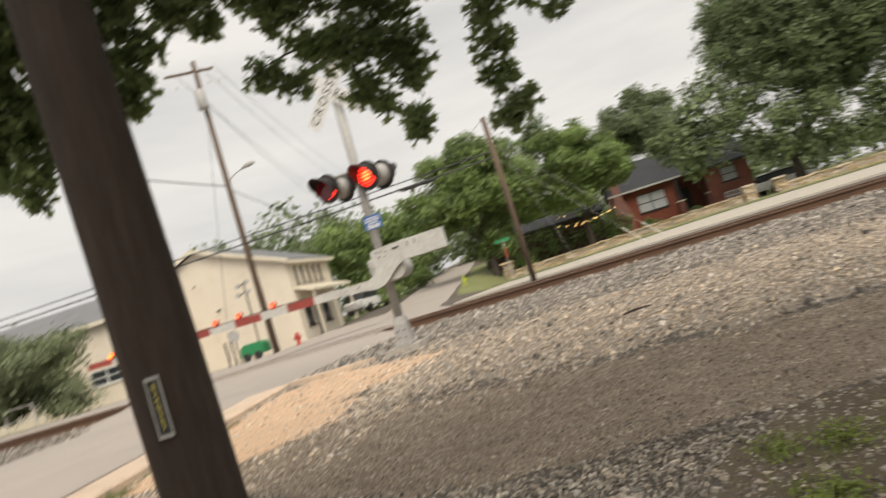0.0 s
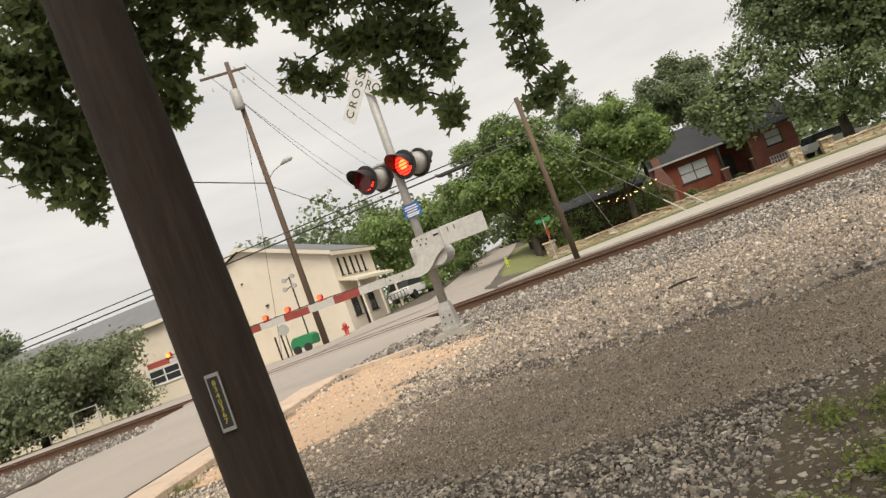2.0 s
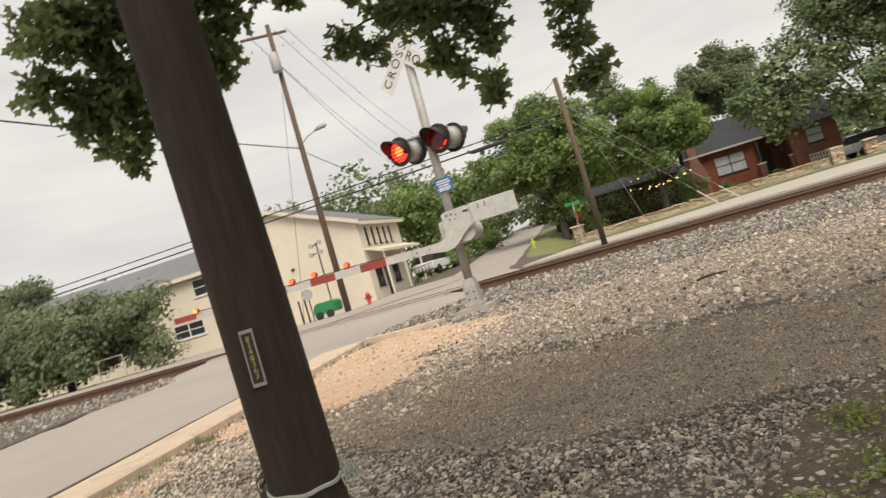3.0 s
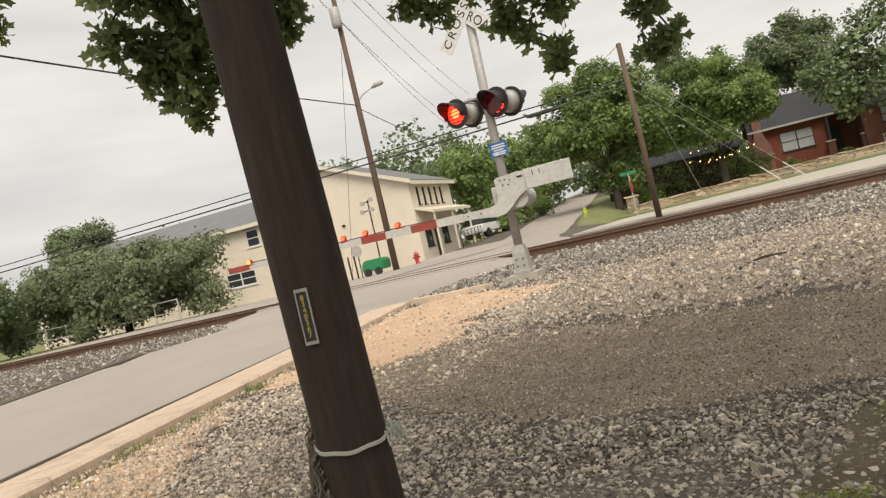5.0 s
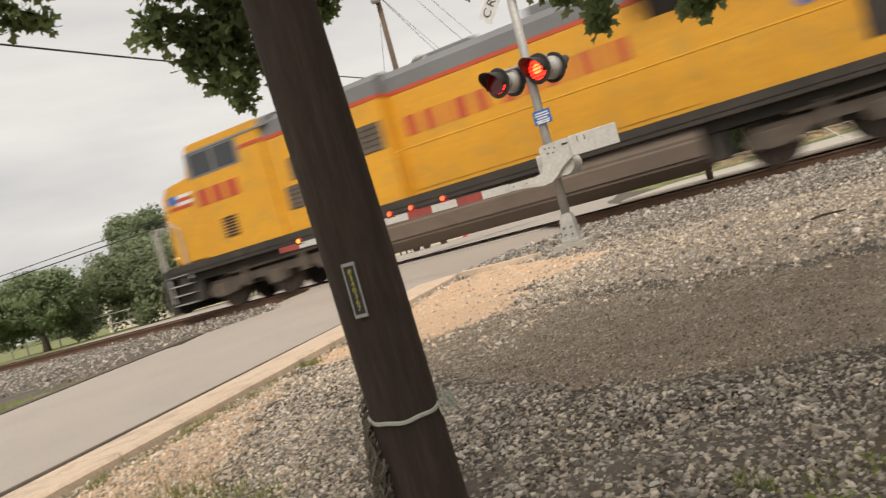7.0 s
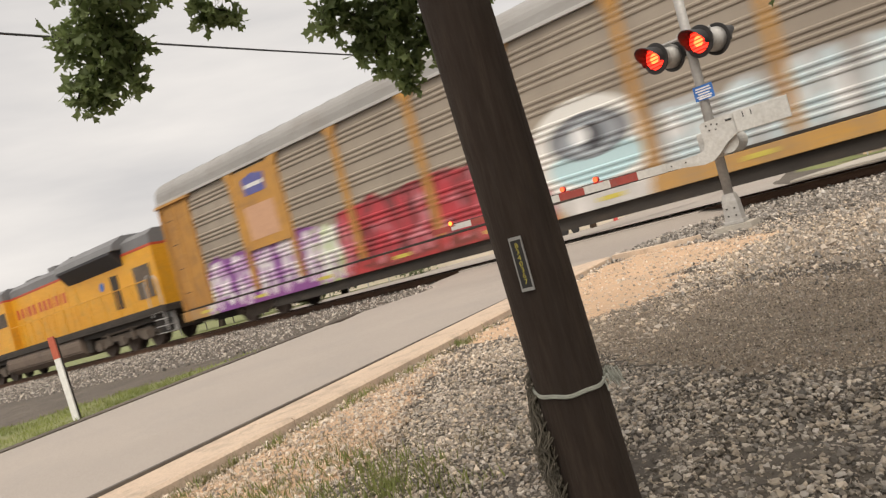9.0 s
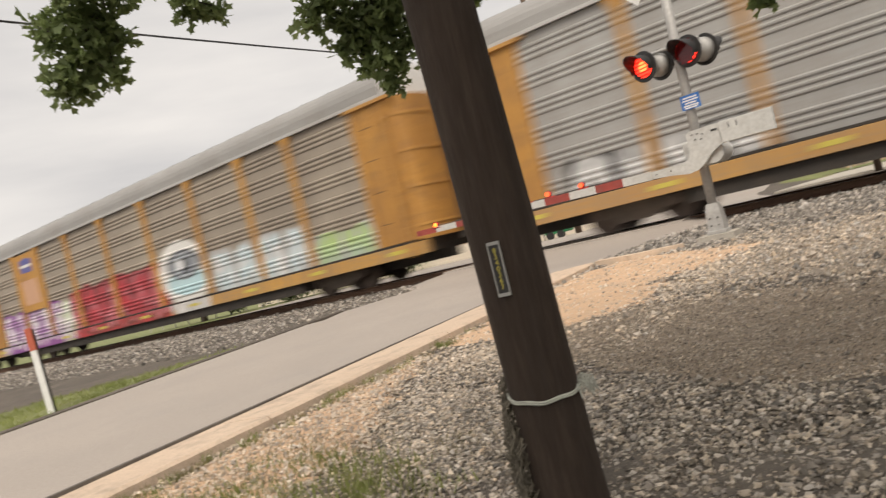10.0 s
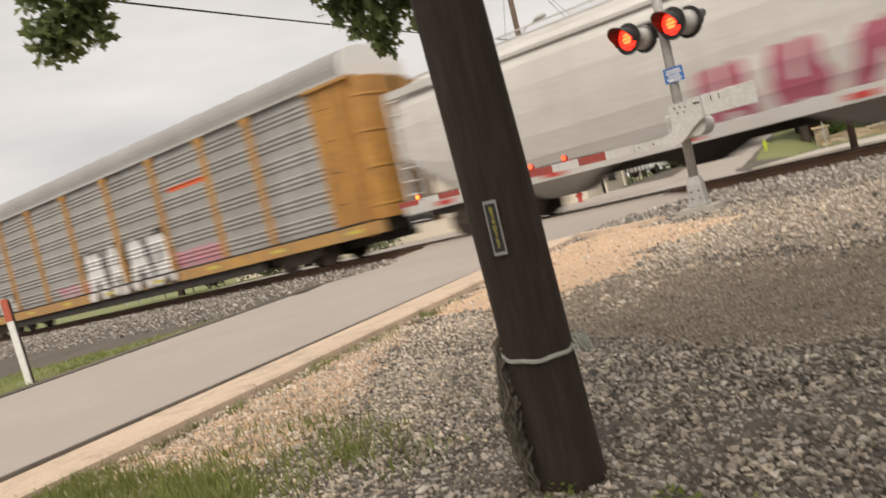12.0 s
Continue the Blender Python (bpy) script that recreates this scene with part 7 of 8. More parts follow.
    if logo:
        bm = B()
        box(bm, POSTS[1] + 0.1, POSTS[2] - 0.1, -HW - 0.005, -HW + 0.02, 2.3, EV - 0.1)
        lb = part("logo_board", bm, RACK_YELLOW, c, "yellow board with a blue and a pale field")
        bm = B()
        prism(bm, [(5.35, 4.05), (6.4, 4.05), (6.45, 4.6), (5.9, 4.72), (5.3, 4.6)], "y", -HW - 0.012, -HW - 0.006)
        part("blue_shape", bm, mat("faded_navy_paint", (0.09, 0.10, 0.32), (0.14, 0.14, 0.34), 0.6, big=2, fine=14), lb)
        bm = B()
        box(bm, 5.4, 6.35, -HW - 0.018, -HW - 0.0125, 4.28, 4.40)
        part("white_bar", bm, WHITE, lb)
        bm = B()
        box(bm, 5.1, 6.6, -HW - 0.010, -HW - 0.0055, 2.6, 3.7)
        part("faded_field", bm, mat("faded_salmon_paint", (0.62, 0.36, 0.22), (0.56, 0.32, 0.2), 0.6, big=2, fine=14), lb)
    freight_truck(c, 3.9)
    freight_truck(c, CAR_L - 3.9)
    coupler(c, 0.15, -1)
    coupler(c, CAR_L - 0.15, 1)
    return c


PURPLE, LILAC, WHT, GRN, DKR, RD, PNK, GREYP, BLK = (0.22, 0.06, 0.28), (0.42, 0.22, 0.46), (0.72, 0.71, 0.70), (0.38, 0.52, 0.16), (0.14, 0.02, 0.03), (0.44, 0.025, 0.045), (0.52, 0.20, 0.24), (0.42, 0.42, 0.42), (0.03, 0.03, 0.03)
BROWN_SHEET = {"sheet": ((0.38, 0.325, 0.26), (0.27, 0.225, 0.18)), "at": (17.3, 2.15)}
PIECES_A = [(1.7, 3.4, 0.6, 2.05, 2, GRN, [GRN, WHT, GRN], LILAC, True), (2.3, 8.2, 0.6, 2.45, 5, PURPLE, [LILAC, WHT, LILAC, WHT], PURPLE, True), (7.8, 9.2, 0.6, 2.35, 1, GRN, [GRN, WHT, GRN], LILAC, True), (8.9, 16.2, 0.6, 2.65, 6, RD, [PNK, RD, RD, PNK, RD], DKR, True)]
PIECES_A += [(19.0, 24.0, 0.62, 2.4, 4, WHT, [WHT, (0.46, 0.58, 0.62), WHT], GREYP, False), (24.0, 27.8, 0.95, 1.9, 3, GRN, [GRN, (0.40, 0.52, 0.40)], GREYP, False)]
SHEET_A = graffiti_mat("dirty_corrugated_steel_painted", PIECES_A, BROWN_SHEET)
SILL_A = graffiti_mat("painted_yellow_sill", PIECES_A[:4] + [(16.2, 18.6, 0.5, 2.3, 1, WHT, [WHT, GREYP], GREYP, True)], {"sheet": ((0.60, 0.32, 0.06), (0.46, 0.24, 0.06))})
PIECES_B = [(2.6, 7.2, 0.98, 1.85, 4, WHT, [WHT, GREYP, WHT], BLK, False), (12.9, 18.9, 0.55, 2.60, 4, WHT, [WHT, WHT, (0.55, 0.55, 0.54)], BLK, False), (10.6, 13.0, 0.95, 1.5, 2, PNK, [PNK, GREYP], PNK, False), (19.0, 21.4, 0.95, 1.6, 2, PNK, [PNK, (0.40, 0.25, 0.27)], PNK, False)]
SHEET_B = graffiti_mat("grey_corrugated_steel_painted", PIECES_B, {"sheet": ((0.41, 0.41, 0.40), (0.31, 0.31, 0.305)), "stripe": (19.3, 21.5, 3.62, 3.80)})
SILL_B = graffiti_mat("faded_yellow_sill_sprayed", PIECES_B[1:2], {"sheet": ((0.58, 0.31, 0.065), (0.45, 0.23, 0.06))})
rack_a = autorack("autorack railway car with brown-grey corrugated sides and sprayed paint", SHEET_A, True)
rack_b = autorack("autorack railway car with grey corrugated sides and white sprayed paint", SHEET_B, False)


def hopper_car():
    c = thing("hopper_car", "pale grey covered hopper railway car with maroon sprayed paint", "railway car")
    L = 18.6
    side = [(1.28, 1.07), (1.45, 1.45), (1.55, 1.95), (1.58, 2.5), (1.57, 3.1), (1.50, 3.6), (1.36, 3.92), (1.05, 4.16), (0.6, 4.28)]
    bm = B()
    rings = []
    for x, low in ((0.55, 2.3), (1.7, 1.07), (L - 1.7, 1.07), (L - 0.55, 2.3)):
        prof = [(np.interp(max(z, low), [q[1] for q in side], [q[0] for q in side]) if z < low else y, max(z, low + 0.002 * i)) for i, (y, z) in enumerate(side)]
        rings.append([bm.verts.new((x, -y, z)) for y, z in prof] + [bm.verts.new((x, y, z)) for y, z in prof[::-1]])
    for a, b in zip(rings, rings[1:]):
        for k in range(len(a)):
            bm.faces.new((a[k], a[(k + 1) % len(a)], b[(k + 1) % len(a)], b[k]))
    bm.faces.new(rings[0][::-1])
    bm.faces.new(rings[-1])
    bmesh.ops.recalc_face_normals(bm, faces=bm.faces)
    part("body", bm, HOPPER_PAINT, c, "pale grey hopper body with bulging sides and sloping ends")
    for sy in (-1, 1):
        bm = B()
        box(bm, 0.6, L - 0.6, *sorted((sy * 1.34, sy * 1.47)), 3.86, 3.96, 0.01)
        part("roof_edge_rail", bm, HOPPER, c)
    bm = B()
    prism(bm, [(-0.75, 4.22), (-0.6, 4.42), (0.6, 4.42), (0.75, 4.22)], "x", 0.8, L - 0.8)
    part("roof", bm, HOPPER, c, "pale grey hopper roof hatch trough")
    for k in range(1, 7):
        for sy in (-1, 1):
            bm = B()
            xx = 0.9 + (L - 1.8) * k / 7
            prism(bm, [(sy * (y + 0.012), z) for y, z in side[1:-2]] + [(sy * (y - 0.05), z) for y, z in side[1:-2][::-1]], "x", xx - 0.025, xx + 0.025)
            part("side_seam", bm, HOPPER, c)
    for a, b in ((1.9, 0.35), (L - 1.9, L - 0.35)):
        d = 0.05 if b > a else -0.05
        for sy in (-1, 1):
            bm = B()
            box(bm, min(a, b), max(a, b), *sorted((sy * 1.44, sy * 1.53)), 3.9, 4.1)
            box(bm, b - 0.06, b + 0.06, *sorted((sy * 1.40, sy * 1.52)), 1.1, 4.1)
            tube(bm, [((a + b) / 2 + d * 4, sy * 1.45, 1.1), ((a + b) / 2 + d * 4, sy * 1.45, 3.95)], 0.04, 6)
            part("end_frame", bm, HOPPER, c)
            bm = B()
            ladder(bm, min(b, b - d * 9), max(b, b - d * 9), sy * 1.56, 0.5, 4.0, 10)
            part("ladder", bm, WHITE, c)
    for sy in (-1, 1):
        bm = B()
        box(bm, 0.15, L - 0.15, *sorted((sy * 1.38, sy * 1.57)), 0.86, 1.14, 0.01)
        ss = part("side_sill", bm, HOPPER, c, "pale side sill with red and white reflectors")
        for k in range(6):
            bm = B()
            box(bm, 1.2 + 3.1 * k, 1.7 + 3.1 * k, *sorted((sy * 1.571, sy * 1.577)), 0.92, 1.04)
            part("reflector", bm, RED, ss)
        bm = B()
        tube(bm, [(2.2, sy * 1.0, 4.5), (L - 2.2, sy * 1.0, 4.5)], 0.02, 5)
        for k in range(9):
            box(bm, 2.2 + 1.75 * k, 2.25 + 1.75 * k, *sorted((sy * 0.95, sy * 1.05)), 4.35, 4.5)
        part("roof_rail", bm, HOPPER, c)
    bm = B()
    box(bm, 0.4, L - 0.4, -0.3, 0.3, 4.50, 4.54)
    for k in range(10):
        box(bm, 1.0 + 1.8 * k, 1.06 + 1.8 * k, -0.3, 0.3, 4.36, 4.50)
    part("running_board", bm, GALV, c, "grating walkway on the roof")
    for k in range(4):
        xc = 4.2 + 3.4 * k
        bm = B()
        v = [bm.verts.new(p) for p in ((xc - 1.6, -1.35, 1.05), (xc + 1.6, -1.35, 1.05), (xc + 1.6, 1.35, 1.05), (xc - 1.6, 1.35, 1.05), (xc - 0.35, -0.5, 0.42), (xc + 0.35, -0.5, 0.42), (xc + 0.35, 0.5, 0.42), (xc - 0.35, 0.5, 0.42))]
        for f in ((0, 1, 5, 4), (1, 2, 6, 5), (2, 3, 7, 6), (3, 0, 4, 7), (4, 5, 6, 7), (3, 2, 1, 0)):
            bm.faces.new([v[i] for i in f])
        part("discharge_chute", bm, UNDER if k % 2 else HOPPER, c)
    bm = B()
    box(bm, 0.2, L - 0.2, -0.22, 0.22, 0.7, 1.0)
    part("centre_sill", bm, UNDER, c)
    freight_truck(c, 2.3)
    freight_truck(c, L - 2.3)
    coupler(c, 0.2, -1)
    coupler(c, L - 0.2, 1)
    return c


MAROON, PALE = (0.34, 0.035, 0.09), (0.68, 0.66, 0.63)
HOPPER_PAINT = graffiti_mat("pale_hopper_paint_sprayed", [(7.9, 14.6, 1.12, 2.30, 5, PALE, [MAROON, (0.42, 0.08, 0.14), MAROON], PALE, False)], {"sheet": ((0.63, 0.61, 0.58), (0.52, 0.50, 0.47)), "dirt": 0.5})
hopper = hopper_car()


def locomotive():
    c = thing("locomotive", "yellow and grey diesel freight locomotive with red stripe", "locomotive")
    L = 23.1
    bm = B()
    box(bm, 0.5, L - 0.4, -1.5, 1.5, 1.20, 1.48, 0.02)
    part("frame", bm, UNDER, c, "black frame and walkway")
    for sy in (-1, 1):
        bm = B()
        box(bm, 0.6, L - 0.5, *sorted((sy * 1.44, sy * 1.515)), 1.32, 1.50)
        part("walkway_edge", bm, UNDER, c, "black walkway edge")
    # nose
    bm = B()
    prism(bm, [(0.95, 1.48), (0.84, 1.75), (0.92, 3.45), (1.15, 3.74), (2.25, 3.86), (2.25, 1.48)], "y", -1.32, 1.32)
    bmesh.ops.bevel(bm, geom=[e for e in bm.edges if abs(e.verts[0].co.y - e.verts[1].co.y) < 0.01], offset=0.07, segments=2, affect="EDGES")
    nose = part("nose", bm, YELLOW, c, "yellow wide nose")
    for k, m_ in enumerate((BLUE, WHITE, LOCO_RED, WHITE, LOCO_RED)):
        bm = B()
        if k == 0:
            box(bm, 1.18, 1.52, -1.328, -1.322, 3.22, 3.45)
        else:
            z = 3.54 - 0.10 * k
            box(bm, 1.18 if z < 3.22 else 1.525, 2.14, -1.328, -1.322, z - 0.095, z)
        part("flag_band", bm, m_, nose)
    # cab
    bm = B()
    prism(bm, [(2.25, 1.48), (2.25, 3.80), (2.42, 4.52), (2.56, 4.60), (5.0, 4.60), (5.0, 1.48)], "y", -1.50, 1.50)
    cab = part("cab", bm, YELLOW, c, "yellow cab with dark windows")
    bm = B()
    arc = [(-1.52, 4.36), (-1.45, 4.55), (-0.9, 4.74), (0.9, 4.74), (1.45, 4.55), (1.52, 4.36)]
    prism(bm, arc, "x", 2.42, 5.3)
    part("cab_roof", bm, LOCO_GREY, c, "grey rounded cab roof")
    for sy in (-1, 1):
        bm = B()
        box(bm, 2.36, 4.2, *sorted((sy * 1.501, sy * 1.507)), 3.68, 4.38)
        part("window_band", bm, LOCO_GREY, cab)
        for a, b in ((2.50, 3.25), (3.36, 4.10)):
            bm = B()
            box(bm, a, b, *sorted((sy * 1.508, sy * 1.516)), 3.74, 4.30)
            part("side_window", bm, GLASS_DARK, cab)
        for k in range(3):
            bm = B()
            box(bm, 2.47 + 0.52 * k, 2.87 + 0.52 * k, *sorted((sy * 1.503, sy * 1.512)), 2.90, 3.34)
            part("number_bar", bm, LOCO_RED, cab, "red painted mark")
        bm = B()
        for k in range(7):
            box(bm, 3.08, 3.56, *sorted((sy * 1.503, sy * 1.52)), 1.88 + 0.082 * k, 1.93 + 0.082 * k)
        part("louvre", bm, UNDER, cab)
    for y0, y1 in ((-1.25, -0.1), (0.1, 1.25)):
        bm = B()
        v = [bm.verts.new(p) for p in ((2.245, y0, 3.90), (2.245, y1, 3.90), (2.385, y1, 4.45), (2.385, y0, 4.45))]
        bm.faces.new(v)
        bmesh.ops.solidify(bm, geom=bm.faces[:], thickness=0.02)
        part("windshield", bm, GLASS_DARK, cab)
    # long hood
    def hood(x0, x1, w, zy, zg, name, lab):
        bm = B()
        box(bm, x0, x1, -w, w, 1.48, zy, 0.015)
        h = part(name, bm, YELLOW, c, lab)
        bm = B()
        box(bm, x0, x1, -w - 0.006, w + 0.006, zy, zy + 0.10)
        part("stripe", bm, LOCO_RED, h, "red stripe")
        bm = B()
        prism(bm, [(-w, zy + 0.10), (-w * 0.99, zg - 0.2), (-w * 0.75, zg), (w * 0.75, zg), (w * 0.99, zg - 0.2), (w, zy + 0.10)], "x", x0, x1)
        part("top", bm, LOCO_GREY, h, "grey hood top")
        return h
    hd = hood(5.0, 8.6, 1.42, 3.98, 4.62, "forward_hood", "yellow equipment hood")
    for sy in (-1, 1):
        for a, b, z0, z1 in ((5.3, 6.9, 2.06, 2.66), (5.6, 7.15, 2.78, 3.36), (7.3, 8.45, 2.78, 3.46)):
            bm = B()
            box(bm, a, b, *sorted((sy * 1.421, sy * 1.43)), z0, z1)
            for k in range(5):
                box(bm, a, b, *sorted((sy * 1.43, sy * 1.445)), z0 + 0.02 + (z1 - z0) * k / 5, z0 + 0.05 + (z1 - z0) * k / 5)
            part("intake_grille", bm, TRUCK, hd, "recessed brown grille")
        bm = B()
        box(bm, 4.25, 5.0, *sorted((sy * 1.501, sy * 1.508)), 4.0, 4.1)
        part("stripe", bm, LOCO_RED, hd, "red stripe")
    hd = hood(8.6, 15.6, 1.05, 3.98, 4.60, "engine_hood", "yellow engine hood with doors")
    for sy in (-1, 1):
        for k in range(8):
            bm = B()
            box(bm, 8.75 + 0.84 * k, 9.50 + 0.84 * k, *sorted((sy * 1.051, sy * 1.066)), 1.62, 3.6, 0.004)
            part("hood_door", bm, YELLOW, hd)
        xx = 8.95
        for wd in (0.30, 0.28, 0.12, 0.34, 0.28, 0.0, 0.30, 0.30, 0.28, 0.12, 0.26, 0.12, 0.26):
            if wd:
                bm = B()
                box(bm, xx, xx + wd, *sorted((sy * 1.068, sy * 1.074)), 2.92, 3.40)
                part("lettering_bar", bm, LOCO_RED, hd, "red painted mark")
            xx += wd * 1.15 + 0.17
    hd = hood(15.6, 22.1, 1.05, 3.90, 4.58, "radiator_hood", "yellow radiator hood")
    bm = B()
    prism(bm, [(-1.06, 3.56), (-1.48, 4.10), (-1.48, 4.20), (-1.06, 4.40), (1.06, 4.40), (1.48, 4.20), (1.48, 4.10), (1.06, 3.56)], "x", 14.9, 19.8)
    part("radiator", bm, mat("dark_radiator_mesh", (0.05, 0.05, 0.055), (0.035, 0.035, 0.038), 0.7, big=1, fine=40, bumps=0.5), c, "flared dark radiator intakes")
    bm = B()
    prism(bm, [(-1.49, 4.2), (-1.40, 4.46), (-0.9, 4.76), (0.9, 4.76), (1.40, 4.46), (1.49, 4.2)], "x", 14.7, 20.0)
    part("radiator_roof", bm, LOCO_GREY, c, "grey roof over the radiators")
    for sy in (-1, 1):
        for a, b, z0, z1, m_ in ((18.5, 19.1, 1.85, 3.28, UNDER), (20.4, 21.65, 1.95, 3.28, TRUCK)):
            bm = B()
            box(bm, a, b, *sorted((sy * 1.052, sy * 1.07)), z0, z1)
            part("grille", bm, m_, hd)
        bm = B()
        tube(bm, [(17.7, sy * 1.052, 3.0), (17.7, sy * 1.066, 3.0)], 0.2, 10)
        part("emblem", bm, BLUE, hd)
    for k, (x0, x1, z) in enumerate(((9.6, 11.0, 4.74), (12.3, 13.0, 4.86), (15.4, 16.4, 4.86), (17.2, 18.6, 4.84))):
        bm = B()
        box(bm, x0, x1, -0.6, 0.6, 4.5, z, 0.04)
        part("roof_hatch", bm, LOCO_GREY, c)
    bm = B()
    tube(bm, [(13.6, -0.3, 4.72), (14.3, -0.3, 4.86)], [0.06, 0.12], 8)
    part("horn", bm, UNDER, c)
    # handrails, steps, pilot
    for sy in (-1, 1):
        bm = B()
        tube(bm, [(8.7, sy * 1.47, 2.6), (21.9, sy * 1.47, 2.6)], 0.02, 6)
        for k in range(12):
            x = 8.75 + 1.19 * k
            tube(bm, [(x, sy * 1.47, 1.45), (x, sy * 1.47, 2.6)], 0.02, 6)
        part("handrail", bm, YELLOW, c, "yellow walkway handrail")
        for x0, d in ((0.55, 1), (L - 0.55, -1)):
            bm = B()
            tube(bm, [(x0, sy * 1.46, 0.5), (x0, sy * 1.46, 2.5), (x0 + d * 0.2, sy * 1.46, 2.68)], 0.032, 6)
            tube(bm, [(x0 + d * 0.85, sy * 1.46, 1.1), (x0 + d * 0.85, sy * 1.46, 2.5), (x0 + d * 0.55, sy * 1.46, 2.75)], 0.032, 6)
            part("grab_rail", bm, GALV, c, "pale grab rail")
            bm = B()
            for k in range(4):
                box(bm, min(x0, x0 + d * 0.75), max(x0, x0 + d * 0.75), *sorted((sy * 1.1, sy * 1.5)), 0.42 + 0.27 * k, 0.45 + 0.27 * k)
            box(bm, x0 + d * 0.36 - 0.40, x0 + d * 0.36 + 0.40, *sorted((sy * 1.05, sy * 1.10)), 0.4, 1.25)
            part("steps", bm, GALV, c, "pale edged steps")
    bm = B()
    prism(bm, [(0.25, 0.2), (0.1, 0.55), (0.3, 1.48), (0.5, 1.48), (0.5, 0.2)], "y", -1.4, 1.4)
    part("plow", bm, UNDER, c)
    for yy in (-1.42, -0.5, 0.5, 1.42):
        bm = B()
        tube(bm, [(0.42, yy, 1.45), (0.42, yy, 2.72)], 0.03, 6)
        part("front_handrail_post", bm, GALV, c)
    bm = B()
    tube(bm, [(0.42, -1.42, 2.72), (0.42, 1.42, 2.72)], 0.025, 6)
    part("front_handrail", bm, GALV, c)
    for yy in (-0.8, 0.8):
        bm = B()
        tube(bm, [(0.42, yy, 1.80), (0.56, yy, 1.80)], 0.06, 12)
        part("ditch_light", bm, LIT_WARM, c, "lit ditch light")
    bm = B()
    tube(bm, [(0.82, 0, 3.2), (0.95, 0, 3.2)], 0.16, 12)
    part("headlight", bm, LIT_WARM, c, "lit headlight")
    # fuel tank and trucks
    bm = B()
    prism(bm, [(-1.38, 1.20), (-1.45, 0.95), (-1.40, 0.55), (-1.05, 0.28), (1.05, 0.28), (1.40, 0.55), (1.45, 0.95), (1.38, 1.20)], "x", 7.1, 15.3)
    bmesh.ops.bevel(bm, geom=bm.edges[:], offset=0.05, segments=2, affect="EDGES")
    part("fuel_tank", bm, TANK, c, "dusty brown fuel tank")
    for xc in (4.1, 18.5):
        for sy in (-1, 1):
            bm = B()
            prism(bm, [(xc - 2.5, 0.60), (xc - 2.4, 0.42), (xc - 1.5, 0.42), (xc - 1.2, 0.62), (xc - 0.4, 0.62), (xc - 0.3, 0.42), (xc + 0.3, 0.42), (xc + 0.4, 0.62), (xc + 1.2, 0.62), (xc + 1.5, 0.42), (xc + 2.4, 0.42), (xc + 2.5, 0.60), (xc + 2.3, 0.85), (xc - 2.3, 0.85)], "y", sy * 1.08 - 0.08, sy * 1.08 + 0.08)
            sf = part("truck_side_frame", bm, TRUCK, c, "dusty grey-brown truck frame")
            for bx in (-1.95, 0, 1.95):
                bm = B()
                box(bm, xc + bx - 0.22, xc + bx + 0.22, *sorted((sy * 1.17, sy * 1.26)), 0.36, 0.74, 0.03)
                part("journal_box", bm, TRUCK, sf)
            bm = B()
            for bx in (-1.0, 1.0):
                tube(bm, [(xc + bx, sy * 1.2, 0.5), (xc + bx, sy * 1.2, 1.05)], 0.11, 10)
            tube(bm, [(xc - 1.6, sy * 1.22, 0.95), (xc + 1.6, sy * 1.22, 1.0)], 0.05, 6)
            part("spring_and_pipe", bm, TRUCK, sf)
        bm = B()
        box(bm, xc - 2.2, xc + 2.2, -1.0, 1.0, 0.5, 0.95)
        part("truck_centre", bm, UNDER, c)
        for bx in (-1.95, 0, 1.95):
            wheelset(c, xc + bx, 0.53)
    bm = B()
    box(bm, 1.0, 7.1, -1.25, 1.25, 0.98, 1.20)
    box(bm, 0.55, 1.55, -1.3, 1.3, 0.42, 1.0, 0.03)
    box(bm, 6.72, 7.08, -1.2, 1.2, 0.40, 1.0, 0.03)
    part("underframe_gear", bm, UNDER, c)
    bm = B()
    box(bm, 15.32, 22.2, -1.25, 1.25, 0.98, 1.20)
    box(bm, 15.34, 15.75, -1.2, 1.2, 0.40, 1.0, 0.03)
    box(bm, 21.25, 22.3, -1.2, 1.2, 0.45, 1.0, 0.03)
    part("underframe_gear", bm, UNDER, c)
    coupler(c, 0.3, -1)
    coupler(c, L - 0.4, 1)
    return c


loco = locomotive()

# ---------------------------------------------------------------- what moves
FRONT = [(0, 88.0), (3.0, 44.5), (5.5, 8.1), (6.0, 0.35), (6.5, -6.5), (8.5, -37.3), (9.0, -45.1), (9.5, -52.95), (10.5, -68.4), (11.0, -76.0), (12.0, -91.6)]
CARS = [(loco, 0.0), (rack_a, 23.7), (rack_b, 53.7), (hopper, 82.7)]
FLIPS = [0.22, 0.75, 1.32, 1.9, 2.36, 3.08, 3.62, 4.2, 4.82, 5.35, 5.88, 6.58, 7.1, 7.7, 8.4, 9.01, 9.65, 10.25, 10.72, 11.35, 12.0]


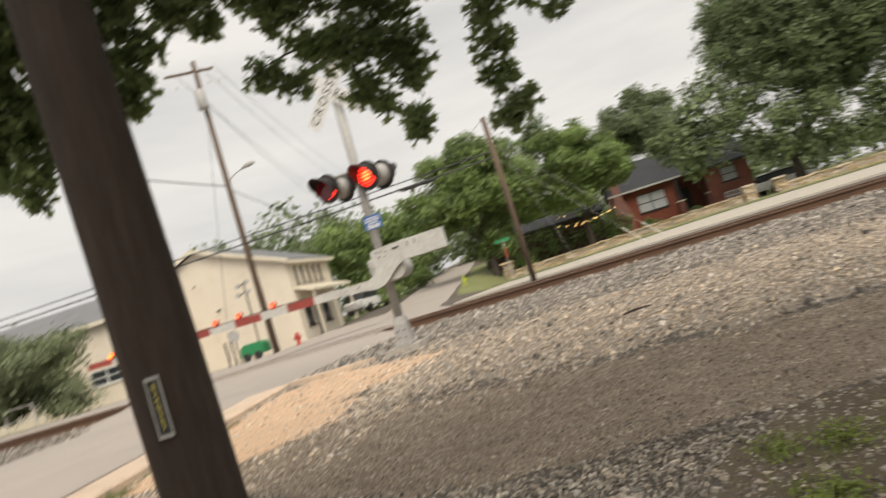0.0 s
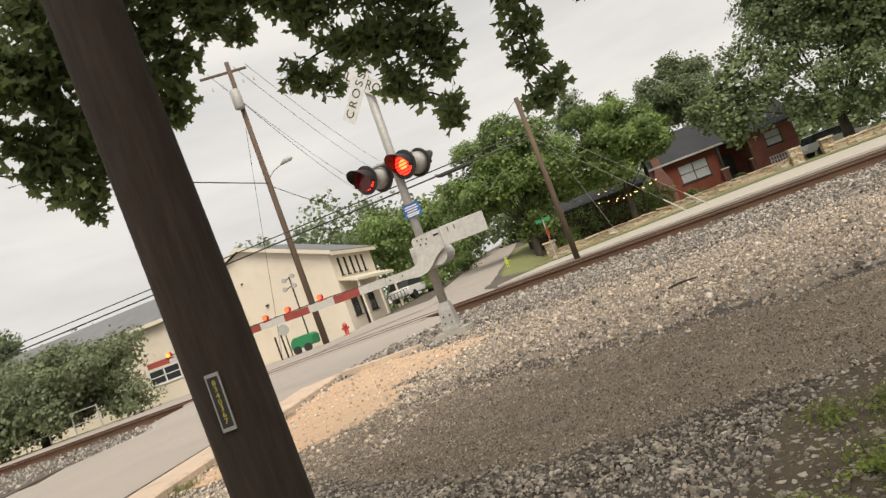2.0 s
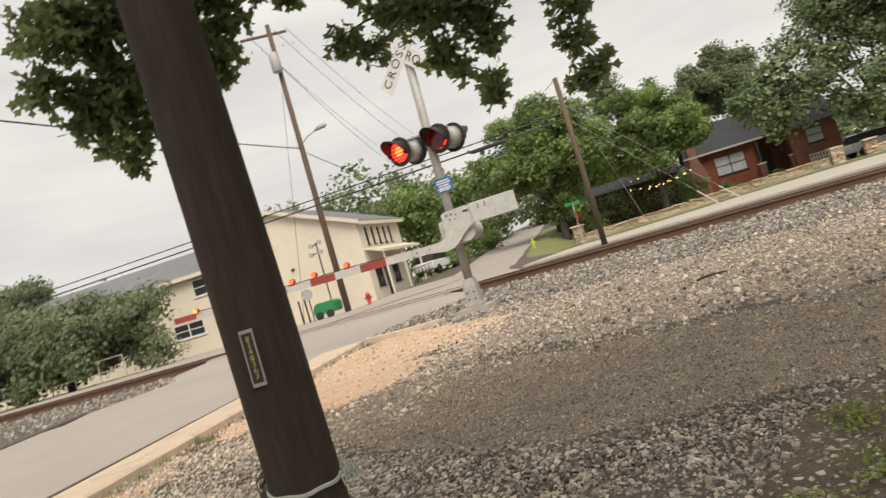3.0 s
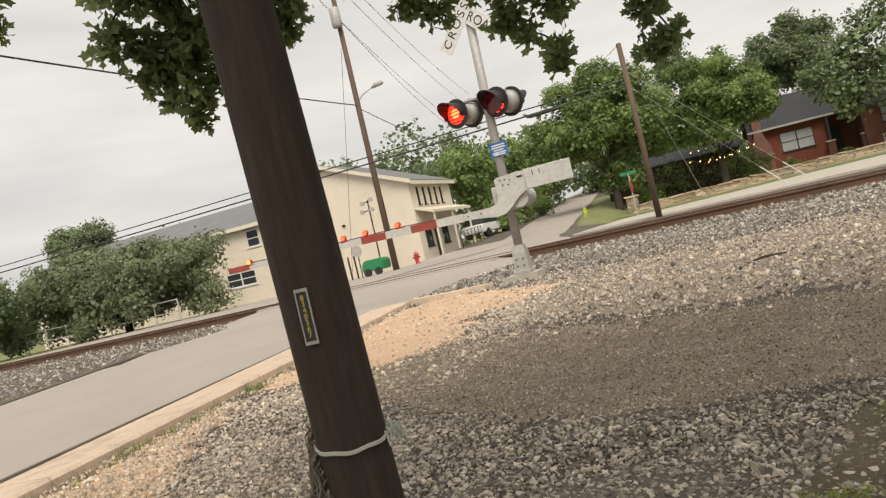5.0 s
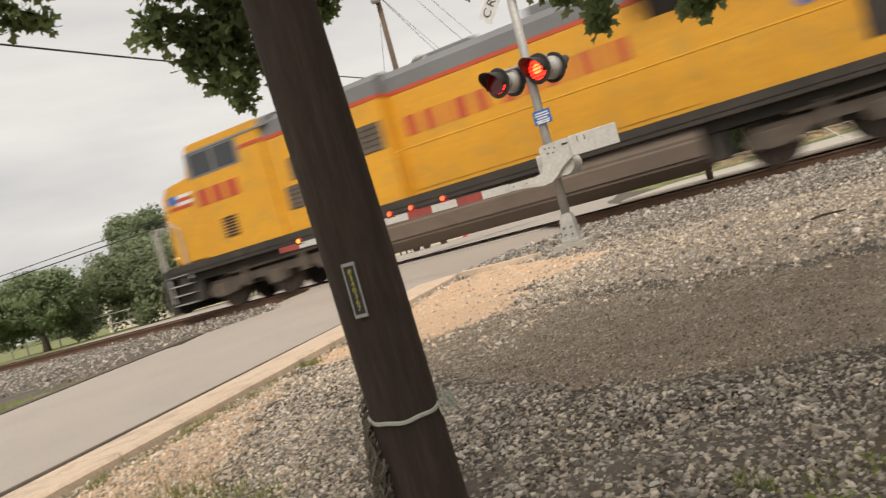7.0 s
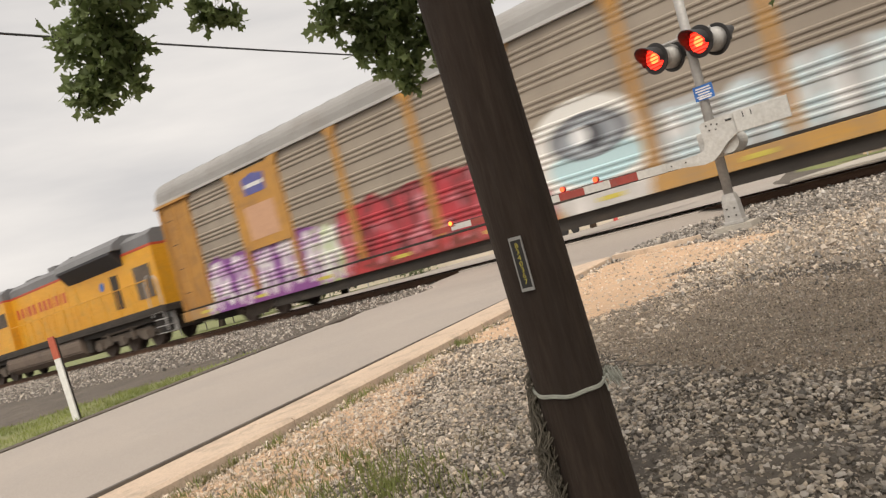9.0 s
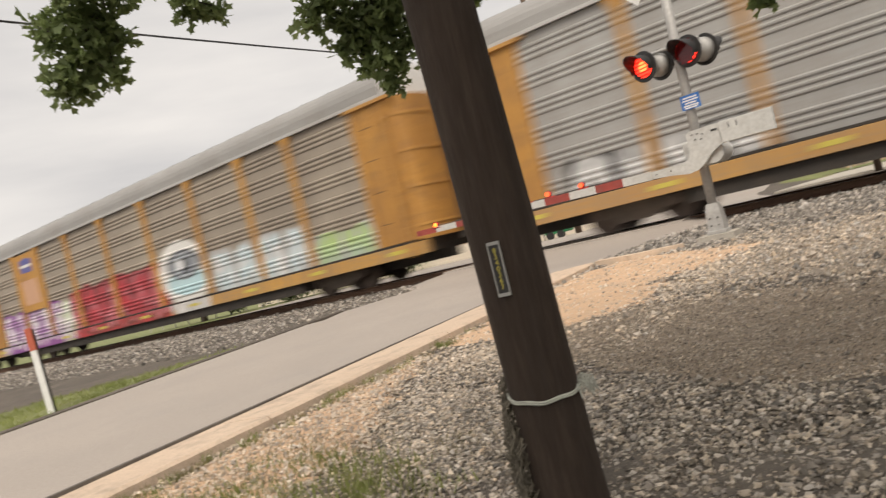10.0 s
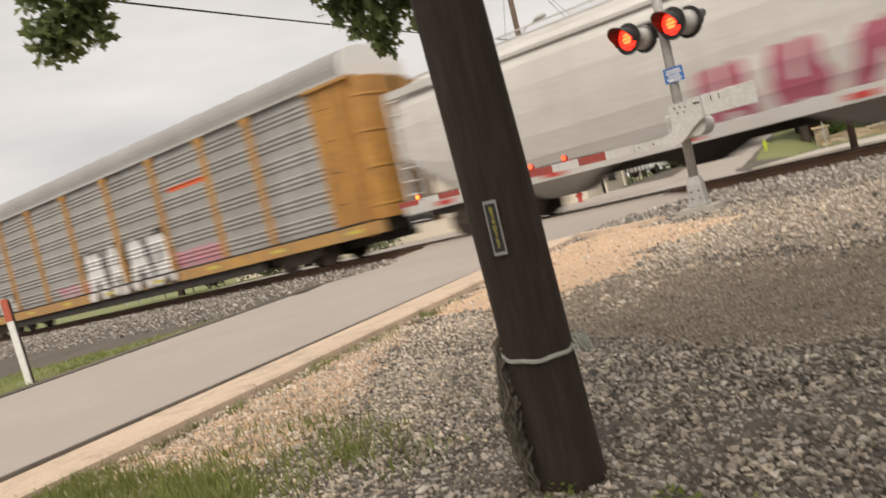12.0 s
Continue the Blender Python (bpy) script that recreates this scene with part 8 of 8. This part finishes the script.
def motions():
    for ob, back in CARS:
        walk(ob, [(t, pose(x + back, TRACK_Y, RAIL_Z)) for t, x in FRONT])
    ts, xs = [p[0] for p in FRONT], [p[1] for p in FRONT]
    steps = [k / 30 for k in range(361)]
    along = np.interp(steps, ts, xs)
    for ob, x, r in wheelsets:
        walk(ob, [(t, pose(x, 0, r, 0, math.degrees((s - along[0]) / r), 0)) for t, s in zip(steps, along)])
    # the two flashers take turns; the added slats of each open and close
    for side, first in (("R", True), ("L", False)):
        is_open, rows = first, [(0.0, first)]
        for t in FLIPS:
            t += 0.06 if is_open else -0.06
            rows += [(t - 0.03, is_open), (t + 0.03, not is_open)]
            is_open = not is_open
        rows = [r for r in rows if r[0] < 12.0]
        rows.append((12.0, rows[-1][1]))
        for sl, z in blink_slats[side]:
            walk(sl, [(t, pose(0, -0.213, z, 86 if o else 0)) for t, o in rows])


motions()
